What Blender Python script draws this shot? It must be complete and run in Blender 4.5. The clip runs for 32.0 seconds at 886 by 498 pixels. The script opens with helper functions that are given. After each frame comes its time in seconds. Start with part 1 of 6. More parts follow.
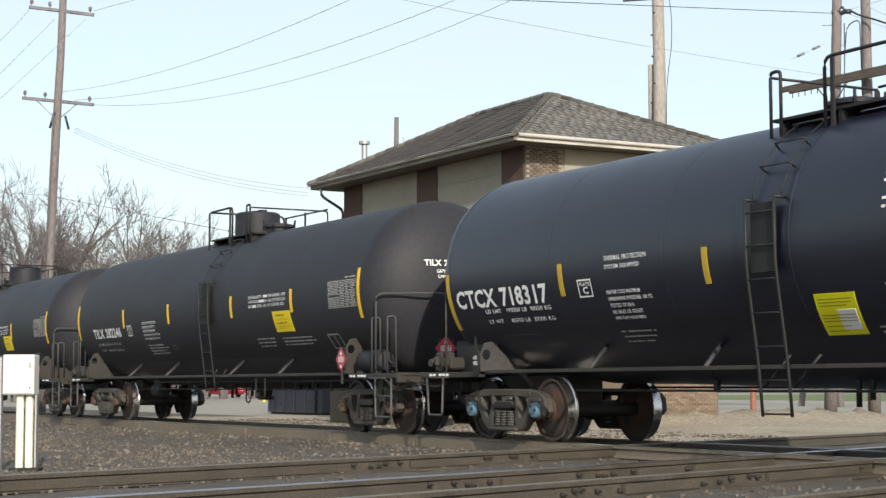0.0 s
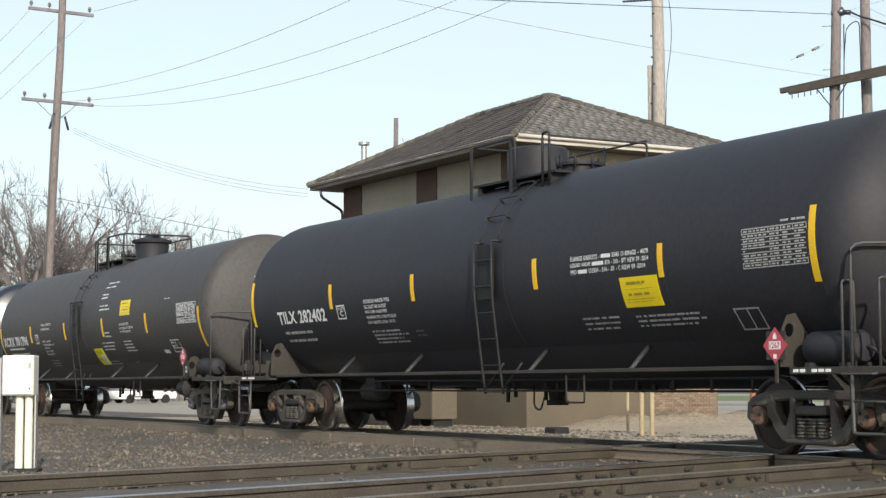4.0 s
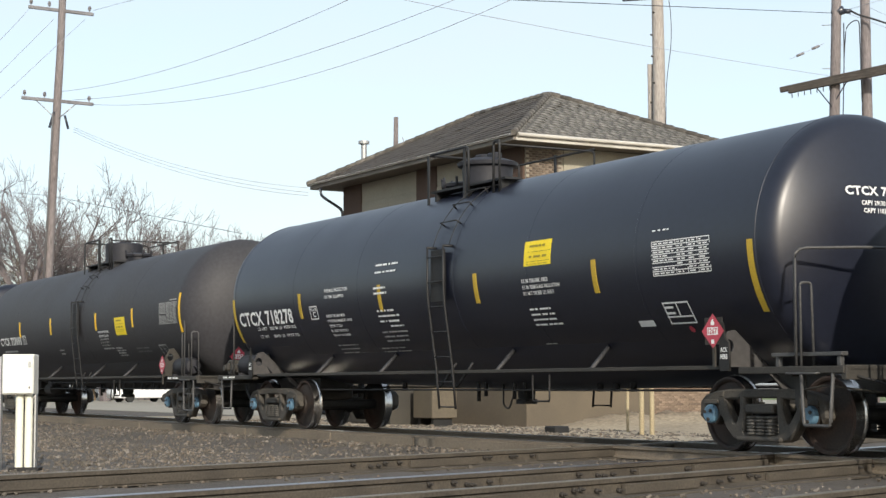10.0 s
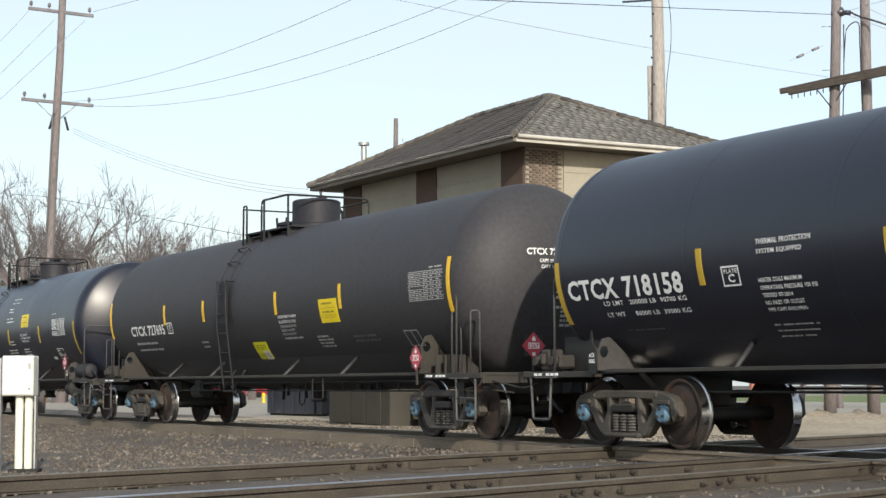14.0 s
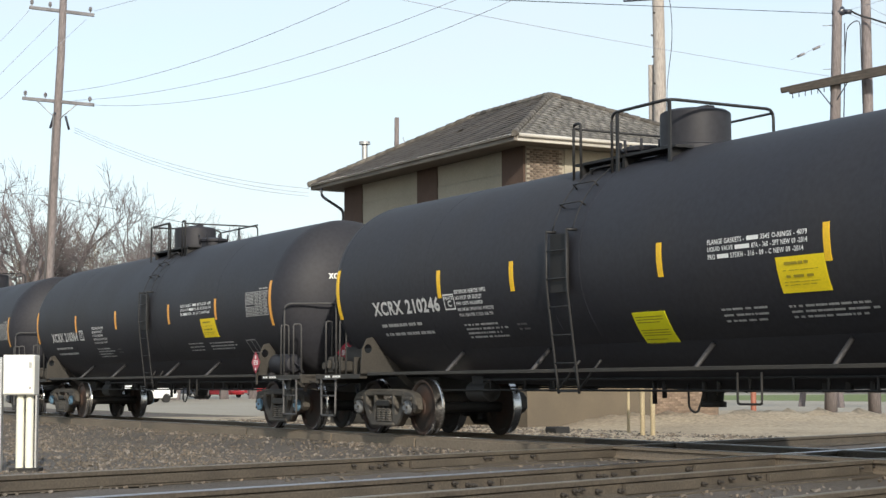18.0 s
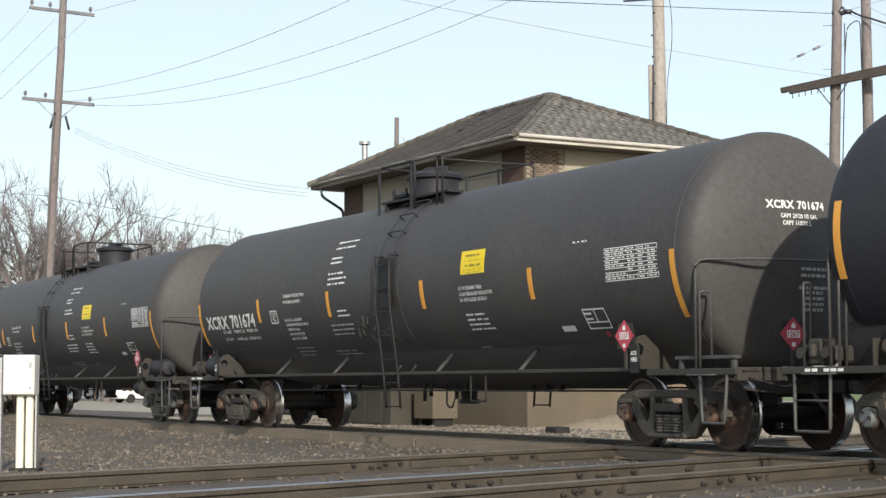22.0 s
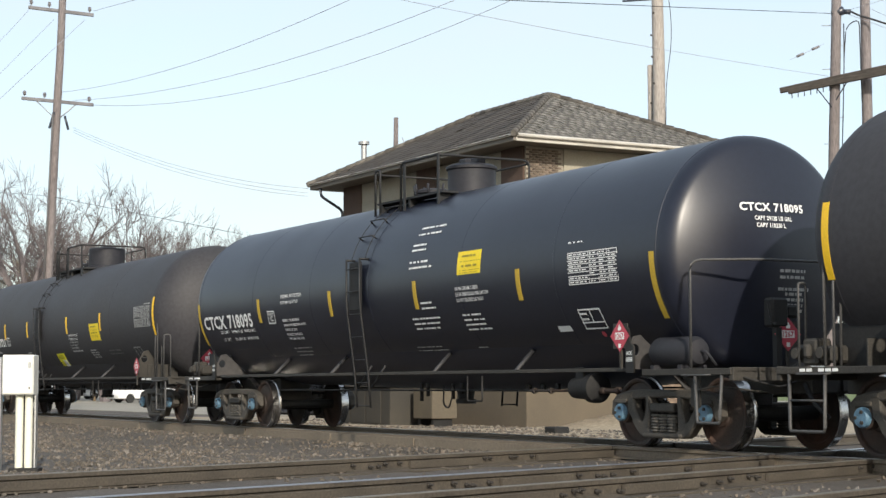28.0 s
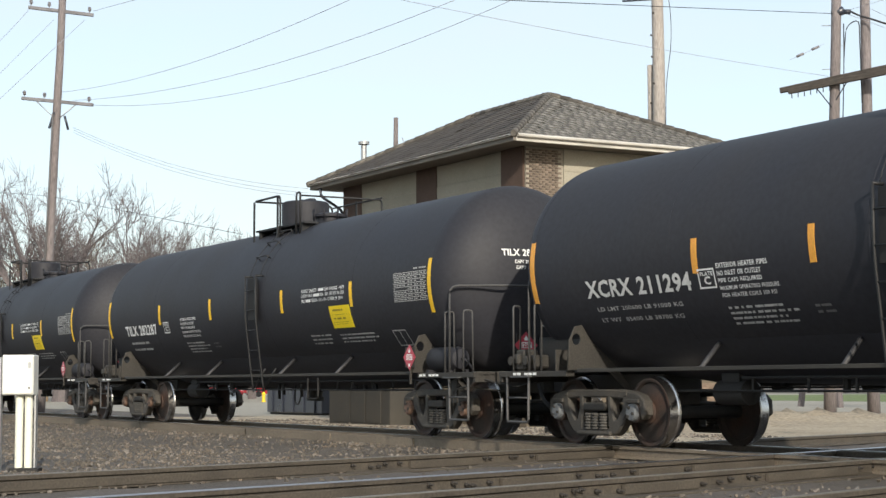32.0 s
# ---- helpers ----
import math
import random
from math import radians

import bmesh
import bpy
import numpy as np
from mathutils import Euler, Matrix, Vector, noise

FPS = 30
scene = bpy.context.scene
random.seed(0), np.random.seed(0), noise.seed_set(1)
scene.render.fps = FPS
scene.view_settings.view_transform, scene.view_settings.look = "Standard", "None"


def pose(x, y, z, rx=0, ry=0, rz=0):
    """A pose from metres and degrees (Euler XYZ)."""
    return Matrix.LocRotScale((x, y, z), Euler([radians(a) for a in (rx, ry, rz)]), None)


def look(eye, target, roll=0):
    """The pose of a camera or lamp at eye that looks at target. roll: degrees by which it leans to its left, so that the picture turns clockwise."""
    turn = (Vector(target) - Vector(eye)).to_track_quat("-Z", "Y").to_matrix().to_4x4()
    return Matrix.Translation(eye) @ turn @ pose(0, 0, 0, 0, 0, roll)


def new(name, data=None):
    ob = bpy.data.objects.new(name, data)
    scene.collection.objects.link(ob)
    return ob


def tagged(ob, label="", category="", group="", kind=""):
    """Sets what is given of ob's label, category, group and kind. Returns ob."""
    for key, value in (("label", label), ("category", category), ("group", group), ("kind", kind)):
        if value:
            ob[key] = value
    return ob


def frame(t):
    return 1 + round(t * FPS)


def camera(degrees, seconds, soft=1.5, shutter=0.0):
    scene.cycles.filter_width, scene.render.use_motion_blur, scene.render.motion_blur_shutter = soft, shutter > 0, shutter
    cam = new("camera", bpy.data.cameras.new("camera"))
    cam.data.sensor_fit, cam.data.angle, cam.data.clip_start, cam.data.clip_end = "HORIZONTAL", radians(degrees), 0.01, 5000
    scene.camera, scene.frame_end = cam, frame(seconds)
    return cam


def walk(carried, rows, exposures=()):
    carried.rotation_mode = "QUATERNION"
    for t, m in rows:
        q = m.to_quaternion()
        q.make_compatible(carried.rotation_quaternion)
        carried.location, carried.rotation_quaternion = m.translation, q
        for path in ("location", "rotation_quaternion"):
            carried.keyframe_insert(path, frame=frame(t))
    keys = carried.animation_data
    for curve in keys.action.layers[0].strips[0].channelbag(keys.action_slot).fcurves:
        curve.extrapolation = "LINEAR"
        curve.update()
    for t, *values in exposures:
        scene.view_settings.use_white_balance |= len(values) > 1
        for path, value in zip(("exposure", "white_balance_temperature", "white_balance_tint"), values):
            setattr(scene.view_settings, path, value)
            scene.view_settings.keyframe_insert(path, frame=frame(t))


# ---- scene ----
# One tank train passes an old interlocking tower at a rail crossing.
# x: along the train's track, the way it runs; y: across it, away from the camera; z: 0 at the rail heads.
cam = camera(29.776, 32.0, soft=1.45)
EYE = Vector((0.0, 0.0, 0.8175))


def aim(right=0.0, up=0.0):
    """The camera's pose, turned by a few hundredths of a degree: it stands, and shivers a little."""
    yaw, pitch = 0.5107 + radians(right), 0.0816 + radians(up)
    way = Vector((-math.cos(yaw) * math.cos(pitch), math.sin(yaw) * math.cos(pitch), math.sin(pitch)))
    return look(EYE, EYE + way * 50, -0.155)


walk(cam, [
    (0.0, aim(-0.020, -0.009)), (1.0, aim(-0.015, -0.021)), (2.0, aim(0.006, 0.022)), (3.0, aim(0.007, 0.023)), (5.5, aim(-0.028, 0.009)), (6.0, aim(-0.022, 0.022)),
    (7.0, aim(-0.016, 0.014)), (8.0, aim(0.000, 0.010)), (9.0, aim(0.015, 0.003)), (10.0, aim(-0.003, -0.019)), (11.0, aim(-0.003, -0.026)), (12.0, aim(0.000, -0.027)),
    (13.0, aim(0.000, 0.002)), (14.0, aim(0.000, 0.029)), (14.5, aim(0.000, 0.029)), (16.5, aim(-0.029, 0.000)), (17.0, aim(-0.029, 0.000)), (18.0, aim(-0.029, 0.000)),
    (19.0, aim(-0.029, 0.000)), (20.0, aim(-0.007, 0.000)), (21.0, aim(-0.007, 0.000)), (22.0, aim(-0.029, 0.001)), (23.0, aim(-0.026, 0.015)), (24.0, aim(-0.019, 0.001)),
    (25.0, aim(-0.001, 0.000)), (27.5, aim(0.000, 0.000)), (28.0, aim(-0.003, 0.000)), (29.0, aim(-0.003, 0.001)), (30.0, aim(0.007, 0.022)), (31.0, aim(0.007, 0.022)),
    (32.0, aim(0.000, 0.001)),
])

# ---- light ----
SUN_EL, SUN_ROT = radians(24), radians(108)
world = bpy.data.worlds.new("world")
scene.world = world
world.use_nodes = True
wn = world.node_tree.nodes
sky = wn.new("ShaderNodeTexSky")
sky.sky_type, sky.sun_disc = "NISHITA", False
sky.sun_elevation, sky.sun_rotation = SUN_EL, SUN_ROT
sky.altitude, sky.air_density, sky.dust_density, sky.ozone_density = 200, 1.0, 1.8, 0.8
wn["Background"].inputs["Strength"].default_value = 0.125
# a thin veil of high cloud pales the blue
veil, cover, veiled = wn.new("ShaderNodeTexNoise"), wn.new("ShaderNodeMapRange"), wn.new("ShaderNodeMix")
sky_way, stretch_out = wn.new("ShaderNodeTexCoord"), wn.new("ShaderNodeMapping")
stretch_out.inputs["Scale"].default_value = (1.0, 2.2, 5.0)
veil.inputs["Scale"].default_value, veil.inputs["Detail"].default_value = 2.2, 5
cover.inputs["From Min"].default_value, cover.inputs["From Max"].default_value = 0.3, 0.7
cover.inputs["To Min"].default_value, cover.inputs["To Max"].default_value = 0.50, 0.80
veiled.data_type = "RGBA"
veiled.inputs["B"].default_value = (3.85, 4.25, 4.37, 1)
world.node_tree.links.new(sky_way.outputs["Generated"], stretch_out.inputs["Vector"])
world.node_tree.links.new(stretch_out.outputs["Vector"], veil.inputs["Vector"])
world.node_tree.links.new(veil.outputs["Fac"], cover.inputs["Value"])
rise, thin, less = wn.new("ShaderNodeSeparateXYZ"), wn.new("ShaderNodeMapRange"), wn.new("ShaderNodeMath")
thin.inputs["From Min"].default_value, thin.inputs["From Max"].default_value = 0.22, 0.75
thin.inputs["To Min"].default_value, thin.inputs["To Max"].default_value = 1.0, 0.60
less.operation = "MULTIPLY"
world.node_tree.links.new(sky_way.outputs["Generated"], rise.inputs["Vector"])
world.node_tree.links.new(rise.outputs["Z"], thin.inputs["Value"])
world.node_tree.links.new(cover.outputs["Result"], less.inputs[0])
world.node_tree.links.new(thin.outputs["Result"], less.inputs[1])
world.node_tree.links.new(less.outputs[0], veiled.inputs["Factor"])
world.node_tree.links.new(sky.outputs["Color"], veiled.inputs["A"])
world.node_tree.links.new(veiled.outputs["Result"], wn["Background"].inputs["Color"])
sun = new("sun", bpy.data.lights.new("sun", "SUN"))
sun.data.energy, sun.data.angle, sun.data.color = 2.5, radians(0.8), (1.0, 0.91, 0.77)
sun_way = Vector((math.sin(SUN_ROT) * math.cos(SUN_EL), math.cos(SUN_ROT) * math.cos(SUN_EL), math.sin(SUN_EL)))
sun.matrix_basis = look(sun_way * 60, (0, 0, 0))
scene.view_settings.exposure = 0.80


# ---- materials ----
def material(name, color, rough=0.6, metal=0.0, vary=0.25, scale=6.0, fine=60.0, bump=0.15, depth=0.01,
             second=None, amount=0.5, coat=0.0, spec=0.5, by_object=0.0, stretch=(1, 1, 1)):
    """A painted, stained or grainy surface: colour drifts at a large and a small scale, with fine relief."""
    m = bpy.data.materials.new(name)
    m.use_nodes = True
    n, l = m.node_tree.nodes, m.node_tree.links
    b = n["Principled BSDF"]
    b.inputs["Metallic"].default_value, b.inputs["Specular IOR Level"].default_value = metal, spec
    b.inputs["Coat Weight"].default_value = coat
    co = n.new("ShaderNodeTexCoord")
    mp = n.new("ShaderNodeMapping")
    mp.inputs["Scale"].default_value = stretch
    l.new(co.outputs["Object"], mp.inputs["Vector"])
    big, small = n.new("ShaderNodeTexNoise"), n.new("ShaderNodeTexNoise")
    for t, s, d in ((big, scale / 6, 5), (small, fine, 3)):
        t.inputs["Scale"].default_value, t.inputs["Detail"].default_value = s, d
        l.new(mp.outputs["Vector"], t.inputs["Vector"])
    mix = n.new("ShaderNodeMix")
    mix.data_type = "RGBA"
    ramp = n.new("ShaderNodeMapRange")
    ramp.inputs["From Min"].default_value, ramp.inputs["From Max"].default_value = 0.38, 0.68
    ramp.inputs["To Max"].default_value = amount
    l.new(big.outputs["Fac"], ramp.inputs["Value"])
    l.new(ramp.outputs["Result"], mix.inputs["Factor"])
    c2 = second or tuple(c * (1 - vary) for c in color)
    mix.inputs["A"].default_value, mix.inputs["B"].default_value = (*color, 1), (*c2, 1)
    hsv = n.new("ShaderNodeHueSaturation")
    val = n.new("ShaderNodeMapRange")
    val.inputs["From Min"].default_value, val.inputs["From Max"].default_value = 0.3, 0.7
    val.inputs["To Min"].default_value, val.inputs["To Max"].default_value = 1 - vary, 1 + vary
    l.new(small.outputs["Fac"], val.inputs["Value"])
    l.new(mix.outputs["Result"], hsv.inputs["Color"])
    if by_object:
        info, add = n.new("ShaderNodeObjectInfo"), n.new("ShaderNodeMath")
        add.operation = "MULTIPLY_ADD"
        add.inputs[1].default_value, add.inputs[2].default_value = by_object * 2, 1 - by_object
        l.new(info.outputs["Random"], add.inputs[0])
        mul = n.new("ShaderNodeMath")
        mul.operation = "MULTIPLY"
        l.new(add.outputs[0], mul.inputs[0])
        l.new(val.outputs["Result"], mul.inputs[1])
        l.new(mul.outputs[0], hsv.inputs["Value"])
    else:
        l.new(val.outputs["Result"], hsv.inputs["Value"])
    l.new(hsv.outputs["Color"], b.inputs["Base Color"])
    rr = n.new("ShaderNodeMapRange")
    rr.inputs["To Min"].default_value, rr.inputs["To Max"].default_value = max(rough - 0.12, 0.04), min(rough + 0.12, 1)
    l.new(big.outputs["Fac"], rr.inputs["Value"])
    l.new(rr.outputs["Result"], b.inputs["Roughness"])
    if bump:
        bp = n.new("ShaderNodeBump")
        bp.inputs["Strength"].default_value, bp.inputs["Distance"].default_value = bump, depth
        l.new(small.outputs["Fac"], bp.inputs["Height"])
        l.new(bp.outputs["Normal"], b.inputs["Normal"])
    return m


BLACK_GLOSS = material("black_gloss_paint", (0.0088, 0.0114, 0.0225), 0.37, spec=0.56, vary=0.12, scale=2.5, fine=14, bump=0.02, second=(0.0118, 0.0140, 0.0245), amount=0.7)
BLACK_BLUE = material("blue_black_gloss_paint", (0.0085, 0.0145, 0.0265), 0.30, spec=0.85, vary=0.12, scale=2.5, fine=14, bump=0.02, second=(0.011, 0.017, 0.029), amount=0.7)
BLACK_MATT = material("black_matt_paint", (0.0215, 0.0225, 0.0295), 0.60, spec=0.31, vary=0.14, scale=2.5, fine=14, bump=0.04, second=(0.030, 0.0295, 0.033), amount=0.8)
BLACK_DUSTY = material("dusty_black_paint", (0.052, 0.0505, 0.053), 0.60, spec=0.33, vary=0.14, scale=2.5, fine=14, bump=0.04, second=(0.075, 0.071, 0.068), amount=0.8)
BLACK_WORN = material("worn_grey_black_paint", (0.036, 0.0355, 0.041), 0.60, spec=0.33, vary=0.14, scale=2.5, fine=14, bump=0.04, second=(0.047, 0.046, 0.048), amount=0.8)
UNDER = material("underframe_black", (0.009, 0.009, 0.010), 0.7, vary=0.3, fine=40, second=(0.018, 0.017, 0.015), amount=0.7)
DECK = material("grimy_frame_steel", (0.026, 0.0245, 0.022), 0.72, vary=0.3, fine=50, second=(0.048, 0.043, 0.036), amount=0.9)
FRAME = material("cast_steel_grime", (0.040, 0.037, 0.033), 0.75, vary=0.3, scale=10, fine=50, second=(0.082, 0.072, 0.059), amount=0.9, by_object=0.15)
RAILING = material("railing_black", (0.013, 0.0135, 0.015), 0.6, vary=0.2)
RUST = material("rusty_wheel", (0.028, 0.022, 0.019), 0.75, vary=0.3, scale=14, fine=50, second=(0.07, 0.034, 0.022), amount=0.8, by_object=0.35)
TREAD = material("polished_tread", (0.62, 0.60, 0.58), 0.24, metal=1.0, vary=0.1)
CAP_BLUE = material("blue_bearing_cap", (0.095, 0.185, 0.27), 0.5, vary=0.2, fine=90)
CAP_RUST = material("rusty_bearing_cap", (0.14, 0.085, 0.06), 0.7, vary=0.3, fine=90)
CAP_GREY = material("grey_bearing_cap", (0.13, 0.14, 0.15), 0.6, vary=0.3, fine=90)
WHITE = material("white_lettering", (0.78, 0.79, 0.78), 0.6, vary=0.06, bump=0)
DULL_WHITE = material("dulled_lettering", (0.62, 0.62, 0.61), 0.7, vary=0.12, fine=25, bump=0)
DIM_WHITE = material("worn_lettering", (0.42, 0.42, 0.41), 0.7, vary=0.25, fine=25, bump=0)
FAINT = material("faded_lettering", (0.13, 0.13, 0.13), 0.7, vary=0.3, fine=25, bump=0)
YELLOW = material("yellow_reflective", (0.80, 0.50, 0.015), 0.5, vary=0.1, bump=0)
ORANGE = material("amber_reflective", (0.72, 0.34, 0.05), 0.5, vary=0.12, bump=0)
MUSTARD = material("dirty_yellow_reflective", (0.50, 0.34, 0.03), 0.55, vary=0.15, bump=0)
STICKER = material("yellow_sticker", (0.86, 0.66, 0.01), 0.5, vary=0.08, bump=0)
NEON = material("lemon_sticker", (0.84, 0.80, 0.01), 0.5, vary=0.06, bump=0)
STICKER_INK = material("sticker_print", (0.33, 0.26, 0.02), 0.6, vary=0.1, bump=0)
PLACARD_RED = material("placard_red", (0.46, 0.055, 0.085), 0.45, vary=0.1, bump=0)
CABINET = material("cream_cabinet_paint", (0.72, 0.72, 0.67), 0.5, vary=0.05, second=(0.62, 0.61, 0.55), amount=0.4, fine=30)
CREAM_PIPE = material("cream_pipe_paint", (0.74, 0.74, 0.64), 0.5, vary=0.08)
GALVANISED = material("galvanised_steel", (0.42, 0.43, 0.43), 0.5, metal=0.6, vary=0.12)
RAIL_SIDE = material("rail_rust", (0.155, 0.127, 0.095), 0.8, vary=0.25, scale=4, fine=50, second=(0.20, 0.165, 0.125), amount=0.8)
RAIL_TOP = material("rail_running_surface", (0.50, 0.49, 0.50), 0.36, metal=1.0, vary=0.1)
RAIL_DULL = material("rail_dull_top", (0.16, 0.15, 0.13), 0.55, metal=0.3, vary=0.2)
CASTING = material("crossing_casting", (0.053, 0.045, 0.036), 0.8, vary=0.3, scale=9, fine=40, second=(0.086, 0.073, 0.057), amount=0.8)
BOLT = material("dark_bolt", (0.034, 0.030, 0.026), 0.7, vary=0.2)
GROUND = material("gravel_ground", (0.098, 0.085, 0.073), 0.95, vary=0.28, scale=4.5, fine=24, bump=0.6, depth=0.05, second=(0.064, 0.056, 0.048), amount=0.7)
SAND = material("pale_sandy_yard", (0.35, 0.295, 0.215), 0.95, vary=0.28, scale=2.6, fine=9, bump=0.5, depth=0.05, second=(0.27, 0.225, 0.165), amount=1.0)
ASPHALT = material("pale_parking_lot", (0.31, 0.285, 0.235), 0.95, vary=0.15, scale=0.6, fine=8, second=(0.25, 0.23, 0.19), amount=0.7)
GRASS = material("winter_grass", (0.13, 0.17, 0.05), 0.95, vary=0.35, scale=2, fine=20, bump=0.3)
TILE = material("slate_roof_tile", (0.066, 0.060, 0.053), 0.85, vary=0.35, scale=22, fine=25, second=(0.14, 0.128, 0.112), amount=0.9, by_object=0.38)
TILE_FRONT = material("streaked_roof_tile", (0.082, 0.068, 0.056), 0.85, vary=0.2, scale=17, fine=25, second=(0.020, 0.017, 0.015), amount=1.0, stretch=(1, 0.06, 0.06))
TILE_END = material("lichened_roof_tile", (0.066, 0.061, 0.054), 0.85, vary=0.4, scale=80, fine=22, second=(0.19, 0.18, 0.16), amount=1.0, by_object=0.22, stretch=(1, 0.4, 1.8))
ROOF_BED = material("roof_underlay", (0.07, 0.065, 0.06), 0.9, vary=0.2)
EAVE = material("weathered_eave_paint", (0.52, 0.50, 0.46), 0.7, vary=0.15, fine=40, second=(0.33, 0.31, 0.28), amount=0.7, stretch=(1, 1, 6))
# The eave paint again, darker and greyer: shade on the long sides put into colour.
SHADED_EAVE = material("shaded_grey_eave", (0.21, 0.19, 0.165), 0.8, vary=0.2, fine=40, second=(0.13, 0.115, 0.10), amount=0.8, stretch=(1, 1, 6))
# soffit colour is darkened to carry the deep shade under the eaves
SOFFIT = material("shade_dark_soffit", (0.10, 0.085, 0.07), 0.85, vary=0.2)
BRICK = material("tan_brick", (0.225, 0.18, 0.14), 0.9, vary=0.2, scale=14, fine=60, second=(0.10, 0.078, 0.064), amount=1.0, by_object=0.3)
DARK_BRICK = material("dark_brown_brick", (0.085, 0.055, 0.042), 0.9, vary=0.2, scale=8, fine=60, by_object=0.25)
RED_BRICK = material("red_brown_brick", (0.175, 0.125, 0.092), 0.9, vary=0.2, scale=8, fine=60, second=(0.22, 0.17, 0.125), amount=0.9, by_object=0.3)
MORTAR = material("mortar", (0.33, 0.30, 0.245), 0.95, vary=0.15)
BOARD = material("cream_boarding", (0.33, 0.305, 0.245), 0.75, vary=0.1, scale=3, fine=30, second=(0.27, 0.25, 0.20), amount=0.7, by_object=0.06)
STUCCO = material("tan_rendered_base", (0.100, 0.082, 0.060), 0.9, vary=0.09, scale=5, fine=40, second=(0.128, 0.104, 0.074), amount=1.0)
SHED = material("grey_cabinet", (0.042, 0.039, 0.033), 0.8, vary=0.25, scale=9, second=(0.066, 0.058, 0.046), amount=0.6)
WOOD = material("weathered_pole_wood", (0.20, 0.178, 0.18), 0.9, vary=0.3, scale=5, fine=30, bump=0.3, second=(0.135, 0.115, 0.108), amount=0.8, stretch=(1, 1, 0.12))
PALE_WOOD = material("pale_pole_wood", (0.36, 0.33, 0.305), 0.9, vary=0.25, scale=5, fine=30, bump=0.3, second=(0.26, 0.235, 0.215), amount=0.8, stretch=(1, 1, 0.12))
ARM_WOOD = material("silvered_crossarm_wood", (0.20, 0.20, 0.215), 0.9, vary=0.25, fine=30, second=(0.13, 0.125, 0.13), amount=0.8)
DARK_WOOD = material("creosote_wood", (0.06, 0.052, 0.045), 0.9, vary=0.3, fine=30, stretch=(0.15, 1, 1))
DARK_CABLE = material("black_cable", (0.03, 0.03, 0.033), 0.6, vary=0.05, bump=0)
CONDUIT = material("grey_conduit", (0.12, 0.118, 0.12), 0.7, vary=0.15)
WIRE = material("cable", (0.30, 0.30, 0.33), 0.6, vary=0.05, bump=0)
PORCELAIN = material("insulator", (0.20, 0.19, 0.20), 0.3, vary=0.1, bump=0)
BARK = material("bare_bark", (0.135, 0.117, 0.118), 0.9, vary=0.25, fine=10)
LOCKER = material("drab_locker_paint", (0.115, 0.096, 0.068), 0.7, vary=0.15, scale=8, fine=30, second=(0.10, 0.083, 0.06), amount=0.8)
SCRUB = material("russet_scrub", (0.20, 0.145, 0.09), 0.9, vary=0.3, fine=10)
RED_PAINT = material("red_car_paint", (0.50, 0.02, 0.03), 0.3, vary=0.05, bump=0, coat=0.5)
WHITE_PAINT = material("white_car_paint", (0.75, 0.76, 0.77), 0.3, vary=0.05, bump=0, coat=0.5)
DARK_PAINT = material("dark_car_paint", (0.03, 0.035, 0.05), 0.3, vary=0.05, bump=0, coat=0.5)
CAR_GLASS = material("car_glass", (0.015, 0.017, 0.02), 0.08, vary=0.02, bump=0)
TYRE = material("tyre_rubber", (0.02, 0.02, 0.02), 0.8, vary=0.1)
HYDRANT = material("hydrant_yellow", (0.75, 0.52, 0.02), 0.5, vary=0.08)
POST_RED = material("orange_red_post", (0.27, 0.095, 0.06), 0.6, vary=0.15)
CONCRETE = material("concrete", (0.42, 0.40, 0.36), 0.9, vary=0.12, scale=5, fine=30)
GREY_RAIL = material("dusty_handrail", (0.062, 0.062, 0.063), 0.55, vary=0.25, fine=30)
BRACE = material("dull_brace_paint", (0.040, 0.040, 0.044), 0.6, vary=0.25, fine=30)
BOLLARD = material("chipped_cream_paint", (0.36, 0.30, 0.185), 0.7, vary=0.2, scale=12, fine=40, second=(0.24, 0.19, 0.12), amount=0.8)
SPRING = material("dusty_spring_steel", (0.085, 0.08, 0.072), 0.7, vary=0.25, fine=40)
GRAFFITI = material("faded_graffiti", (0.20, 0.19, 0.155), 0.7, vary=0.3, fine=20, bump=0)


# ---- building blocks ----
def mesh_of(name, bm, mats, smooth=None):
    """A mesh from a bmesh. smooth: degrees below which edges are shaded smooth."""
    me = bpy.data.meshes.new(name)
    if smooth is not None:
        for f in bm.faces:
            f.smooth = True
        for e in bm.edges:
            e.smooth = len(e.link_faces) == 2 and e.calc_face_angle(0) < radians(smooth)
    bm.to_mesh(me)
    bm.free()
    for m in mats if isinstance(mats, (list, tuple)) else [mats]:
        me.materials.append(m)
    return me


def part(name, me, parent, label="", at=None):
    """Links a mesh as one object under a thing or under a part."""
    ob = new(name, me)
    ob.parent = parent
    if at is not None:
        ob.matrix_basis = at
    return tagged(ob, label)


def thing(name, at, label, category, group="", me=None, kind=""):
    ob = new(name, me)
    ob.matrix_basis = at
    return tagged(ob, label, category, group, kind)


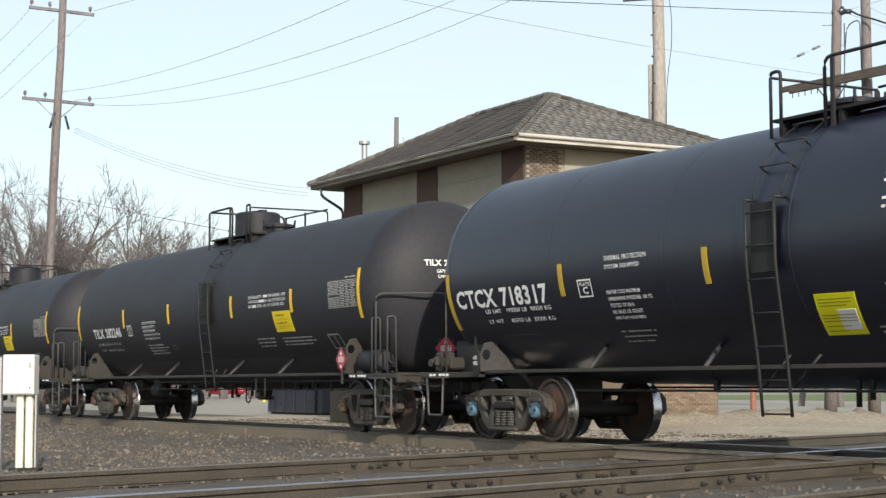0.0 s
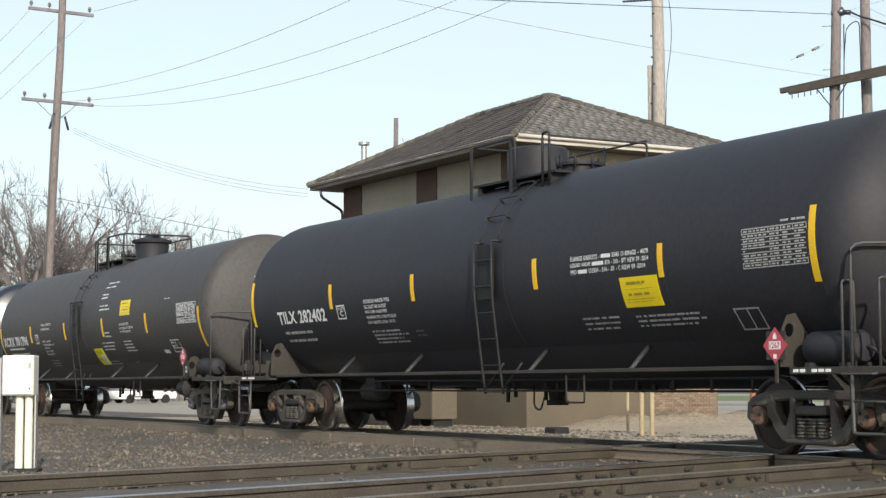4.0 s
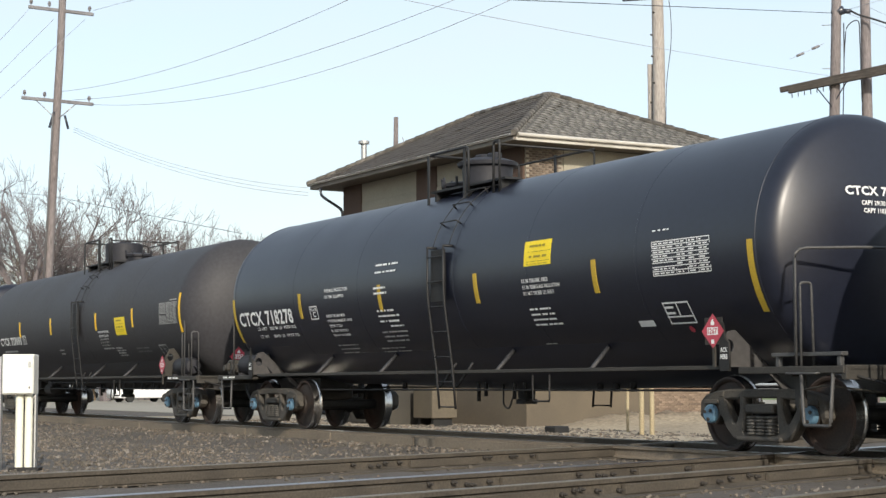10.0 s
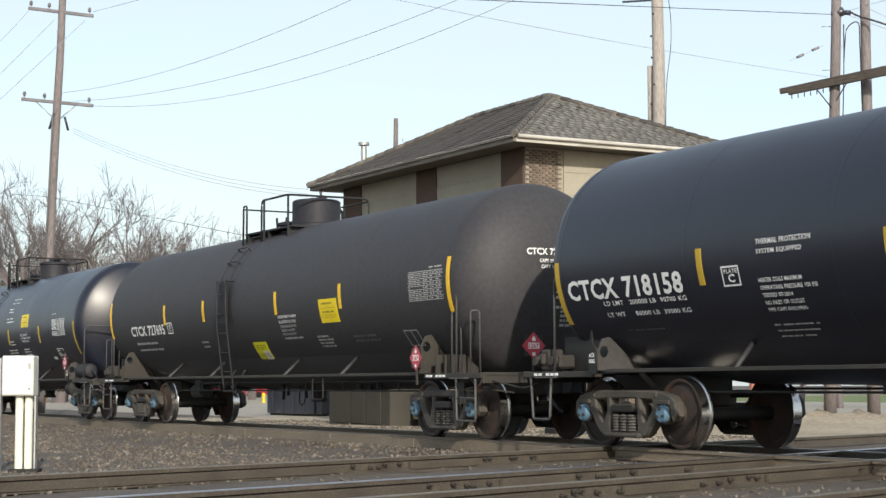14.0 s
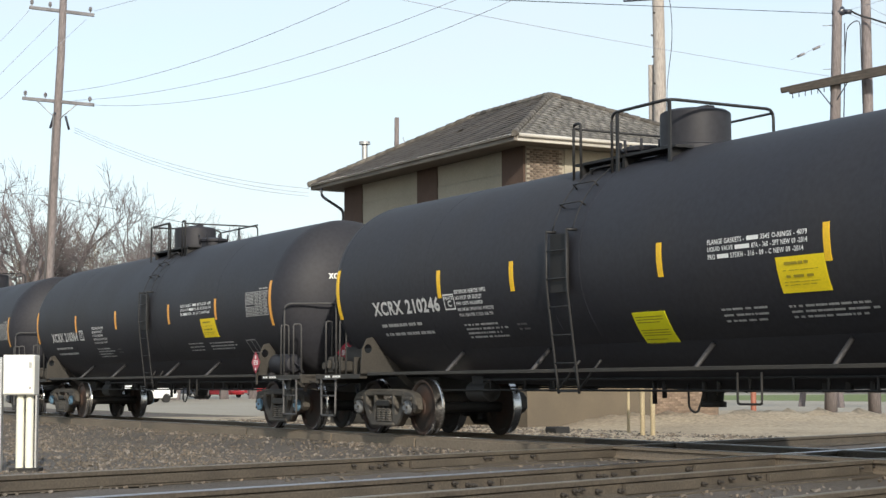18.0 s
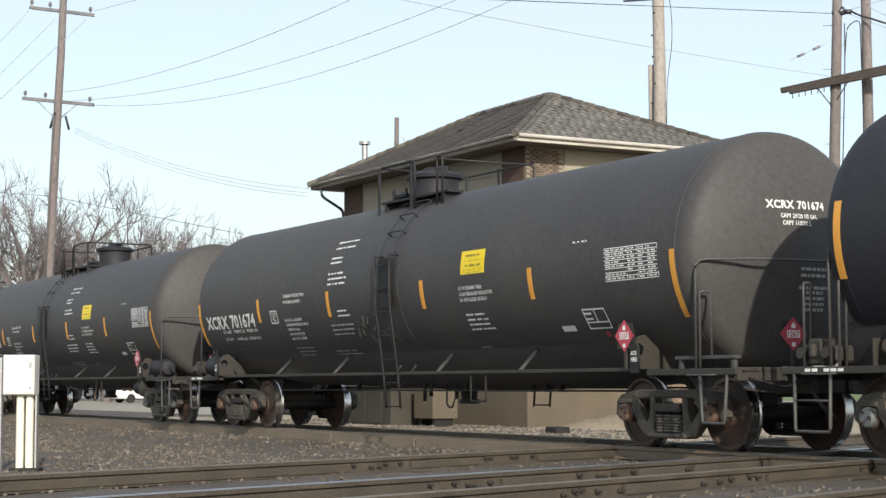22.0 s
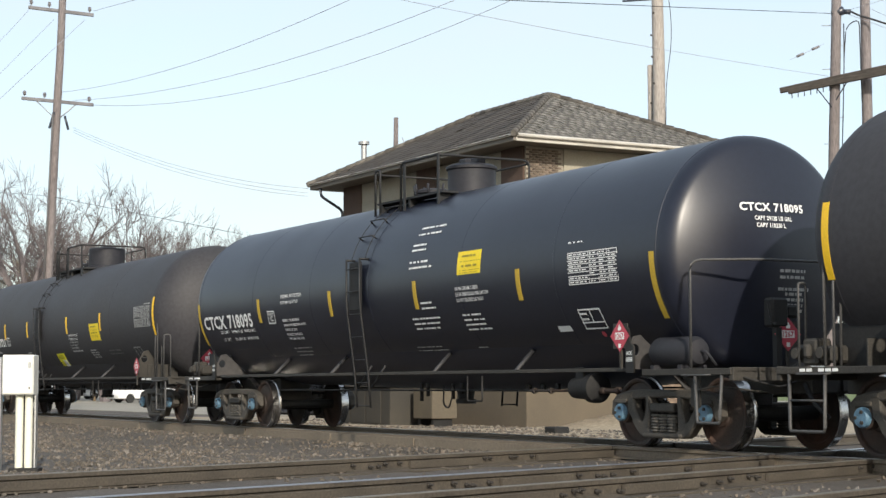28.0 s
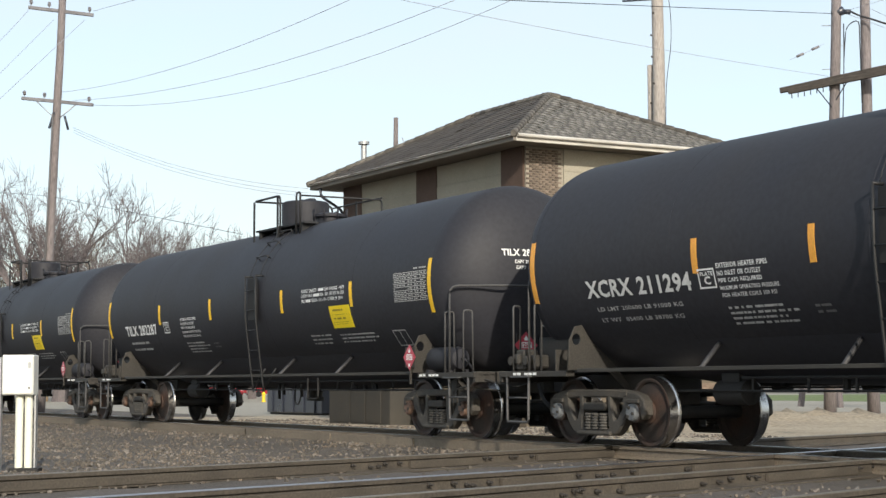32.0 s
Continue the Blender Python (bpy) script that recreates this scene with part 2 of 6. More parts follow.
def box(bm, x0, x1, y0, y1, z0, z1, bevel=0.0, mat=0):
    r = bmesh.ops.create_cube(bm, size=1, matrix=Matrix.Translation(((x0 + x1) / 2, (y0 + y1) / 2, (z0 + z1) / 2)) @ Matrix.Diagonal((x1 - x0, y1 - y0, z1 - z0, 1)))
    faces = {f for v in r["verts"] for f in v.link_faces}
    for f in faces:
        f.material_index = mat
    if bevel:
        edges = {e for v in r["verts"] for e in v.link_edges}
        g = bmesh.ops.bevel(bm, geom=list(edges), offset=bevel, segments=1, affect="EDGES")
        for f in g["faces"]:
            f.material_index = mat
    return bm


def boxes(*rows, bevel=0.0):
    bm = bmesh.new()
    for r in rows:
        box(bm, *r, bevel=bevel)
    return bm


def tube(bm, pts, r, sides=6, r1=None, mat=0):
    """A round bar along a line of points, thick r at its start and r1 at its end."""
    pts = [Vector(p) for p in pts]
    rings, n = [], len(pts)
    up = Vector((0, 0, 1))
    for i, p in enumerate(pts):
        way = (pts[min(i + 1, n - 1)] - pts[max(i - 1, 0)]).normalized()
        a = way.cross(up if abs(way.z) < 0.95 else Vector((1, 0, 0))).normalized()
        b = way.cross(a)
        rr = r if r1 is None else r + (r1 - r) * i / (n - 1)
        rings.append([bm.verts.new(p + (a * math.cos(k * math.tau / sides) + b * math.sin(k * math.tau / sides)) * rr) for k in range(sides)])
    for a, b in zip(rings, rings[1:]):
        for k in range(sides):
            bm.faces.new((a[k], a[(k + 1) % sides], b[(k + 1) % sides], b[k])).material_index = mat
    bm.faces.new(rings[0][::-1]).material_index = mat
    bm.faces.new(rings[-1]).material_index = mat
    return bm


def bent(pts, radius=0.1, steps=3):
    """A line of points with its corners rounded."""
    pts = [Vector(p) for p in pts]
    out = [pts[0]]
    for a, b, c in zip(pts, pts[1:], pts[2:]):
        u, w = (a - b), (c - b)
        k = min(radius, u.length / 2, w.length / 2)
        p, q = b + u.normalized() * k, b + w.normalized() * k
        for i in range(steps + 1):
            s = i / steps
            out.append(p * (1 - s) ** 2 + b * 2 * s * (1 - s) + q * s * s)
    out.append(pts[-1])
    return out


def lathe(bm, profile, axis="x", seg=32, at=(0, 0, 0), mats=None, closed=False):
    """Turns (along, radius) pairs round an axis."""
    rings = []
    for u, r in profile:
        ring = []
        for k in range(seg):
            a = math.tau * k / seg
            c, s = r * math.cos(a), r * math.sin(a)
            v = {"x": (u, c, s), "y": (c, u, s), "z": (c, s, u)}[axis]
            ring.append(bm.verts.new(Vector(v) + Vector(at)))
        rings.append(ring)
    for i, (a, b) in enumerate(zip(rings, rings[1:])):
        for k in range(seg):
            f = bm.faces.new((a[k], a[(k + 1) % seg], b[(k + 1) % seg], b[k]))
            f.material_index = mats[i] if mats else 0
    for ring in (rings[0], rings[-1]):
        if not closed:
            bm.faces.new(ring).material_index = (mats[0] if ring is rings[0] else mats[-1]) if mats else 0
    bmesh.ops.recalc_face_normals(bm, faces=bm.faces)
    return bm


def plate(loops, thick, bevel=0.006):
    """A flat plate in x and z with holes, thick along y, as a bmesh."""
    cu = bpy.data.curves.new("outline", "CURVE")
    cu.dimensions, cu.fill_mode, cu.extrude, cu.bevel_depth, cu.bevel_resolution = "2D", "BOTH", thick / 2 - bevel, bevel, 0
    for loop in loops:
        s = cu.splines.new("POLY")
        s.points.add(len(loop) - 1)
        for p, (x, z) in zip(s.points, loop):
            p.co = (x, z, 0, 1)
        s.use_cyclic_u = True
    return curve_bmesh(cu, Matrix.Rotation(radians(90), 4, "X"))


def curve_bmesh(cu, m=Matrix()):
    ob = new("outline", cu)
    me = bpy.data.meshes.new_from_object(ob.evaluated_get(bpy.context.evaluated_depsgraph_get()))
    bm = bmesh.new()
    bm.from_mesh(me)
    bmesh.ops.remove_doubles(bm, verts=bm.verts, dist=1e-4)
    bm.transform(m)
    bpy.data.objects.remove(ob)
    bpy.data.curves.remove(cu)
    bpy.data.meshes.remove(me)
    return bm


GLYPHS = "ABCDEFGHIKLMNOPQRSTUVWXYZ0123456789-.&"
glyphs = {}


def load_glyphs(bold):
    """The built-in font's characters as flat meshes, with their widths."""
    def typed(text):
        cu = bpy.data.curves.new("letters", "FONT")
        cu.body, cu.resolution_u, cu.offset, cu.fill_mode = text, 2, bold, "FRONT"
        return new("letters", cu)
    obs = {c: (typed(c), typed("H" + c + "H")) for c in GLYPHS}
    obs["HH"] = (typed("HH"), typed("HH"))
    deps = bpy.context.evaluated_depsgraph_get()

    def points(ob):
        me = bpy.data.meshes.new_from_object(ob.evaluated_get(deps))
        co, faces = np.array([v.co[:2] for v in me.vertices]), [tuple(f.vertices) for f in me.polygons]
        bpy.data.meshes.remove(me)
        return co, faces
    flat = {c: (points(a), points(b)[0]) for c, (a, b) in obs.items()}
    for a, b in obs.values():
        for ob in (a, b):
            cu = ob.data
            bpy.data.objects.remove(ob)
            bpy.data.curves.remove(cu)
    pair = np.ptp(flat["HH"][1][:, 0])
    glyphs[bold] = {c: (*p, np.ptp(q[:, 0]) - pair) for c, (p, q) in flat.items() if c != "HH"}


def lettering(text, height, width, bold=0.02):
    """Flat letters in x and y from 0 to width and 0 to height, as (points, faces)."""
    bold = 0.03 if bold > 0.025 else 0.018
    if bold not in glyphs:
        load_glyphs(bold)
    pts, faces, u, k = [], [], 0.0, 0
    for c in text:
        if c not in glyphs[bold]:
            u += 0.36
            continue
        co, fs, wide = glyphs[bold][c]
        pts.append(co + (u, 0))
        faces += [tuple(i + k for i in f) for f in fs]
        k += len(co)
        u += wide + 0.03
    co = np.concatenate(pts)
    lo, hi = co.min(0), co.max(0)
    return (co - lo) / (hi - lo) * (width, height), faces

# ---- ground ----
CROSS = Vector((-0.328, 0.9447, 0))          # the way of the crossing tracks
CROSS_N = Vector((0.9447, 0.328, 0))
RAILS = (-15.95, -12.62, -11.0, -8.42)       # where the crossing rails pass y = 5, along x


def cross_x(x, y):
    """x carried along a crossing rail back to the line y = 5."""
    return x + (y - 5) * 0.3472


def smooth(a, b, v):
    u = np.clip((v - a) / (b - a), 0, 1)
    return u * u * (3 - 2 * u)


def ground_z(x, y):
    z = -0.34 + 0 * x
    bed = 1 - smooth(1.5, 3.0, np.abs(y - TRACK_MID))
    c = cross_x(x, y)
    near = (1 - smooth(0.3, 1.6, -15.95 - c)) * (c < 1000)
    z = z + np.maximum(bed, near) * 0.155
    # a higher shoulder behind the far rail
    z = z + 0.085 * smooth(0.86, 1.1, y - TRACK_MID) * (1 - smooth(1.9, 3.0, y - TRACK_MID)) * (cross_x(x, y) < -16)
    return z


TRACK_MID = 13.911


def ground_mesh():
    xs = np.concatenate([[-2500, -900, -400, -220, -150, -110], np.arange(-90, 12.1, 0.5), [20, 40, 80, 160, 400, 900, 2500]])
    ys = np.concatenate([[-2500, -900, -300, -100, -40, -20, -12], np.arange(-8, 40.1, 0.5), [44, 50, 60, 80, 120, 200, 400, 900, 2500]])
    X, Y = np.meshgrid(xs, ys, indexing="ij")
    Z = ground_z(X, Y)
    wob = np.random.RandomState(4).rand(*X.shape) * 0.03
    inner = (X > -90) & (X < 12) & (Y > -8) & (Y < 40)
    Z = Z + np.where(inner, wob - 0.015, 0)
    nx, ny = X.shape
    idx = np.arange(nx * ny).reshape(nx, ny)
    faces = np.stack([idx[:-1, :-1], idx[1:, :-1], idx[1:, 1:], idx[:-1, 1:]], -1).reshape(-1, 4)
    me = bpy.data.meshes.new("ground")
    me.from_pydata(np.stack([X, Y, Z], -1).reshape(-1, 3).tolist(), [], faces.tolist())
    me.materials.append(GROUND)
    for f in me.polygons:
        f.use_smooth = True
    return me


tagged(new("ground", ground_mesh()), "pale gravel ground round the tracks", "ground", kind="structure")


def stones_mesh(count, seed, test, size, x_range, y_range):
    """Loose stones, each a dented block turned at random."""
    r = np.random.RandomState(seed)
    base = np.array([(-1, -1, -1), (1, -1, -1), (1, 1, -1), (-1, 1, -1), (-.8, -.8, 1), (.8, -.8, 1), (.8, .8, 1), (-.8, .8, 1)], float)
    quads = np.array([(0, 3, 2, 1), (4, 5, 6, 7), (0, 1, 5, 4), (1, 2, 6, 5), (2, 3, 7, 6), (3, 0, 4, 7)])
    x, y = r.uniform(*x_range, count), r.uniform(*y_range, count)
    ok = test(x, y)
    x, y = x[ok], y[ok]
    n = len(x)
    s = size * r.uniform(0.5, 1.5, (n, 1, 3)) * (r.uniform(0.5, 1.3, (n, 1, 1)))
    co = base[None] * s * r.uniform(0.6, 1.3, (n, 8, 3))
    q = r.normal(size=(n, 4))
    q /= np.linalg.norm(q, axis=1, keepdims=True)
    w, a, b, c = q.T
    rot = np.stack([1 - 2 * (b * b + c * c), 2 * (a * b - c * w), 2 * (a * c + b * w), 2 * (a * b + c * w), 1 - 2 * (a * a + c * c), 2 * (b * c - a * w), 2 * (a * c - b * w), 2 * (b * c + a * w), 1 - 2 * (a * a + b * b)], -1).reshape(n, 3, 3)
    co = np.einsum("nij,nkj->nki", rot, co)
    co += np.stack([x, y, ground_z(x, y) + size * 0.2], -1)[:, None]
    me = bpy.data.meshes.new("stones")
    me.from_pydata(co.reshape(-1, 3).tolist(), [], (quads[None] + 8 * np.arange(n)[:, None, None]).reshape(-1, 4).tolist())
    me.materials.append(STONE_ISLANDS)
    return me


def island_material():
    """Stone whose shade and tint change from piece to piece."""
    m = material("loose_stone", (0.16, 0.145, 0.125), 0.9, vary=0.15, fine=60, bump=0.2)
    n, l = m.node_tree.nodes, m.node_tree.links
    geo, ramp = n.new("ShaderNodeNewGeometry"), n.new("ShaderNodeValToRGB")
    e = ramp.color_ramp.elements
    e[0].color, e[1].color = (0.066, 0.059, 0.052, 1), (0.22, 0.20, 0.178, 1)
    for p, c in ((0.3, (0.090, 0.080, 0.067, 1)), (0.55, (0.114, 0.099, 0.081, 1)), (0.8, (0.145, 0.115, 0.088, 1))):
        e.new(p).color = c
    l.new(geo.outputs["Random Per Island"], ramp.inputs["Fac"])
    l.new(ramp.outputs["Color"], n["Principled BSDF"].inputs["Base Color"])
    return m


STONE_ISLANDS = island_material()


def near_ballast(x, y):
    far = np.hypot(x, y)
    among = cross_x(x, y) > -15.8
    keep = ~among | ((np.sin(x * 91.7 + y * 47.3) > 0.72) & (y > 7))
    # dusty patches lie between the stones
    bare = np.sin(x * 0.9 + y * 1.7) + np.sin(x * 2.3 - y * 1.1) + np.sin(x * 0.37 + 2.0 * np.sin(y * 0.8)) > 1.1
    keep = keep & (~bare | (np.sin(x * 57.1 + y * 83.9) > 0.6))
    return keep & (far > 9) & ((y < 13.0) | (np.abs(y - TRACK_MID) < 0.62) | ((y > 14.8) & (y < 16.5)))


tagged(new("ballast", stones_mesh(64000, 1, near_ballast, 0.0165, (-62, -7.5), (1.5, 16.5))), "grey and tan crushed stone ballast", "ballast", kind="stuff")
tagged(new("gravel", stones_mesh(9000, 2, lambda x, y: x > -9e9, 0.028, (-52, -24), (16.5, 24))), "pale loose gravel beside the tower", "gravel", kind="stuff")

def yard_mesh():
    """Uneven sand, banked up against the tower's end wall."""
    r = np.random.RandomState(11)
    xs, ys = np.arange(-58, -13.9, 0.4), np.arange(17.2, 47.01, 0.4)
    X, Y = np.meshgrid(xs, ys, indexing="ij")
    rough = r.rand(*X.shape) * 0.03 + 0.010 * np.sin(X * 1.3 + np.sin(Y)) + 0.008 * np.sin(Y * 0.9 + X * 0.4)
    away = np.maximum(X + 38.5, 0)
    bank = 0.34 * np.exp(-away / 1.8) * (X > -38.6) * smooth(25, 27, Y) * (0.6 + 0.8 * r.rand(*X.shape))
    Z = -0.335 + rough * smooth(17.2, 19.0, Y) + bank
    n, m = X.shape
    k = np.arange(n * m).reshape(n, m)
    faces = np.stack([k[:-1, :-1], k[1:, :-1], k[1:, 1:], k[:-1, 1:]], -1).reshape(-1, 4)
    me = bpy.data.meshes.new("sandy_yard")
    me.from_pydata(np.stack([X, Y, Z], -1).reshape(-1, 3).tolist(), [], faces.tolist())
    me.materials.append(SAND)
    for f in me.polygons:
        f.use_smooth = True
    return me


tagged(new("sandy_yard", yard_mesh()), "pale sandy yard round the tower", "ground", kind="structure")
# parking lot and grass behind the tracks
lot = new("parking_lot", mesh_of("parking_lot", boxes((-230, -58.01, 24.5, 140, -0.36, -0.32)), ASPHALT))
tagged(lot, "pale worn parking lot behind the tracks", "pavement", kind="structure")
lawn = new("grass_strip", mesh_of("grass_strip", boxes((-140, -75, 78, 150, -0.36, -0.31)), GRASS))
tagged(lawn, "strip of dull green winter grass", "grass", kind="structure")
road = new("road", mesh_of("road", boxes((-57.9, -36, 47.01, 62, -0.36, -0.312)), ASPHALT))
tagged(road, "pale road beyond the tower", "road", kind="structure")


# ---- tracks ----
def rail_bmesh(length, top=1):
    """A rail along x from 0, its head at z = 0."""
    prof = [(-0.07, -0.172), (0.07, -0.172), (0.07, -0.158), (0.014, -0.135), (0.010, -0.06), (0.036, -0.045), (0.037, -0.008), (0.028, 0.0), (-0.028, 0.0), (-0.037, -0.008), (-0.036, -0.045), (-0.010, -0.06), (-0.014, -0.135), (-0.07, -0.158)]
    bm = bmesh.new()
    ends = [[bm.verts.new((x, y, z)) for y, z in prof] for x in (0, length)]
    n = len(prof)
    for k in range(n):
        f = bm.faces.new((ends[0][k], ends[0][(k + 1) % n], ends[1][(k + 1) % n], ends[1][k]))
        f.material_index = 1 if k in (6, 7, 8) else 0
    bm.faces.new(ends[0]), bm.faces.new(ends[1])
    bmesh.ops.recalc_face_normals(bm, faces=bm.faces)
    return bm


main_rails = thing("main_track", pose(-260, TRACK_MID, 0), "pair of steel rails under the tank train", "railway track", kind="structure")
for y in (-0.7535, 0.7535):
    part("rail", mesh_of("rail", rail_bmesh(330), [RAIL_SIDE, RAIL_TOP]), main_rails, at=pose(0, y, 0))

ANGLE = math.degrees(math.atan2(CROSS.y, CROSS.x))
START = -14.0
cross_track = thing("crossing_track", Matrix.Identity(4), "rusty rails of the tracks that cross in front", "railway track", kind="structure")


def cross_pose(x5, along, z=-0.004):
    """A pose on the crossing rail that passes (x5, 5), along metres further on."""
    p = Vector((x5, 5, z)) + CROSS * along
    return pose(p.x, p.y, p.z, 0, 0, ANGLE)


for x5, dull in zip(RAILS, (True, False, True, True)):
    part("rail", mesh_of("rail", rail_bmesh(60), [CASTING, RAIL_DULL if dull else RAIL_TOP]), cross_track, at=cross_pose(x5, -14))


def side_plate_mesh(length):
    """A plain bar bolted flat against a rail, from under its head to its foot."""
    bm = bmesh.new()
    box(bm, 0, length, -0.074, -0.024, -0.150, -0.064, 0.004)
    return mesh_of("side_plate", bm, CASTING)


def foot_strip_mesh(length):
    """The sole plate that shows in front of a rail's foot."""
    bm = boxes((0, length, -0.22, -0.072, -0.19, -0.160), bevel=0.006)
    return mesh_of("sole_plate", bm, CASTING)


def guard_mesh(length):
    """A guard rail on the far side, with a flangeway between."""
    bm = bmesh.new()
    box(bm, 0, length, 0.10, 0.17, -0.16, -0.010, 0.012)
    box(bm, 0.05, length - 0.05, 0.037, 0.10, -0.16, -0.055)
    return mesh_of("guard_rail", bm, CASTING)


bm = bmesh.new()
lathe(bm, [(-0.02, 0.024), (-0.045, 0.024), (-0.05, 0.015), (-0.085, 0.013), (-0.09, 0.008)], "y", 6)
BOLT_MESH = mesh_of("bolt", bm, BOLT)
# plates along each crossing rail, from and to, in metres along it; bolts stand in the gaps between them
PLATES = (((-14.0, 3.45), (4.52, 5.72), (6.92, 8.72), (9.9, 11.6)), ((-14.0, 2.41), (3.50, 4.63), (5.74, 6.59), (6.82, 8.37)), ((-14.0, 2.80), (3.88, 5.06), (6.34, 8.19), (9.4, 11.0)), ((-14.0, 4.1), (5.3, 6.5), (7.8, 9.0)))
for x5, spans in zip(RAILS, PLATES):
    for a, b in spans:
        part("side_plate", side_plate_mesh(b - a), cross_track, at=cross_pose(x5, a))
    for (a, b), (c, d) in zip(spans, spans[1:]):
        for s in np.linspace(b + 0.12, c - 0.12, 5 if c - b > 0.6 else 2):
            part("bolt", BOLT_MESH, cross_track, at=cross_pose(x5, s + 0.09 * math.sin(s * 37), -0.100 + 0.02 * math.sin(s * 53)))
    part("sole_plate", foot_strip_mesh(9.0), cross_track, at=cross_pose(x5, 2.6))
for x5, a, ln in ((RAILS[0], -9.0, 22.0), (RAILS[1], 3.6, 10.0), (RAILS[2], 3.0, 10.0)):
    part("guard_rail", guard_mesh(ln), cross_track, at=cross_pose(x5, a))
for y, s in ((-0.7535, 1), (0.7535, -1)):
    g = part("guard_rail", mesh_of("guard_rail", boxes((0, 13, s * 0.10 - 0.035, s * 0.10 + 0.035, -0.16, -0.010), bevel=0.008), CASTING), main_rails, at=pose(238.5, y, 0))
u = 150.0
for ln in (9.5, 14.0, 11.0, 7.5, 10.5, 6.0, 8.0, 5.5, 6.5, 4.0, 3.2, 4.6):
    part("side_plate", mesh_of("side_plate", boxes((0, ln - 0.05, -0.09, -0.03, -0.19, -0.047), bevel=0.006), RAIL_SIDE), main_rails, at=pose(u, -0.7535, 0))
    u += ln
# low block on the ballast shoulder and timber panel in the crossing
thing("junction_block", pose(-33.1, 21.6, -0.34), "small dark concrete block on the gravel", "block", me=mesh_of("junction_block", boxes((-0.25, 0.25, -0.2, 0.2, 0, 0.18), bevel=0.03), UNDER))


# ---- signal cabinet on its pipes ----
def cabinet():
    t = thing("signal_cabinet", pose(-22.95, 6.22, -0.33, 0, 0, 62), "white steel signal cabinet on two cream pipes", "cabinet")
    part("body", mesh_of("body", boxes((-0.26, 0.17, -0.16, 0.16, 1.03, 1.58), bevel=0.012), CABINET), t)
    d = part("door", mesh_of("door", boxes((-0.245, 0.155, -0.178, -0.162, 1.045, 1.565), bevel=0.006), CABINET), t)
    part("latch", mesh_of("latch", boxes((0.10, 0.135, -0.195, -0.178, 1.40, 1.48), bevel=0.004), GALVANISED), d, "small grey latch")
    part("keyhole", mesh_of("keyhole", boxes((0.11, 0.125, -0.19, -0.178, 1.11, 1.14), bevel=0.003), UNDER), d)
    for x in (-0.045, 0.085):
        bm = bmesh.new()
        lathe(bm, [(0, 0.055), (1.03, 0.055)], "z", 18, (x, -0.02, 0))
        part("pipe", mesh_of("pipe", bm, CREAM_PIPE, 40), t)
    part("plinth", mesh_of("plinth", boxes((-0.16, 0.25, -0.14, 0.14, -0.03, 0.035), bevel=0.01), UNDER), t)
    part("side_post", mesh_of("side_post", boxes((-0.38, -0.29, -0.08, 0.04, -0.02, 1.55), bevel=0.006), GALVANISED), t, "grey galvanised steel post")
    part("cable_guard", mesh_of("cable_guard", boxes((0.165, 0.19, -0.06, 0.06, 0, 1.03), bevel=0.004), GALVANISED), t)


cabinet()


# ---- the tower ----
TX0, TX1, TY0, TY1, TZ = -49.85, -38.55, 24.21, 30.6, 7.5     # walls and eave height
EX0, EX1, EY0, EY1 = -50.6, -37.6, 23.26, 31.46               # eaves
RX0, RX1, RY, RZ = -46.6, -42.2, 27.36, 9.58                  # ridge
GZ = -0.36
tower = thing("interlocking_tower", Matrix.Identity(4), "two-storey brick railway tower with boarded windows and hipped tile roof", "building")


def wall_mesh(x0, x1, y0, y1, z0, z1, mat):
    return mesh_of("wall", boxes((x0, x1, y0, y1, z0, z1)), mat)


part("wall", wall_mesh(TX0, TX1, TY0, TY0 + 0.35, GZ, TZ - 0.12, MORTAR), tower)
part("wall", wall_mesh(TX0, TX1, TY1 - 0.35, TY1, GZ, TZ - 0.12, MORTAR), tower)
part("wall", wall_mesh(TX1 - 0.35, TX1, TY0 + 0.35, TY1 - 0.35, GZ, TZ - 0.12, MORTAR), tower)
part("wall", wall_mesh(TX0, TX0 + 0.35, TY0 + 0.35, TY1 - 0.35, GZ, TZ - 0.12, MORTAR), tower)
part("rendered_base", mesh_of("rendered_base", boxes((TX0 - 0.06, TX1 + 0.12, TY0 - 0.10, TY1 + 0.06, GZ, 1.05), bevel=0.02), STUCCO), tower, "tan rendered base course")


# front piers of dark brick and boarded windows between them, from the camera's end
def pier(x0, x1, y0, y1, z0, z1):
    return mesh_of("pier", boxes((x0, x1, y0, y1, z0, z1)), DARK_BRICK)


for x0, x1 in ((-49.88, -48.57), (-44.76, -43.51), (-39.75, -38.60)):
    part("brick_pier", pier(x0, x1, TY0 - 0.07, TY0 - 0.004, 1.05, TZ - 0.12), tower, "dark brown brick pier")


def boarding(axis, a0, a1, face, z0, z1, label):
    """Horizontal boards over a window, one above the other on a backing sheet."""
    sheet = boxes((a0, a1, face - 0.012, face - 0.003, z0, z1) if axis == "x" else (face + 0.011, face + 0.02, a0, a1, z0, z1))
    window = part("boarded_window", mesh_of("boarded_window", sheet, BOARD), tower, label)
    n = round((z1 - z0) / 0.62)
    h = (z1 - z0) / n
    long = a1 - a0
    size = (0, long, -0.012, 0.012, 0.004, h - 0.004)
    me = mesh_of("board", boxes(size, bevel=0.004), BOARD)
    for k in range(n):
        m = pose(a0, face - 0.026, z0 + h * k, 1.5) if axis == "x" else pose(face + 0.034, a0, z0 + h * k, 0, 0, 90) @ pose(0, 0, 0, 1.5)
        part("board", me, window, at=m)


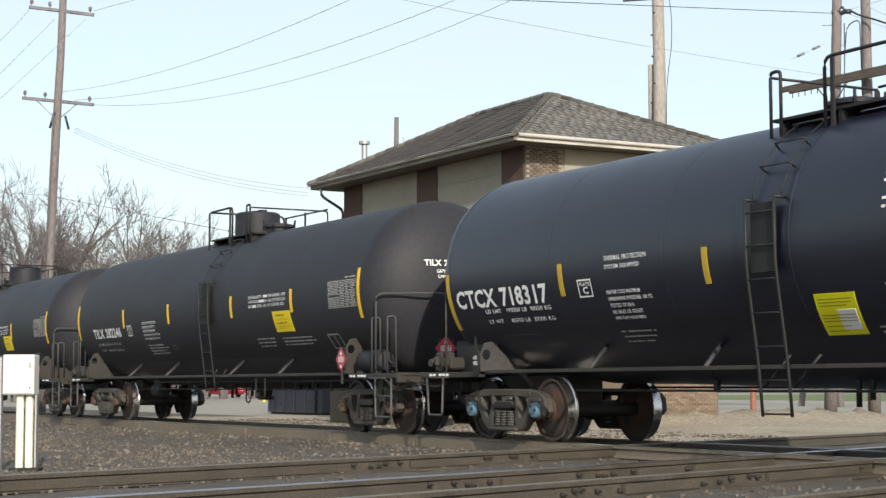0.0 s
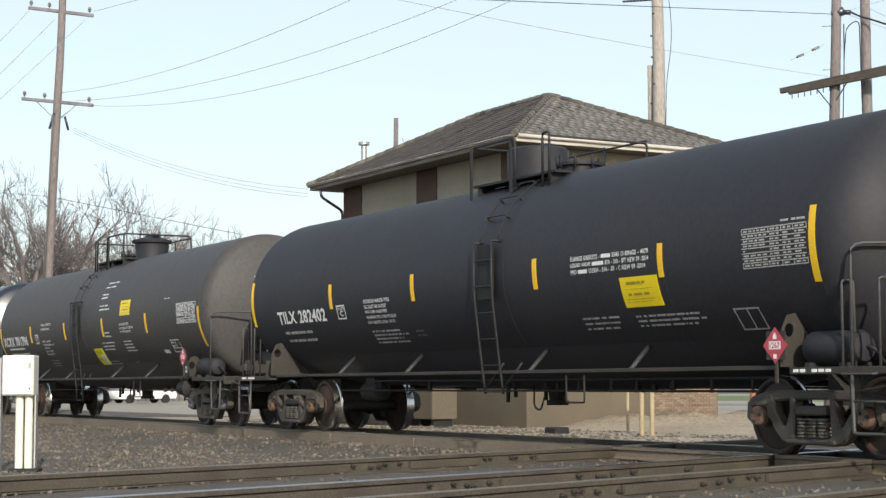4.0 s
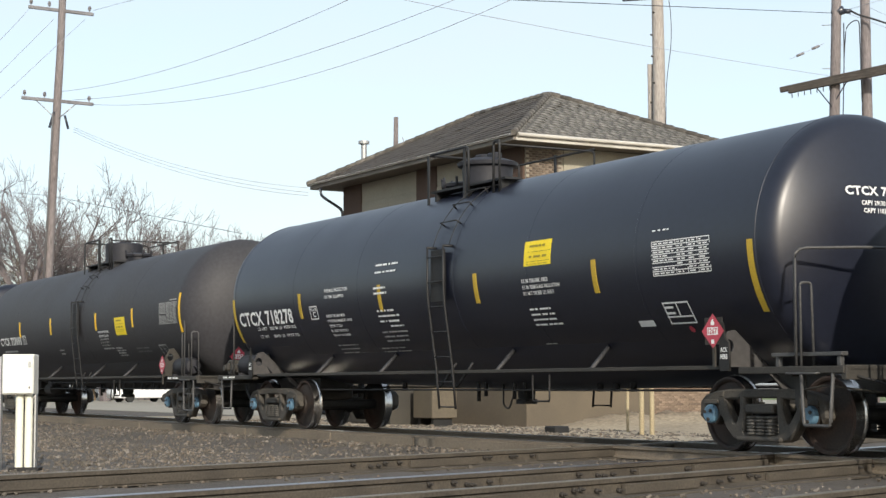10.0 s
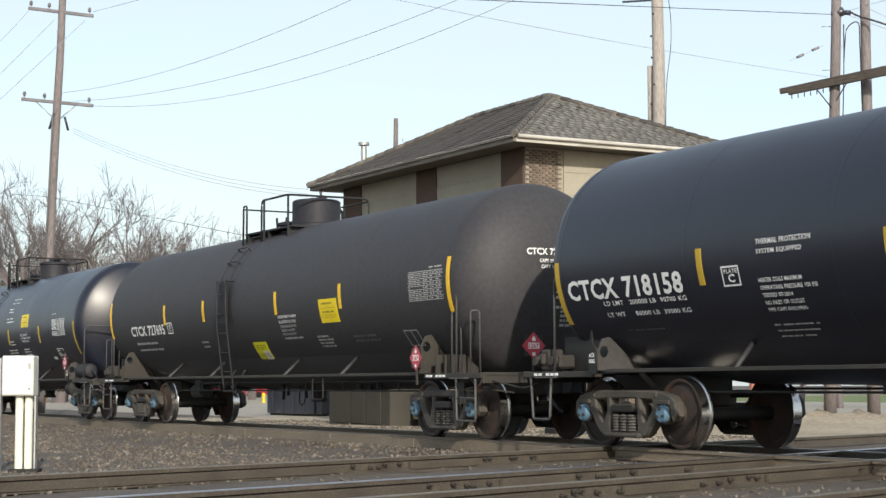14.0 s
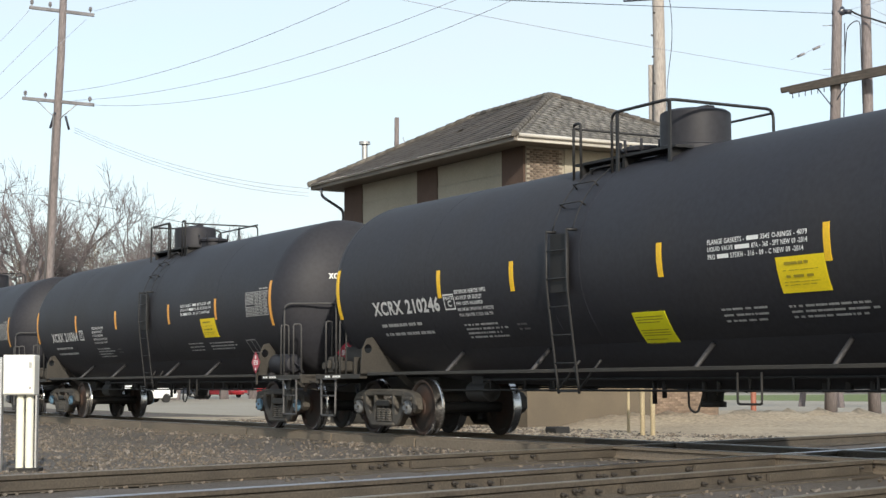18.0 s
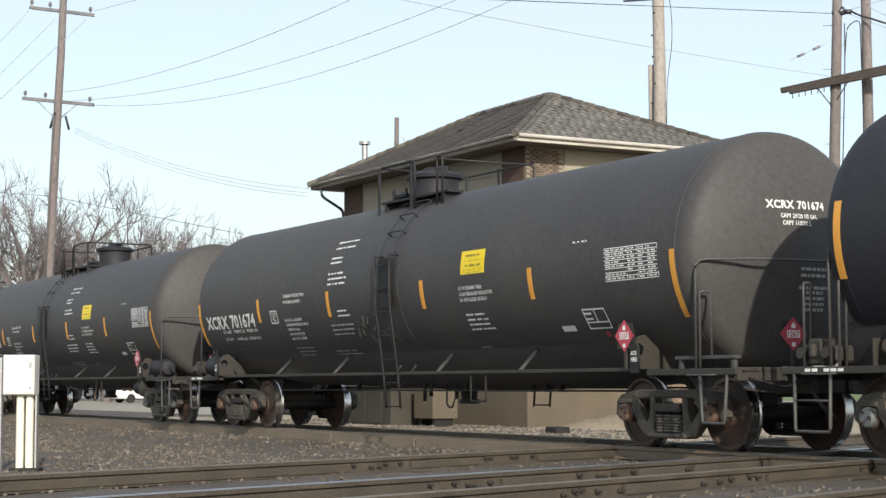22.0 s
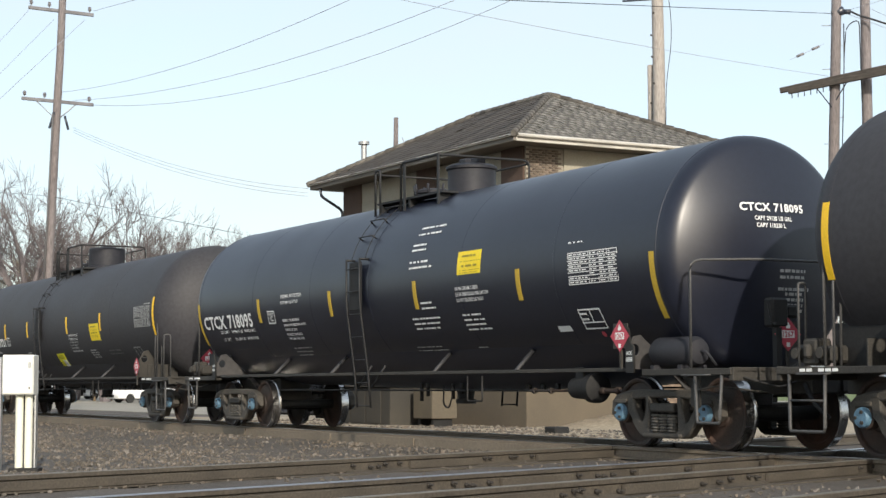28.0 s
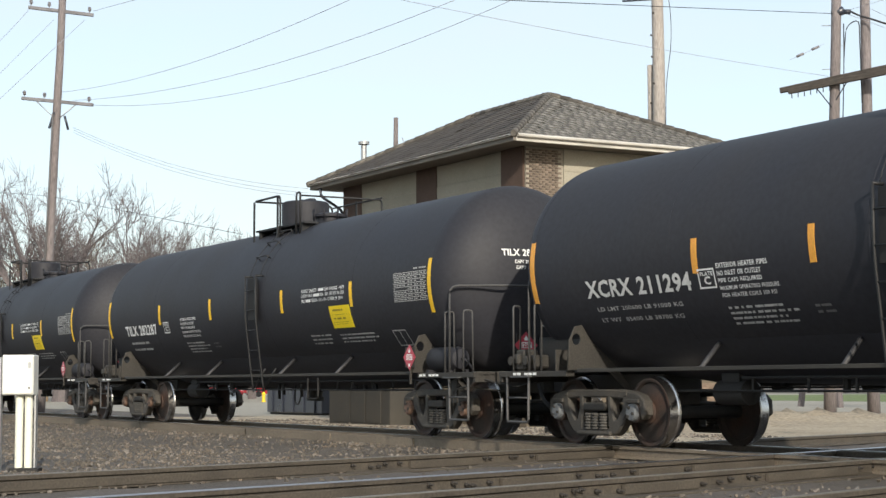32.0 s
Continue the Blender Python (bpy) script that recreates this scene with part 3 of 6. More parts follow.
for x0, x1 in ((-48.54, -44.79), (-43.48, -39.78)):
    boarding("x", x0, x1, TY0, 4.2, TZ - 0.13, "window closed with cream boards")
    part("window_sill", mesh_of("window_sill", boxes((x0 - 0.05, x1 + 0.05, TY0 - 0.12, TY0 - 0.004, 4.08, 4.19), bevel=0.01), CONCRETE), tower)
    boarding("x", x0 + 0.8, x1 - 0.8, TY0, 1.3, 3.0, "window closed with cream boards")
boarding("y", 25.43, 28.90, TX1, 4.2, TZ - 0.13, "sunlit window closed with cream boards")
part("window_sill", mesh_of("window_sill", boxes((TX1 + 0.004, TX1 + 0.12, 25.38, 28.95, 4.08, 4.19), bevel=0.01), CONCRETE), tower)


def roof_bed():
    bm = bmesh.new()
    e = [bm.verts.new(p) for p in ((EX0, EY0, TZ), (EX1, EY0, TZ), (EX1, EY1, TZ), (EX0, EY1, TZ))]
    r = [bm.verts.new(p) for p in ((RX0, RY, RZ), (RX1, RY, RZ))]
    for f in ((e[0], e[1], r[1], r[0]), (e[1], e[2], r[1]), (e[2], e[3], r[0], r[1]), (e[3], e[0], r[0])):
        bm.faces.new(f)
    bm.faces.new(e[::-1])
    return mesh_of("roof", bm, ROOF_BED)


roof = part("roof", roof_bed(), tower, "hipped roof of weathered dark tiles")
part("soffit", mesh_of("soffit", boxes((EX0 + 0.06, EX1 - 0.06, EY0 + 0.06, EY1 - 0.06, TZ - 0.12, TZ - 0.06)), SOFFIT), tower)
for n_, r_ in (("front", (EX0, EX1, EY0 - 0.02, EY0 + 0.06)), ("back", (EX0, EX1, EY1 - 0.06, EY1 + 0.02)), ("end", (EX1 - 0.06, EX1 + 0.02, EY0 + 0.062, EY1 - 0.062)), ("end", (EX0 - 0.02, EX0 + 0.06, EY0 + 0.062, EY1 - 0.062))):
    # front and back boards take the colour with shade painted in
    part("fascia", mesh_of("fascia", boxes((*r_, TZ - 0.16, TZ - 0.01), bevel=0.008), EAVE if n_ == "end" else SHADED_EAVE), tower, "weathered pale eave board")
    g_ = (r_[0], r_[1], r_[2] - 0.10, r_[2] - 0.004) if n_ == "front" else (r_[0], r_[1], r_[3] + 0.004, r_[3] + 0.10) if n_ == "back" else ((r_[1] + 0.004, r_[1] + 0.10, r_[2], r_[3]) if r_[0] > -45 else (r_[0] - 0.10, r_[0] - 0.004, r_[2], r_[3]))
    bm = bmesh.new()
    mid = ((g_[0] + g_[1]) / 2, (g_[2] + g_[3]) / 2)
    wide_ = 0.036 if n_ == "front" else 0.055
    lathe(bm, [(g_[0], wide_), (g_[1], wide_)] if n_ in ("front", "back") else [(g_[2], 0.055), (g_[3], 0.055)], "x" if n_ in ("front", "back") else "y", 12, (0, mid[1], TZ - 0.01) if n_ in ("front", "back") else (mid[0], 0, TZ - 0.01))
    part("gutter", mesh_of("gutter", bm, EAVE, 40), tower)
bm = bmesh.new()
tube(bm, bent([(-49.9, EY0 + 0.05, TZ - 0.14), (-49.9, EY0 + 0.05, TZ - 0.42), (-50.0, TY0 - 0.05, TZ - 0.85), (-50.0, TY0 - 0.05, GZ + 0.1)], 0.15), 0.05, 8)
part("downpipe", mesh_of("downpipe", bm, DARK_PAINT, 40), tower, "dark downpipe at the corner")
bm = bmesh.new()
lathe(bm, [(0, 0.10), (1.10, 0.10), (1.11, 0.19), (1.21, 0.19), (1.23, 0.05)], "z", 14, (-49.88, 24.9, 7.80))
part("vent_pipe", mesh_of("vent_pipe", bm, GALVANISED, 40), tower, "short metal vent pipe on the roof")


def tiles_on(a, b, peak_a, peak_b, course, width, seed, mesh):
    """Tiles in lapping courses over one slope: from the eave a-b up to peak_a-peak_b."""
    rnd = random.Random(seed)
    a, b, pa, pb = Vector(a), Vector(b), Vector(peak_a), Vector(peak_b)
    up_len = ((pa + pb) / 2 - (a + b) / 2).length
    n = int(up_len / course)
    way = (b - a).normalized()
    up = ((pa - a) - way * (pa - a).dot(way)).normalized()
    nrm = way.cross(up)
    spots = []
    for i in range(n):
        u = (i + 0.5) / n
        p, q = a.lerp(pa, u), b.lerp(pb, u)
        ln = (q - p).length
        m = max(1, int(ln / width))
        for j in range(m):
            if rnd.random() < 0.012:
                continue
            c = p + way * (ln / m * (j + 0.5 + (0.15 if i % 2 else 0) * (0 < j < m - 1)))
            basis = Matrix((way, up, nrm)).transposed().to_4x4()
            spots.append(Matrix.Translation(c + nrm * (0.02 + rnd.uniform(0, 0.008))) @ basis @ pose(0, 0, 0, -2.6 + rnd.uniform(-0.8, 0.8), rnd.uniform(-0.8, 0.8), rnd.uniform(-0.7, 0.7)))
    return spots


def tile_mesh(w, h, mat):
    bm = boxes((-w / 2 + 0.006, w / 2 - 0.006, -h * 0.58, h * 0.58, -0.008, 0.012))
    return mesh_of("roof_tile", bm, mat)


def joined(mesh, spots, name, mat):
    """One mesh from many copies of a small one."""
    co = np.array([v.co[:] for v in mesh.vertices])
    fs = np.array([p.vertices[:] for p in mesh.polygons])
    ms = np.array([np.array(m) for m in spots])
    pts = np.einsum("nij,kj->nki", ms[:, :3, :3], co) + ms[:, None, :3, 3]
    me = bpy.data.meshes.new(name)
    me.from_pydata(pts.reshape(-1, 3).tolist(), [], (fs[None] + len(co) * np.arange(len(ms))[:, None, None]).reshape(-1, 4).tolist())
    me.materials.append(mat)
    return me


C00, C10, C11, C01 = (EX0 - 0.1, EY0 - 0.06, TZ - 0.02), (EX1 + 0.06, EY0 - 0.06, TZ - 0.02), (EX1 + 0.06, EY1 + 0.06, TZ - 0.02), (EX0 - 0.1, EY1 + 0.06, TZ - 0.02)
P0, P1 = (RX0, RY, RZ), (RX1, RY, RZ)
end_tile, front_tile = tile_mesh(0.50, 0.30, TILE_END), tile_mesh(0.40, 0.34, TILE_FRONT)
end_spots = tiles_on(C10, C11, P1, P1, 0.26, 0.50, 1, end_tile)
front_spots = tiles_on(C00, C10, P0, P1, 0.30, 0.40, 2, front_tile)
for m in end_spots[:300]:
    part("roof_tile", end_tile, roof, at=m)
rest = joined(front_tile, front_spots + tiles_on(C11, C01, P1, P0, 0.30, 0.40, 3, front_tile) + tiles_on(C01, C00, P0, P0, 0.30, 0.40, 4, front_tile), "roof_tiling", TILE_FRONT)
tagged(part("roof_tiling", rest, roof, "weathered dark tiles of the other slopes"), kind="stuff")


def ridge_caps(a, b):
    a, b = Vector(a), Vector(b)
    n = int((b - a).length / 0.36)
    q = (b - a).to_track_quat("X", "Z").to_matrix().to_4x4()
    for i in range(n):
        part("ridge_tile", RIDGE, roof, at=Matrix.Translation(a.lerp(b, (i + 0.5) / n) + Vector((0, 0, 0.05))) @ q)


bm = bmesh.new()
lathe(bm, [(-0.20, 0.08), (-0.14, 0.105), (0.16, 0.085), (0.20, 0.07)], "x", 10)
RIDGE = mesh_of("ridge_tile", bm, TILE, 40)
for a_, b_ in ((C10, P1), (C11, P1), (C00, P0), (C01, P0), (P0, P1)):
    ridge_caps(a_, b_)

# single bricks: the sunlit corner pier under the eave, and the lower end wall
brick_mesh = mesh_of("brick", boxes((-0.012, 0.012, -0.10, 0.10, -0.028, 0.028)), BRICK)
count = 0
end_wall = part("brick_face", mesh_of("brick_face", boxes((TX1 + 0.002, TX1 + 0.01, TY0 + 0.004, TY1 - 0.004, 1.05, TZ - 0.13)), MORTAR), tower)
rest_spots = []
z, i = 1.12, 0
while z < TZ - 0.16:
    y = TY0 + 0.10 + (0.105 if i % 2 else 0)
    while y < TY1 - 0.1:
        if not (25.35 < y < 28.98 and z > 4.05):
            m = pose(TX1 + 0.016 + random.uniform(0, 0.004), y, z)
            if y < 25.4 and z > 5.3 and count < 290:
                part("brick", brick_mesh, end_wall, at=m)
                count += 1
            else:
                rest_spots.append(m)
        y += 0.212
    z += 0.067
    i += 1
tagged(part("brickwork", joined(brick_mesh, rest_spots, "brickwork", BRICK), end_wall, "tan brickwork with pale joints"), kind="stuff")

# the render has come off the end wall's foot beside the yard
worn = part("exposed_brick", mesh_of("exposed_brick", boxes((TX1 + 0.121, TX1 + 0.126, 28.3, TY1 + 0.02, GZ + 0.16, 0.86)), RED_BRICK), tower, "red-brown brick where the render has come off")
low_brick = mesh_of("brick", boxes((-0.012, 0.012, -0.10, 0.10, -0.028, 0.028)), RED_BRICK)
z, i = GZ + 0.20, 0
while z < 0.84:
    y = 28.42 + (0.105 if i % 2 else 0)
    while y < TY1 - 0.08:
        part("brick", low_brick, worn, at=pose(TX1 + 0.132 + random.uniform(0, 0.004), y, z))
        y += 0.212
    z += 0.067
    i += 1

# things by the tower
shed = thing("relay_cabinet", pose(-43.7, 22.4, GZ), "low grey relay cabinet beside the tower", "cabinet")
part("body", mesh_of("body", boxes((-2.3, 1.7, -0.6, 0.6, 0, 1.12), bevel=0.02), SHED), shed)
part("lid", mesh_of("lid", boxes((-2.36, 1.76, -0.66, 0.66, 1.124, 1.18), bevel=0.015), SHED), shed)
for x in (-1.3, -0.3, 0.7):
    part("door", mesh_of("door", boxes((x - 0.46, x + 0.46, -0.625, -0.604, 0.1, 1.02), bevel=0.006), SHED), shed)
crate = thing("cream_locker", pose(-41.0, 22.7, GZ), "drab tan steel locker by the tower wall", "locker")
part("body", mesh_of("body", boxes((-0.55, 0.55, -0.4, 0.4, 0.25, 1.15), bevel=0.02), LOCKER), crate)
part("base", mesh_of("base", boxes((-0.45, -0.30, -0.3, 0.3, 0, 0.25), (0.30, 0.45, -0.3, 0.3, 0, 0.25), bevel=0.01), UNDER), crate)
for x, y, r, h in ((-32.2, 23.0, 0.035, 1.25), (-30.75, 22.35, 0.055, 1.35), (-30.5, 22.45, 0.055, 1.35)):
    bm = bmesh.new()
    lathe(bm, [(0, r), (h - 0.04, r), (h, r * 0.6)], "z", 14)
    thing("bollard_pipe", pose(x, y, GZ), "cream painted steel pipe standing in the gravel", "bollard", "pipes by the crossing", mesh_of("bollard_pipe", bm, BOLLARD, 40))
for x, y in ((-49.9, 39.6), (-50.9, 42.3)):
    bm = bmesh.new()
    lathe(bm, [(0, 0.11), (1.25, 0.11), (1.33, 0.06)], "z", 14)
    thing("guard_post", pose(x, y, GZ), "faded orange-red guard post", "post", "orange posts", mesh_of("guard_post", bm, POST_RED, 40))
dump = thing("dumpster", pose(-59.8, 27.6, GZ), "dark grey dumpster at the lot's edge", "dumpster")
part("body", mesh_of("body", boxes((-2.6, 2.6, -0.8, 0.8, 0.12, 1.3), bevel=0.03), DARK_PAINT), dump)
part("skids", mesh_of("skids", boxes((-2.5, 2.5, -0.7, -0.5, 0, 0.12), (-2.5, 2.5, 0.5, 0.7, 0, 0.12)), UNDER), dump)
for x in (-2.0, -1.0, 0.0, 1.0, 2.0):
    part("rib", mesh_of("rib", boxes((x - 0.05, x + 0.05, -0.86, -0.80, 0.15, 1.27), bevel=0.01), DARK_PAINT), dump)
bm = bmesh.new()
lathe(bm, [(0, 0.16), (0.06, 0.16), (0.07, 0.11), (0.52, 0.11), (0.54, 0.14), (0.60, 0.14), (0.66, 0.09), (0.72, 0.03)], "z", 16)
lathe(bm, [(-0.2, 0.05), (0.2, 0.05)], "x", 10, (0, 0, 0.42))
thing("fire_hydrant", pose(-108.4, 46.3, -0.325), "yellow fire hydrant at the lot's edge", "hydrant", me=mesh_of("fire_hydrant", bm, HYDRANT, 40))


def parked_car(x, y, turn, paint, label):
    c = thing("parked_car", pose(x, y, -0.325, 0, 0, turn), label, "car", "cars on the lot")
    side = [(-2.2, 0.35), (-2.25, 0.75), (-2.1, 0.92), (-1.55, 0.98), (-1.0, 1.42), (0.55, 1.45), (1.25, 1.0), (2.1, 0.85), (2.25, 0.6), (2.2, 0.35)]
    part("body", mesh_of("body", plate([side[::-1]], 1.72, 0.06), paint), c)
    for s in (-1, 1):
        bm = plate([[(-1.35, 1.02), (-0.92, 1.36), (0.48, 1.38), (1.02, 1.02)][::-1]], 0.03, 0.004)
        bm.transform(Matrix.Translation((0, s * 0.87, 0)))
        part("side_window", mesh_of("side_window", bm, CAR_GLASS), c)
        for x_ in (-1.35, 1.4):
            w = bmesh.new()
            lathe(w, [(-0.1, 0.2), (-0.1, 0.31), (0.1, 0.31), (0.1, 0.2)], "y", 18, (x_, s * 0.78, 0.31))
            part("wheel", mesh_of("wheel", w, TYRE, 40), c)
    part("headlight", mesh_of("headlight", boxes((2.2, 2.27, -0.75, -0.45, 0.62, 0.74), (2.2, 2.27, 0.45, 0.75, 0.62, 0.74)), WHITE), c)


for row in ((-153, 61, 15, RED_PAINT, "red car parked on the lot"), (-186, 77.5, 10, RED_PAINT, "red car parked on the lot"), (-160, 69, 80, RED_PAINT, "red pickup parked on the lot"), (-111, 38.3, 100, WHITE_PAINT, "white car parked on the lot"),
            (-150, 51, 95, DARK_PAINT, "dark car parked on the lot"), (-143, 46, 95, WHITE_PAINT, "white car parked on the lot"), (-178, 66, 100, DARK_PAINT, "dark car parked on the lot"), (-165, 56, 95, WHITE_PAINT, "white car parked on the lot")):
    parked_car(*row)


# ---- poles and wires ----
def pole(base, top, r0, r1, mat, label):
    """A timber pole from its foot to its top."""
    b, t = Vector(base), Vector(top)
    ob = thing("utility_pole", Matrix.Translation(b), label, "utility pole", "line poles")
    bm = bmesh.new()
    rnd = random.Random(label)
    pts = [(t - b) * (i / 8) + Vector((rnd.uniform(-0.02, 0.02), rnd.uniform(-0.02, 0.02), 0)) * (0 < i < 8) for i in range(9)]
    tube(bm, pts, r0, 14, r1)
    part("shaft", mesh_of("shaft", bm, mat, 50), ob)
    return ob


def bar(ob, a, b, w, mat, name="crossarm"):
    """A squared timber from a to b, in world metres."""
    a, b, o = Vector(a), Vector(b), ob.matrix_basis.translation
    bm = boxes((0, (b - a).length, -w / 2, w / 2, -w * 0.6, w * 0.6), bevel=0.01)
    return part(name, mesh_of(name, bm, mat), ob, at=Matrix.Translation(a - o) @ (b - a).to_track_quat("X", "Z").to_matrix().to_4x4())


def rod(ob, name, pts, r, mat, label=""):
    bm = bmesh.new()
    o = ob.matrix_basis.translation
    tube(bm, [Vector(p) - o for p in pts], r, 6)
    return part(name, mesh_of(name, bm, mat, 60), ob, label)


def insulator(ob, p, h=0.22):
    bm = bmesh.new()
    lathe(bm, [(0, 0.02), (0.05, 0.025), (0.07, 0.07), (0.11, 0.05), (0.13, 0.075), (0.17, 0.05), (0.19, 0.06), (h, 0.02)], "z", 10)
    part("insulator", mesh_of("insulator", bm, PORCELAIN, 40), ob, at=Matrix.Translation(Vector(p) - ob.matrix_basis.translation))


p1 = pole((-61.75, 17.35, GZ), (-59.9, 17.55, 17.6), 0.20, 0.125, WOOD, "weathered timber pole with two crossarms")
for a, b in (((-61.17, 16.31, 11.51), (-59.88, 18.65, 11.25)), ((-60.8, 16.41, 14.88), (-59.64, 18.53, 14.58))):
    arm = bar(p1, a, b, 0.10, ARM_WOOD)
    for s in (0.04, 0.32, 0.94):
        insulator(p1, Vector(a).lerp(Vector(b), s) + Vector((0, 0, 0.08)))
rod(p1, "arm_brace", [(-60.9, 16.8, 11.40), (-60.56, 17.45, 10.7)], 0.022, GALVANISED)
rod(p1, "arm_brace", [(-60.2, 18.1, 11.28), (-60.5, 17.5, 10.7)], 0.022, GALVANISED)
for s, y in ((-1, 17.34), (1, 17.74)):
    rod(p1, "cutout", [(-60.45, y, 10.9 - 0.05 * s), (-60.5, y + 0.16 * s, 10.35)], 0.045, DARK_PAINT, "dark cable termination")
rod(p1, "conduit", [(-60.40, 17.28, 10.9), (-61.2, 17.22, 3.0)], 0.035, CONDUIT)
p2 = pole((-50.2, 37.5, GZ), (-49.2, 36.7, 16.8), 0.30, 0.21, PALE_WOOD, "thick pale timber pole behind the tower")
rod(p2, "splint", [(-50.15, 37.05, 8.5), (-49.75, 36.75, 12.7)], 0.12, PALE_WOOD, "pale timber splint strapped to the pole")
bar(p2, (-50.35, 35.95, 15.15), (-49.4, 36.6, 15.1), 0.06, DARK_PAINT, "bracket")
rod(p2, "down_lead", bent([(-49.02, 36.98, 15.6), (-48.85, 37.05, 14.6), (-48.95, 37.15, 13.4), (-49.25, 37.1, 12.0), (-49.35, 37.1, 9.0)], 0.6), 0.014, DARK_CABLE, "thin black down lead")
for i, z in enumerate((9.6, 10.3, 11.2, 11.9, 12.9, 13.7, 14.5)):
    rod(p2, "knot", [(-49.40 + 0.1 * math.sin(i * 2.4) + (z - 11) * 0.055, 36.62 - (z - 11) * 0.04, z), (-49.40 + 0.1 * math.sin(i * 2.4) + (z - 11) * 0.055, 36.56 - (z - 11) * 0.04, z + 0.02)], 0.035, DARK_WOOD)
p3 = pole((-48.7, 44.25, GZ), (-47.5, 43.98, 16.8), 0.25, 0.18, WOOD, "weathered timber pole of a two-pole frame")
p4 = pole((-47.9, 45.75, GZ), (-46.95, 44.85, 16.8), 0.25, 0.18, WOOD, "weathered timber pole of a two-pole frame")
bar(p3, (-49.57, 42.85, 12.22), (-45.7, 45.1, 12.75), 0.17, DARK_WOOD)
bar(p3, (-49.15, 42.9, 12.12), (-45.2, 45.2, 12.6), 0.17, DARK_WOOD)
for i in range(7):
    s = 0.05 + 0.06 * i
    rod(p3, "pin", [Vector((-49.2, 42.85, 12.05)).lerp(Vector((-45.7, 45.0, 12.5)), s), Vector((-49.2, 42.85, 11.82)).lerp(Vector((-45.7, 45.0, 12.28)), s)], 0.02, DARK_PAINT)
for s in (-1, 1):
    rod(p3, "arm_brace", [(-47.85 + s * 0.55, 43.9 + s * 0.35, 12.35 + s * 0.05), (-47.85, 43.9, 11.4)], 0.025, DARK_PAINT)
for i, z in enumerate((10.0, 11.0, 12.9, 13.8, 14.6, 9.3)):
    rod(p3, "step_bolt", [(-47.9, 44.05, z), (-47.9 + (0.25 if i % 2 else -0.25), 44.05 + (0.3 if i % 2 else -0.3), z)], 0.015, GALVANISED)
rod(p3, "clamp", [(-47.75, 43.95, 14.98), (-47.35, 44.15, 15.10)], 0.17, DARK_PAINT, "dark cable clamp on the pole")
rod(p3, "clamp", [(-47.40, 44.15, 15.05), (-47.18, 44.35, 15.02)], 0.10, DARK_PAINT)
rod(p3, "cable", bent([(-47.2, 44.35, 15.05), (-46.95, 44.55, 14.85), (-46.6, 44.75, 14.7), (-45.4, 45.3, 14.1)], 0.3), 0.04, DARK_CABLE, "black cable between the poles")
rod(p3, "conduit", bent([(-47.42, 44.2, 14.6), (-47.45, 44.2, 12.9), (-47.75, 44.25, 9.0)], 0.5), 0.022, DARK_PAINT)
rod(p3, "cable", bent([(-47.45, 44.2, 13.2), (-47.35, 44.25, 14.5), (-46.95, 44.55, 14.75), (-47.05, 44.7, 11.5)], 0.5), 0.022, DARK_CABLE)
stub = pole((-55.1, 28.8, GZ), (-54.42, 28.5, 10.75), 0.14, 0.085, WOOD, "broken-topped timber pole behind the tower")
rod(stub, "conduit", [(-54.3, 28.7, 10.0), (-54.15, 28.9, 9.2)], 0.02, WIRE)


def wire(a, b, sag, r=0.010, n=16, label="thin black overhead wire", mat=WIRE):
    a, b = Vector(a), Vector(b)
    bm = bmesh.new()
    tube(bm, [a.lerp(b, i / n) - Vector((0, 0, sag * 4 * (i / n) * (1 - i / n))) for i in range(n + 1)], r, 5)
    thing("overhead_wire", Matrix.Identity(4), label, "wire", "overhead wires", mesh_of("overhead_wire", bm, mat, 60))


WIRES = (
    ((-60.41, 17.62, 11.73), (-35.29, 17.55, 10.18), 0.40), ((-60.23, 18.0, 11.42), (-34.03, 19.8, 10.17), 0.55), ((-59.93, 18.56, 11.25), (-33.3, 21.1, 10.24), 0.85),
    ((-47.94, 43.83, 12.61), (-39.41, 20.28, 11.29), 0.10), ((-47.72, 43.83, 15.01), (-38.37, 22.15, 11.23), 0.0),
    ((-60.95, 17.31, 7.88), (-55.65, 22.93, 6.25), 0.0), ((-60.95, 17.31, 7.88), (-50.17, 12.1, 6.67), 0.0),
    ((-60.31, 18.04, 10.33), (-50.77, 23.25, 7.27), 0.40), ((-60.30, 18.04, 10.41), (-50.76, 23.25, 7.42), 0.40),
    ((-60.31, 18.04, 10.24), (-50.77, 23.25, 7.16), 0.42),
    ((-60.8, 16.41, 14.77), (-44.9, 10.76, 9.55), 0.05), ((-60.37, 17.25, 14.42), (-44.97, 10.8, 8.64), 0.0), ((-59.8, 18.26, 14.41), (-45.02, 10.82, 8.0), 0.0),
    ((-59.63, 18.52, 14.73), (-42.42, 14.89, 11.36), 0.0), ((-47.4, 44.4, 14.99), (-43.5, 43.43, 13.35), 0.0), ((-46.96, 45.15, 15.2), (-43.46, 43.41, 13.83), 0.05), ((-47.4, 44.3, 15.1), (-38.37, 42.0, 14.4), 0.0),
    ((-48.61, 42.53, 13.24), (-47.93, 43.65, 13.84), 0.0),
)
for i, (a_, b_, s_) in enumerate(WIRES):
    wire(a_, b_, s_, 0.012 if i == 4 else 0.010 if i in (5, 6) else 0.0075, mat=DARK_CABLE if i in (4, 5, 6) else WIRE)
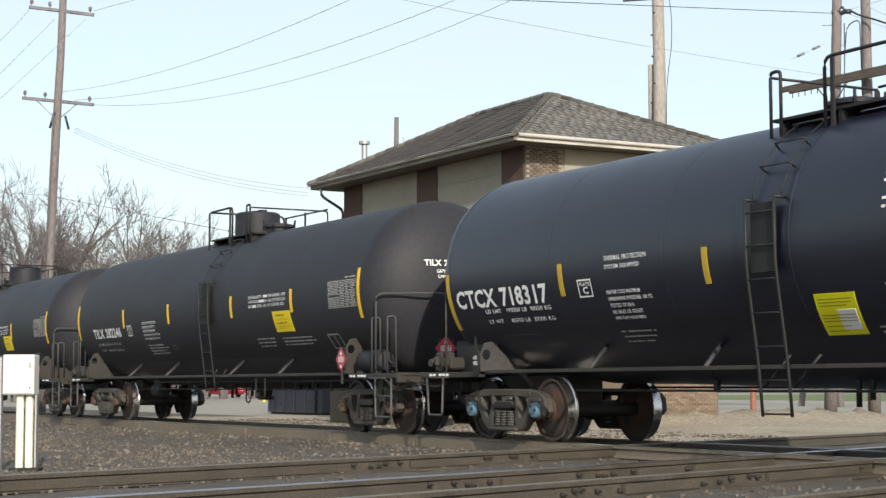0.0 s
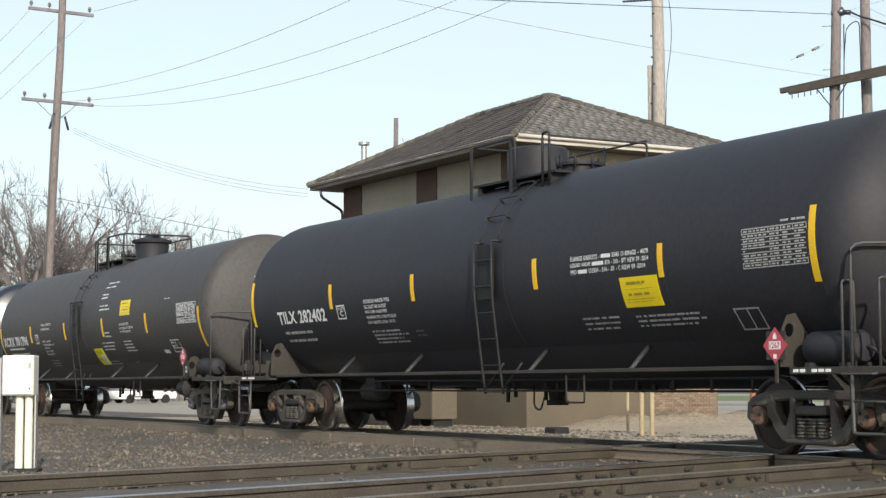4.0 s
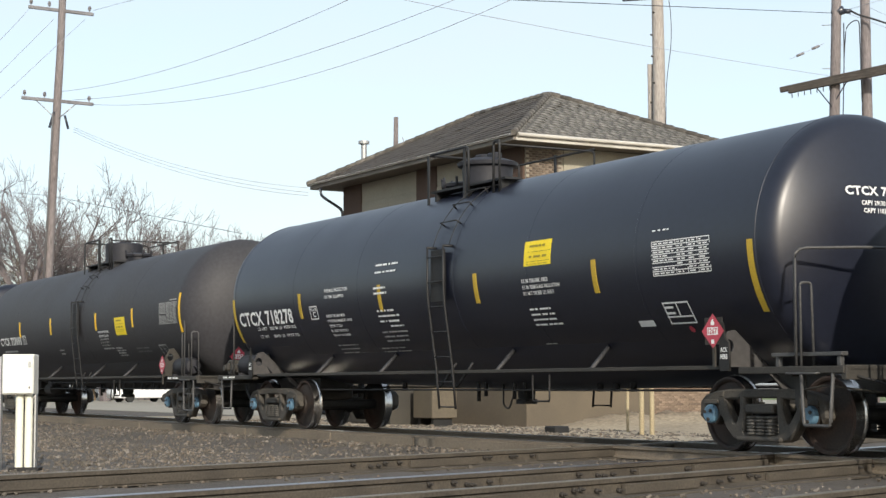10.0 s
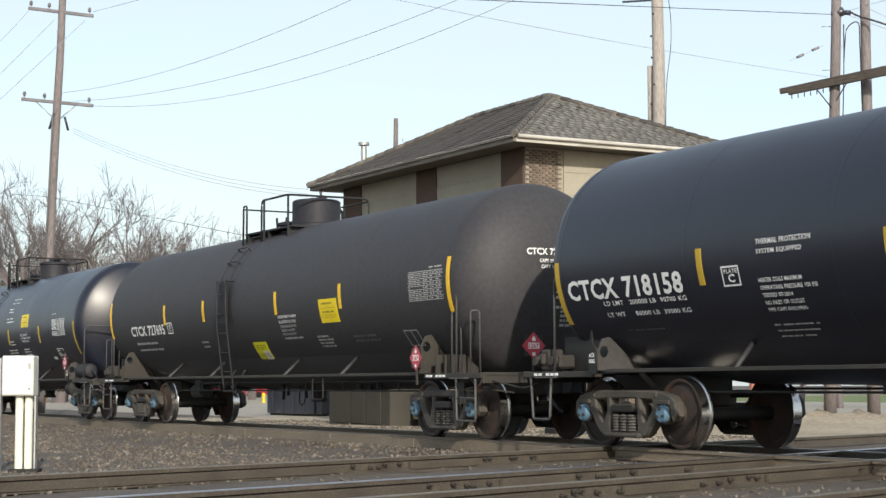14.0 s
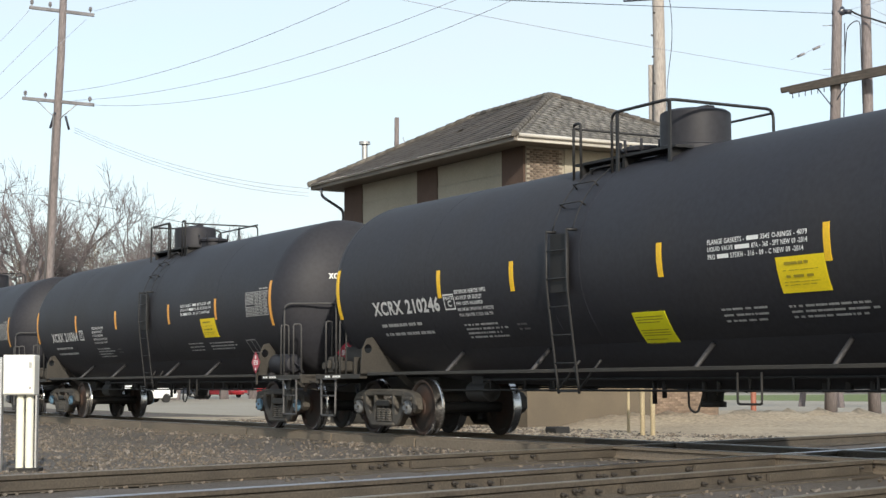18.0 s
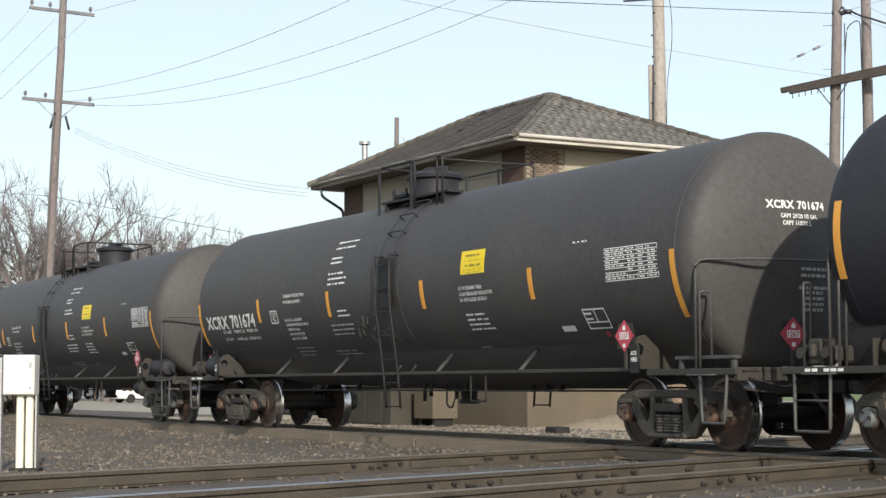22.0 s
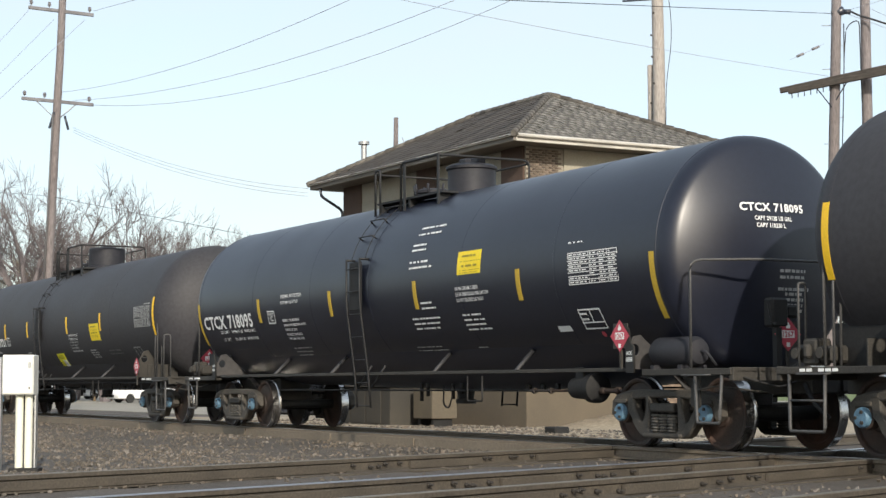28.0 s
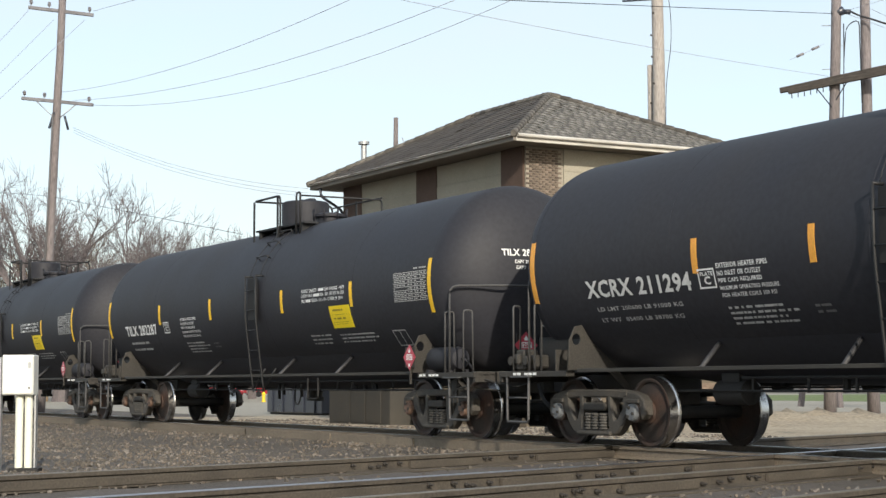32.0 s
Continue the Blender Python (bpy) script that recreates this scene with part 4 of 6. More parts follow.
for s in (0.3, 0.75):
    p = Vector((-48.61, 42.53, 13.24)).lerp(Vector((-47.93, 43.65, 13.84)), s)
    bm = bmesh.new()
    tube(bm, [p - Vector((0.07, 0.12, 0.06)), p + Vector((0.07, 0.12, 0.06))], 0.05, 8)
    thing("strain_insulator", Matrix.Identity(4), "dark strain insulator on a guy wire", "insulator", "guy insulators", mesh_of("strain_insulator", bm, PORCELAIN, 60))


# ---- bare trees behind the lot ----
grown = {}


def bare_tree(x, y, height, seed, spread=1.15, mat=BARK, slim=1.0):
    rnd = random.Random(seed % 10)
    trunk, crown = bmesh.new(), bmesh.new()

    def grow(bm, p, way, length, r, level):
        n = 3
        pts, q, w = [p], p, way.copy()
        for i in range(n):
            w = (w + Vector((rnd.gauss(0, 0.12), rnd.gauss(0, 0.12), 0.05 if level else 0.0))).normalized()
            q = q + w * (length / n)
            pts.append(q)
        r1 = r * (0.75 if level == 0 else 0.6)
        tube(bm, pts, r, 6 if level < 2 else 3, r1)
        if level >= 5:
            return
        kids = (5, 4, 4, 4, 5)[level]
        for k in range(kids):
            s = rnd.uniform(0.3, 1.0) if k else 1.0
            i = min(int(s * n), n - 1)
            start = pts[i].lerp(pts[i + 1], s * n - i) if s < 1 else pts[-1]
            tilt = rnd.uniform(0.25, 0.85) * spread * (0.5 if k == 0 else 1)
            side = w.orthogonal().normalized()
            side.rotate(Matrix.Rotation(rnd.uniform(0, math.tau), 3, w))
            nw = (w * math.cos(tilt) + side * math.sin(tilt)).normalized()
            grow(crown, start, nw, length * rnd.uniform(0.50, 0.76), max(r1 * rnd.uniform(0.55, 0.8), 0.015), level + 1)

    key = (seed % 10, spread, mat.name, slim)
    if key not in grown:
        grow(trunk, Vector((0, 0, 0)), Vector((rnd.uniform(-0.1, 0.1), rnd.uniform(-0.1, 0.1), 1)), 18 * 0.33, 18 * 0.017 * slim, 0)
        grown[key] = (mesh_of("trunk", trunk, mat), mesh_of("crown", crown, mat))
    turn = random.Random(seed).uniform(0, 360)
    ob = thing("bare_tree", pose(x, y, GZ, 0, 0, turn) @ Matrix.Scale(height / 18, 4), "leafless winter tree behind the parking lot", "tree", "bare trees")
    part("trunk", grown[key][0], ob)
    part("crown", grown[key][1], ob, "crown of fine bare twigs")


rnd_trees = random.Random(5)
for i in range(11):
    x, y = -120 - rnd_trees.uniform(0, 24), 31.0 + 2.2 * i + rnd_trees.uniform(-0.6, 0.6)
    bare_tree(x * (1 + 0.004 * i), y, rnd_trees.uniform(16.5, 19.5) + 0.02 * i, 20 + i)
for i, (x, y, h) in enumerate(((-118, 31.5, 21.0), (-121, 35.5, 21.5), (-119, 38.3, 19.0), (-125, 41.5, 19.5), (-127, 44.6, 19.0), (-130, 47.5, 19.5), (-131, 50.5, 19.0), (-134, 53.5, 18.5), (-136, 57.0, 18.5), (-137, 60.5, 18.0), (-138, 64.0, 17.0), (-140, 67.5, 16.5))):
    bare_tree(x, y, h, 110 + i, 1.1, BARK, 1.3)
for i in range(7):
    bare_tree(-124 - 1.1 * i + rnd_trees.uniform(-1, 1), 33.5 + 2.1 * i, rnd_trees.uniform(10.5, 15.0), 60 + i, 1.0, SCRUB, 0.45)
for i, (x, y, h) in enumerate(((-62, 57, 12.2), (-58, 57.5, 10.8), (-66, 58, 11.4))):
    bare_tree(x, y, h, 80 + i, 0.7)

# ---- the tank train ----
TRACK_Y = 13.911
WHEEL_R, AXLE_HALF, BOGIE_X, DECK_Z = 0.457, 0.889, 7.15, 0.97
store = {}


def kept(key, make):
    if key not in store:
        store[key] = make()
    return store[key]


def head_x(r, R, dish=None):
    """How far a head stands out at radius r: half an ellipsoid, or a crown of a large sphere with a tighter turn at its edge."""
    if dish is None:
        return 0.78 * math.sqrt(max(1 - (r / R) ** 2, 0))
    crown, turn = dish
    if r < (R - turn) * crown / (crown - turn):
        return math.sqrt(crown * crown - r * r) - math.sqrt((crown - turn) ** 2 - (R - turn) ** 2)
    return math.sqrt(max(turn * turn - (r - R + turn) ** 2, 0))


def tank_mesh(R, zc, tail, lead, mat, seams, dish):
    """The tank from its tail rim to its leading rim with two dished heads, and the raised seams round it."""
    bm = bmesh.new()
    rings = [R * math.sin(radians(q)) for q in (90, 86, 82, 78, 74, 69, 63, 56, 48, 39, 29, 18, 8, 0)]
    if dish:
        crown, turn = dish
        edge = [R - turn + turn * math.cos(math.acos((R - turn) / (crown - turn)) * i / 8) for i in range(9)]
        rings = edge + [edge[-1] * q for q in (0.93, 0.84, 0.72, 0.58, 0.42, 0.24, 0.08, 0.0)]
    end = [(head_x(r, R, dish), max(r, 0.02)) for r in rings]
    prof = [(tail - x, r) for x, r in end[::-1]]
    for x, lift, half in seams:
        prof += [(x - half - 0.004, R), (x - half, R + lift), (x + half, R + lift), (x + half + 0.004, R)]
    lathe(bm, prof + [(lead + x, r) for x, r in end], "x", 84, (0, 0, zc))
    return mesh_of("tank", bm, mat, 17)


def curved_sheet(R, zc, x0, x1, a0, a1, mat, lift=0.006, skew=0.0):
    """A thin label on the tank's side from a0 to a1 degrees above its middle."""
    bm, n = bmesh.new(), max(2, int(abs(a1 - a0) / 4))
    rows = []
    for layer in (lift, 0.0):
        row = []
        for i in range(n + 1):
            a = radians(a0 + (a1 - a0) * i / n)
            r, s = R + layer, skew * i / n
            row.append([bm.verts.new((x + s, -r * math.cos(a), zc + r * math.sin(a))) for x in (x0, x1)])
        rows.append(row)
    top = rows[0]
    for i in range(n):
        bm.faces.new((top[i][0], top[i + 1][0], top[i + 1][1], top[i][1]))
        for s in (0, 1):
            bm.faces.new((top[i][s], top[i + 1][s], rows[1][i + 1][s], rows[1][i][s]))
    for i in (0, n):
        bm.faces.new((top[i][0], top[i][1], rows[1][i][1], rows[1][i][0]))
    bmesh.ops.recalc_face_normals(bm, faces=bm.faces)
    return mesh_of("sheet", bm, mat, 30)


def wrapped(R, zc, pieces, mat, lift=0.008):
    """Lays flat pieces, (points, faces) in metres along the tank and up round it from its middle, on the tank's side."""
    vs, fs = [], []
    for co, faces in pieces:
        k = len(vs)
        for u, v in co:
            a = v / R
            vs.append((u, -(R + lift) * math.cos(a), zc + (R + lift) * math.sin(a)))
        fs += [tuple(i + k for i in f) for f in faces]
    me = bpy.data.meshes.new("marking")
    me.from_pydata(vs, [], fs)
    me.materials.append(mat)
    return me


def quad(x0, x1, v0, v1):
    return [(x0, v0), (x1, v0), (x1, v1), (x0, v1)], [(0, 1, 2, 3)]


def text_at(text, x, v, width, height, bold=0.02):
    co, faces = lettering(text, height, width, bold)
    return [(a + x, b + v) for a, b in co], faces


def text_rows(rows, x, v_top, width, height, pitch, lean=0.0, bold=0.02):
    """Readable lines of a marking, one below the other; the longest is as wide as told."""
    lean = 0.0
    longest = max(len(r) for r in rows)
    return [text_at(r, x + lean * i, v_top - height - pitch * i, width * len(r) / longest, height, bold) for i, r in enumerate(rows)]


def bar_rows(n, x, v_top, width, height, pitch, seed, lean=0.0):
    """Unreadable lines: bars as long as their words."""
    lean = 0.0
    rnd, out = random.Random(seed), []
    for i in range(n):
        u, end = 0.0, width * rnd.uniform(0.72, 1.0)
        while u < end - 0.04:
            w = min(rnd.choice((0.045, 0.07, 0.10, 0.15, 0.21)) * rnd.uniform(0.85, 1.15), end - u)
            y = v_top - height * 0.82 - pitch * i
            out.append(quad(x + lean * i + u, x + lean * i + u + w, y, y + height * 0.62))
            u += w + rnd.choice((0.014, 0.022, 0.05))
    return out


def flange_rows(x, v_top, width, date):
    """Three lines on gaskets and valves; the trade names are bars."""
    out = []
    rows = (((0.0, 0.39, "FLANGE GASKETS -"), (0.41, 0.53, ""), (0.55, 1.0, "3545 O-RINGS - 4079")),
            ((0.0, 0.27, "LIQUID VALVE"), (0.29, 0.44, ""), (0.46, 1.0, "87A - 360 - SPT NEW " + date)),
            ((0.0, 0.08, "PRO"), (0.10, 0.22, ""), (0.24, 0.96, "JS75XH - 316 - 09 - C NEW " + date)))
    for i, row in enumerate(rows):
        v = v_top - 0.062 - 0.088 * i
        for a, b, words in row:
            if words:
                out.append(text_at(words, x + width * a, v, width * (b - a), 0.062))
            else:
                out.append(quad(x + width * a, x + width * b, v + 0.006, v + 0.056))
    return out


def table_rows(x, v_top, width, height, rows, seed):
    """A ruled table of small figures."""
    rnd, out, w = random.Random(seed), [], 0.012
    for i in range(rows + 1):
        v = v_top - height * i / rows
        out.append(quad(x, x + width, v - w / 2, v + w / 2))
    for u in (0, 0.42, 0.62, 0.8, 1):
        out.append(quad(x + width * u - w / 2, x + width * u + w / 2, v_top - height, v_top))
    for i in range(rows):
        v, t = v_top - height * (i + 0.5) / rows, height / rows * 0.17
        for a, b in ((0.025, 0.40), (0.45, 0.59), (0.65, 0.77), (0.83, 0.97)):
            u = a
            while u < b - 0.03 and rnd.random() < 0.93:
                e = min(u + rnd.uniform(0.03, 0.10), b)
                out.append(quad(x + width * u, x + width * e, v - t, v + t))
                u = e + 0.022
    return out


def framed(x, v_top, width, height, lean, cells=()):
    """A ruled box that leans as it goes down the side."""
    w, out = 0.022, []

    def strip(a, b):
        (x0, v0), (x1, v1) = a, b
        if abs(v1 - v0) < 1e-6:
            return [(x0, v0 - w), (x1, v0 - w), (x1, v0), (x0, v0)], [(0, 1, 2, 3)]
        return [(x0, v0), (x1, v1), (x1 + w, v1), (x0 + w, v0)], [(0, 1, 2, 3)]

    tl, tr, bl, br = (x, v_top), (x + width, v_top), (x + lean, v_top - height), (x + lean + width, v_top - height)
    out += [strip(tl, tr), strip((bl[0], bl[1] + w), (br[0], br[1] + w)), strip(tl, bl), strip((tr[0] - w, tr[1]), (br[0] - w, br[1]))]
    for u0, s0, u1, s1 in cells:
        out.append(strip((x + width * u0 + lean * s0, v_top - height * s0), (x + width * u1 + lean * s1, v_top - height * s1)))
    return out


# -- running gear --
def wheelset_mesh(cap):
    bm = bmesh.new()
    lathe(bm, [(-1.02, 0.075), (-0.62, 0.095), (0, 0.082), (0.62, 0.095), (1.02, 0.075)], "y", 16, mats=[4] * 4)
    for s in (-1, 1):
        prof = [(0.87, 0.10), (0.87, 0.155), (0.84, 0.17), (0.80, 0.30), (0.785, 0.385), (0.815, 0.40), (0.825, 0.425), (0.82, 0.447),
                (0.70, 0.460), (0.685, 0.478), (0.665, 0.482), (0.655, 0.47), (0.66, 0.40), (0.70, 0.37), (0.715, 0.28), (0.69, 0.16), (0.66, 0.10)]
        mats = [0] * 7 + [1] * 4 + [0] * 5
        lathe(bm, [(s * u, r) for u, r in prof], "y", 40, mats=mats)
        lathe(bm, [(s * 0.96, 0.135), (s * 1.06, 0.135), (s * 1.07, 0.115), (s * 1.115, 0.112), (s * 1.135, 0.095), (s * 1.137, 0.05)], "y", 20, mats=[0, 0, 2, 2, 2])
        for k in range(3):
            a = math.tau * k / 3
            lathe(bm, [(s * 1.12, 0.022), (s * 1.155, 0.022)], "y", 6, (0.066 * math.cos(a), 0, 0.066 * math.sin(a)), mats=[3])
    return mesh_of("wheelset", bm, [RUST, TREAD, cap, BOLT, UNDER], 30)


def side_frame_mesh():
    right = [(0.0, 0.735), (0.55, 0.735), (0.80, 0.715), (1.02, 0.665), (1.10, 0.60), (1.115, 0.44), (1.06, 0.40), (1.035, 0.47), (1.02, 0.575), (0.90, 0.60), (0.765, 0.575),
             (0.745, 0.47), (0.70, 0.43), (0.62, 0.30), (0.50, 0.19), (0.40, 0.165)]
    loop = right + [(-x, z) for x, z in right[:0:-1]]
    hole = [(0.36, 0.665), (0.66, 0.65), (0.64, 0.50), (0.50, 0.33), (0.43, 0.33), (0.36, 0.50)]
    middle = [(-0.30, 0.67), (0.30, 0.67), (0.31, 0.5), (0.33, 0.24), (0.28, 0.20), (-0.28, 0.20), (-0.33, 0.24), (-0.31, 0.5)]
    bm = plate([loop, hole, [(-x, z) for x, z in hole[::-1]], middle], 0.15, 0.022)
    box(bm, -0.40, 0.40, -0.12, 0.12, 0.14, 0.20, 0.02)
    for s in (-1, 1):
        box(bm, s * 0.889 - 0.13, s * 0.889 + 0.13, -0.10, 0.10, 0.575, 0.63, 0.01)
        box(bm, s * 0.70 - 0.05, s * 0.70 + 0.05, -0.085, 0.085, 0.66, 0.74, 0.015)
    return mesh_of("side_frame", bm, FRAME, 35)


def spring_mesh():
    bm = bmesh.new()
    prof = []
    for k in range(6):
        z = 0.22 + 0.038 * k
        prof += [(z, 0.055), (z + 0.008, 0.08), (z + 0.024, 0.08), (z + 0.032, 0.055)]
    lathe(bm, prof, "z", 14)
    return mesh_of("spring", bm, SPRING, 30)


def bolster_mesh():
    bm = boxes((-0.25, 0.25, -1.10, 1.10, 0.47, 0.58), bevel=0.02)
    box(bm, -0.30, 0.30, -0.5, 0.5, 0.52, 0.74, 0.03)
    return mesh_of("bolster", bm, FRAME)


def brake_beam_mesh():
    bm = boxes((-0.04, 0.04, -0.82, 0.82, 0.34, 0.44), bevel=0.01)
    for q in (-1, 1):
        box(bm, -0.03, 0.05, q * 0.75 - 0.05, q * 0.75 + 0.05, 0.28, 0.60, 0.01)
    return mesh_of("brake_beam", bm, UNDER)


wheelsets = []


def bogie(car, x, cap, name="bogie"):
    b = part("bogie", kept("bolster", bolster_mesh), car, "four-wheel cast steel bogie with coil springs", pose(x, 0, 0))
    for s in (-1, 1):
        part("side_frame", kept("side_frame", side_frame_mesh), b, at=pose(0, s * 1.0, 0))
        part("brake_beam", kept("brake_beam", brake_beam_mesh), b, at=pose(s * 0.37, 0, 0, 0, 0, 0 if s > 0 else 180))
        for dx in (-0.17, 0.0, 0.17):
            part("spring", kept("spring", spring_mesh), b, at=pose(dx, s * 1.03, 0))
        w = part("wheelset", kept(("wheelset", cap), lambda: wheelset_mesh({"blue": CAP_BLUE, "rust": CAP_RUST, "grey": CAP_GREY}[cap])), b,
                 "pair of worn steel wheels with %s bearing caps" % {"blue": "pale blue", "rust": "rusty", "grey": "grey"}[cap], pose(s * AXLE_HALF, 0, WHEEL_R))
        wheelsets.append((w, s * AXLE_HALF))
    return b


# -- body parts --
def saddle_mesh(peak, side, mat):
    """A cross plate under the tank over a bogie, cut to the tank's curve."""
    def build(s):
        loop = [(s * 1.50, 1.02), (s * 1.47, peak - 0.2), (s * 1.38, peak - 0.02), (s * 1.27, peak), (s * 0.42, 0.74), (s * 0.54, 0.74), (s * 0.84, 1.02)]
        hole = [(s * (1.36 + 0.075 * math.cos(k * 0.7854)), peak - 0.19 + 0.085 * math.sin(k * 0.7854)) for k in range(8)]
        return plate([loop[::s], hole[::s]], 0.03, 0.004)
    bm = build(side)
    bm.transform(Matrix.Rotation(radians(90), 4, "Z"))
    return mesh_of("saddle", bm, mat)


def deck_mesh(s):
    """An end platform on the stub sill, with its draft sill."""
    bm = boxes((7.25, 9.0, -1.47, -1.33, 0.93, 1.01), (7.25, 9.0, 1.33, 1.47, 0.93, 1.01), (8.42, 9.02, -1.40, 1.40, 0.95, 0.99), (8.94, 9.02, -1.45, 1.45, 0.86, 1.02),
               (6.6, 9.1, -0.32, 0.32, 0.70, 0.96), bevel=0.008)
    if s < 0:
        bm.transform(Matrix.Rotation(math.pi, 4, "Z"))
    return mesh_of("end_platform", bm, DECK)


def end_rail_mesh(s):
    """The handrail that arches over an end platform from side to side."""
    bm, x, high = bmesh.new(), 8.22, 2.33
    tube(bm, bent([(x, -1.44, 0.95), (x, -1.44, high), (x + 0.45, -0.75, high), (x + 0.45, 0.75, high), (x, 1.44, high), (x, 1.44, 0.95)], 0.14), 0.019)
    if s < 0:
        bm.transform(Matrix.Rotation(math.pi, 4, "Z"))
    return mesh_of("end_handrail", bm, GREY_RAIL, 40)


def grab_mesh(s, y, x):
    bm = bmesh.new()
    tube(bm, bent([(s * x, y * 1.44, 0.95), (s * x, y * 1.44, 1.94), (s * (x + 0.03), y * 1.30, 1.94), (s * (x + 0.05), y * 1.30, 0.97)], 0.05), 0.016)
    return mesh_of("grab_iron", bm, GREY_RAIL, 40)


def stirrup_mesh(s, y, jacket):
    """A hanging step: flat bars splayed to a tread, with a grab loop lying at the deck's edge."""
    bm, low = bmesh.new(), 0.36 if jacket else 0.30
    legs = ((8.30, 8.34), (8.82, 8.76)) if jacket else ((8.22, 8.24), (8.80, 8.80))
    tube(bm, bent([(s * legs[0][0], y * 1.45, 0.97), (s * legs[0][1], y * 1.45, low), (s * legs[1][1], y * 1.45, low), (s * legs[1][0], y * 1.45, 0.97)], 0.04), 0.021)
    tube(bm, bent([(s * 8.12, y * 1.40, 0.94), (s * 8.12, y * 1.52, 0.93), (s * 8.62, y * 1.52, 0.93), (s * 8.62, y * 1.40, 0.94)], 0.04), 0.013)
    if not jacket:
        tube(bm, [(s * legs[0][0], y * 1.45, 0.64), (s * legs[1][0], y * 1.45, 0.64)], 0.014)
    return mesh_of("step", bm, GREY_RAIL, 40)


def bracket_mesh(s):
    """A hanger plate below the platform with the uncoupling rod that passes it."""
    bm = boxes((8.02, 8.20, -1.30, -1.27, 0.55, 0.96), (8.04, 8.10, -1.40, -1.28, 0.90, 1.02), bevel=0.006)
    tube(bm, bent([(8.16, -1.34, 0.40), (8.16, -1.34, 0.74), (8.62, -1.38, 0.80), (9.0, -0.9, 0.72)], 0.08), 0.012)
    if s < 0:
        bm.transform(Matrix.Rotation(math.pi, 4, "Z"))
    return mesh_of("hanger_plate", bm, DECK, 40)


def jacking_pad_mesh():
    """A black pad on the side sill with a pointed ear bent to the tank."""
    bm = plate([[(0.0, 0.97), (0.17, 0.97), (0.17, 1.30), (0.10, 1.34), (0.06, 1.52), (0.02, 1.34), (0.0, 1.30)]], 0.03, 0.004)
    bm.transform(Matrix.Translation((0, -1.50, 0)))
    return mesh_of("jacking_pad", bm, UNDER)


def pad_lettering_mesh():
    bm = bmesh.new()
    for word, z in (("JACK", 1.19), ("HERE", 1.11)):
        co, faces = lettering(word, 0.055, 0.13, 0.03)
        vs = [bm.verts.new((0.02 + u, -1.519, z + v)) for u, v in co]
        for f in faces:
            bm.faces.new([vs[i] for i in f])
    return mesh_of("pad_lettering", bm, WHITE)


def gusset_mesh():
    """An upright plate on the end platform beside the saddle."""
    return mesh_of("gusset_plate", boxes((-0.012, 0.012, -1.40, -0.80, 1.0, 1.30), bevel=0.004), DECK)


def coupler_mesh(s):
    bm = boxes((8.9, 9.16, -0.10, 0.10, 0.74, 0.98), (9.14, 9.40, -0.17, 0.05, 0.70, 1.0), (9.16, 9.37, 0.06, 0.15, 0.72, 0.98), bevel=0.025)
    tube(bm, bent([(9.0, -0.35, 0.82), (9.18, -0.38, 0.60), (9.37, -0.30, 0.42)], 0.12), 0.028)
    tube(bm, bent([(9.03, -1.30, 0.90), (9.08, -0.8, 0.78), (9.12, -0.1, 0.98)], 0.1), 0.014)
    if s < 0:
        bm.transform(Matrix.Rotation(math.pi, 4, "Z"))
    return mesh_of("coupler", bm, UNDER, 40)


def reservoir_mesh():
    bm = bmesh.new()
    lathe(bm, [(7.42, 0.05), (7.45, 0.15), (7.52, 0.19), (8.22, 0.19), (8.29, 0.15), (8.32, 0.05)], "x", 20, (0, -1.22, 1.22))
    box(bm, 7.55, 7.62, -1.42, -1.02, 1.0, 1.06)
    box(bm, 8.1, 8.17, -1.42, -1.02, 1.0, 1.06)
    tube(bm, bent([(8.3, -1.22, 1.22), (8.42, -1.22, 1.22), (8.45, -1.1, 1.05)], 0.06), 0.02)
    return mesh_of("air_reservoir", bm, BLACK_MATT, 35)


def valve_mesh():
    bm = boxes((-8.62, -8.38, -1.42, -1.18, 1.02, 1.32), (-8.40, -8.18, -1.38, -1.12, 1.05, 1.24), (-8.80, -8.62, -1.36, -1.16, 1.06, 1.26), (-8.55, -8.45, -1.48, -1.40, 1.10, 1.26), bevel=0.03)
    for u in (-8.7, -8.3):
        lathe(bm, [(-1.46, 0.06), (-1.36, 0.075)], "y", 12, (u, 0, 1.16))
    return mesh_of("brake_valve", bm, DECK)


def brake_housing_mesh():
    bm = boxes((8.70, 8.88, -0.72, -0.46, 1.50, 1.86), (8.74, 8.84, -0.46, -0.25, 1.62, 1.78), bevel=0.03)
    tube(bm, bent([(8.86, -0.66, 1.56), (8.92, -0.76, 1.52), (8.90, -0.80, 1.80)], 0.05), 0.018)
    return mesh_of("brake_housing", bm, UNDER)


def brake_post_mesh():
    return mesh_of("brake_post", boxes((8.80, 8.88, -0.66, -0.58, 0.98, 1.50)), UNDER)


def sill_rod_mesh(y):
    bm = bmesh.new()
    box(bm, -7.0, 7.0, y * 1.44 - 0.02, y * 1.44 + 0.02, 0.985, 1.035, 0.006)
    return mesh_of("side_rail", bm, DECK)


def brace_mesh(y, R, zc):
    bm = bmesh.new()
    a = radians(-48)
    p = (-0.14, y * (R - 0.01) * math.cos(a), zc + R * math.sin(a))
    tube(bm, [(0, y * 1.43, 1.0), p], 0.032, 6)
    return mesh_of("brace", bm, BRACE, 60)


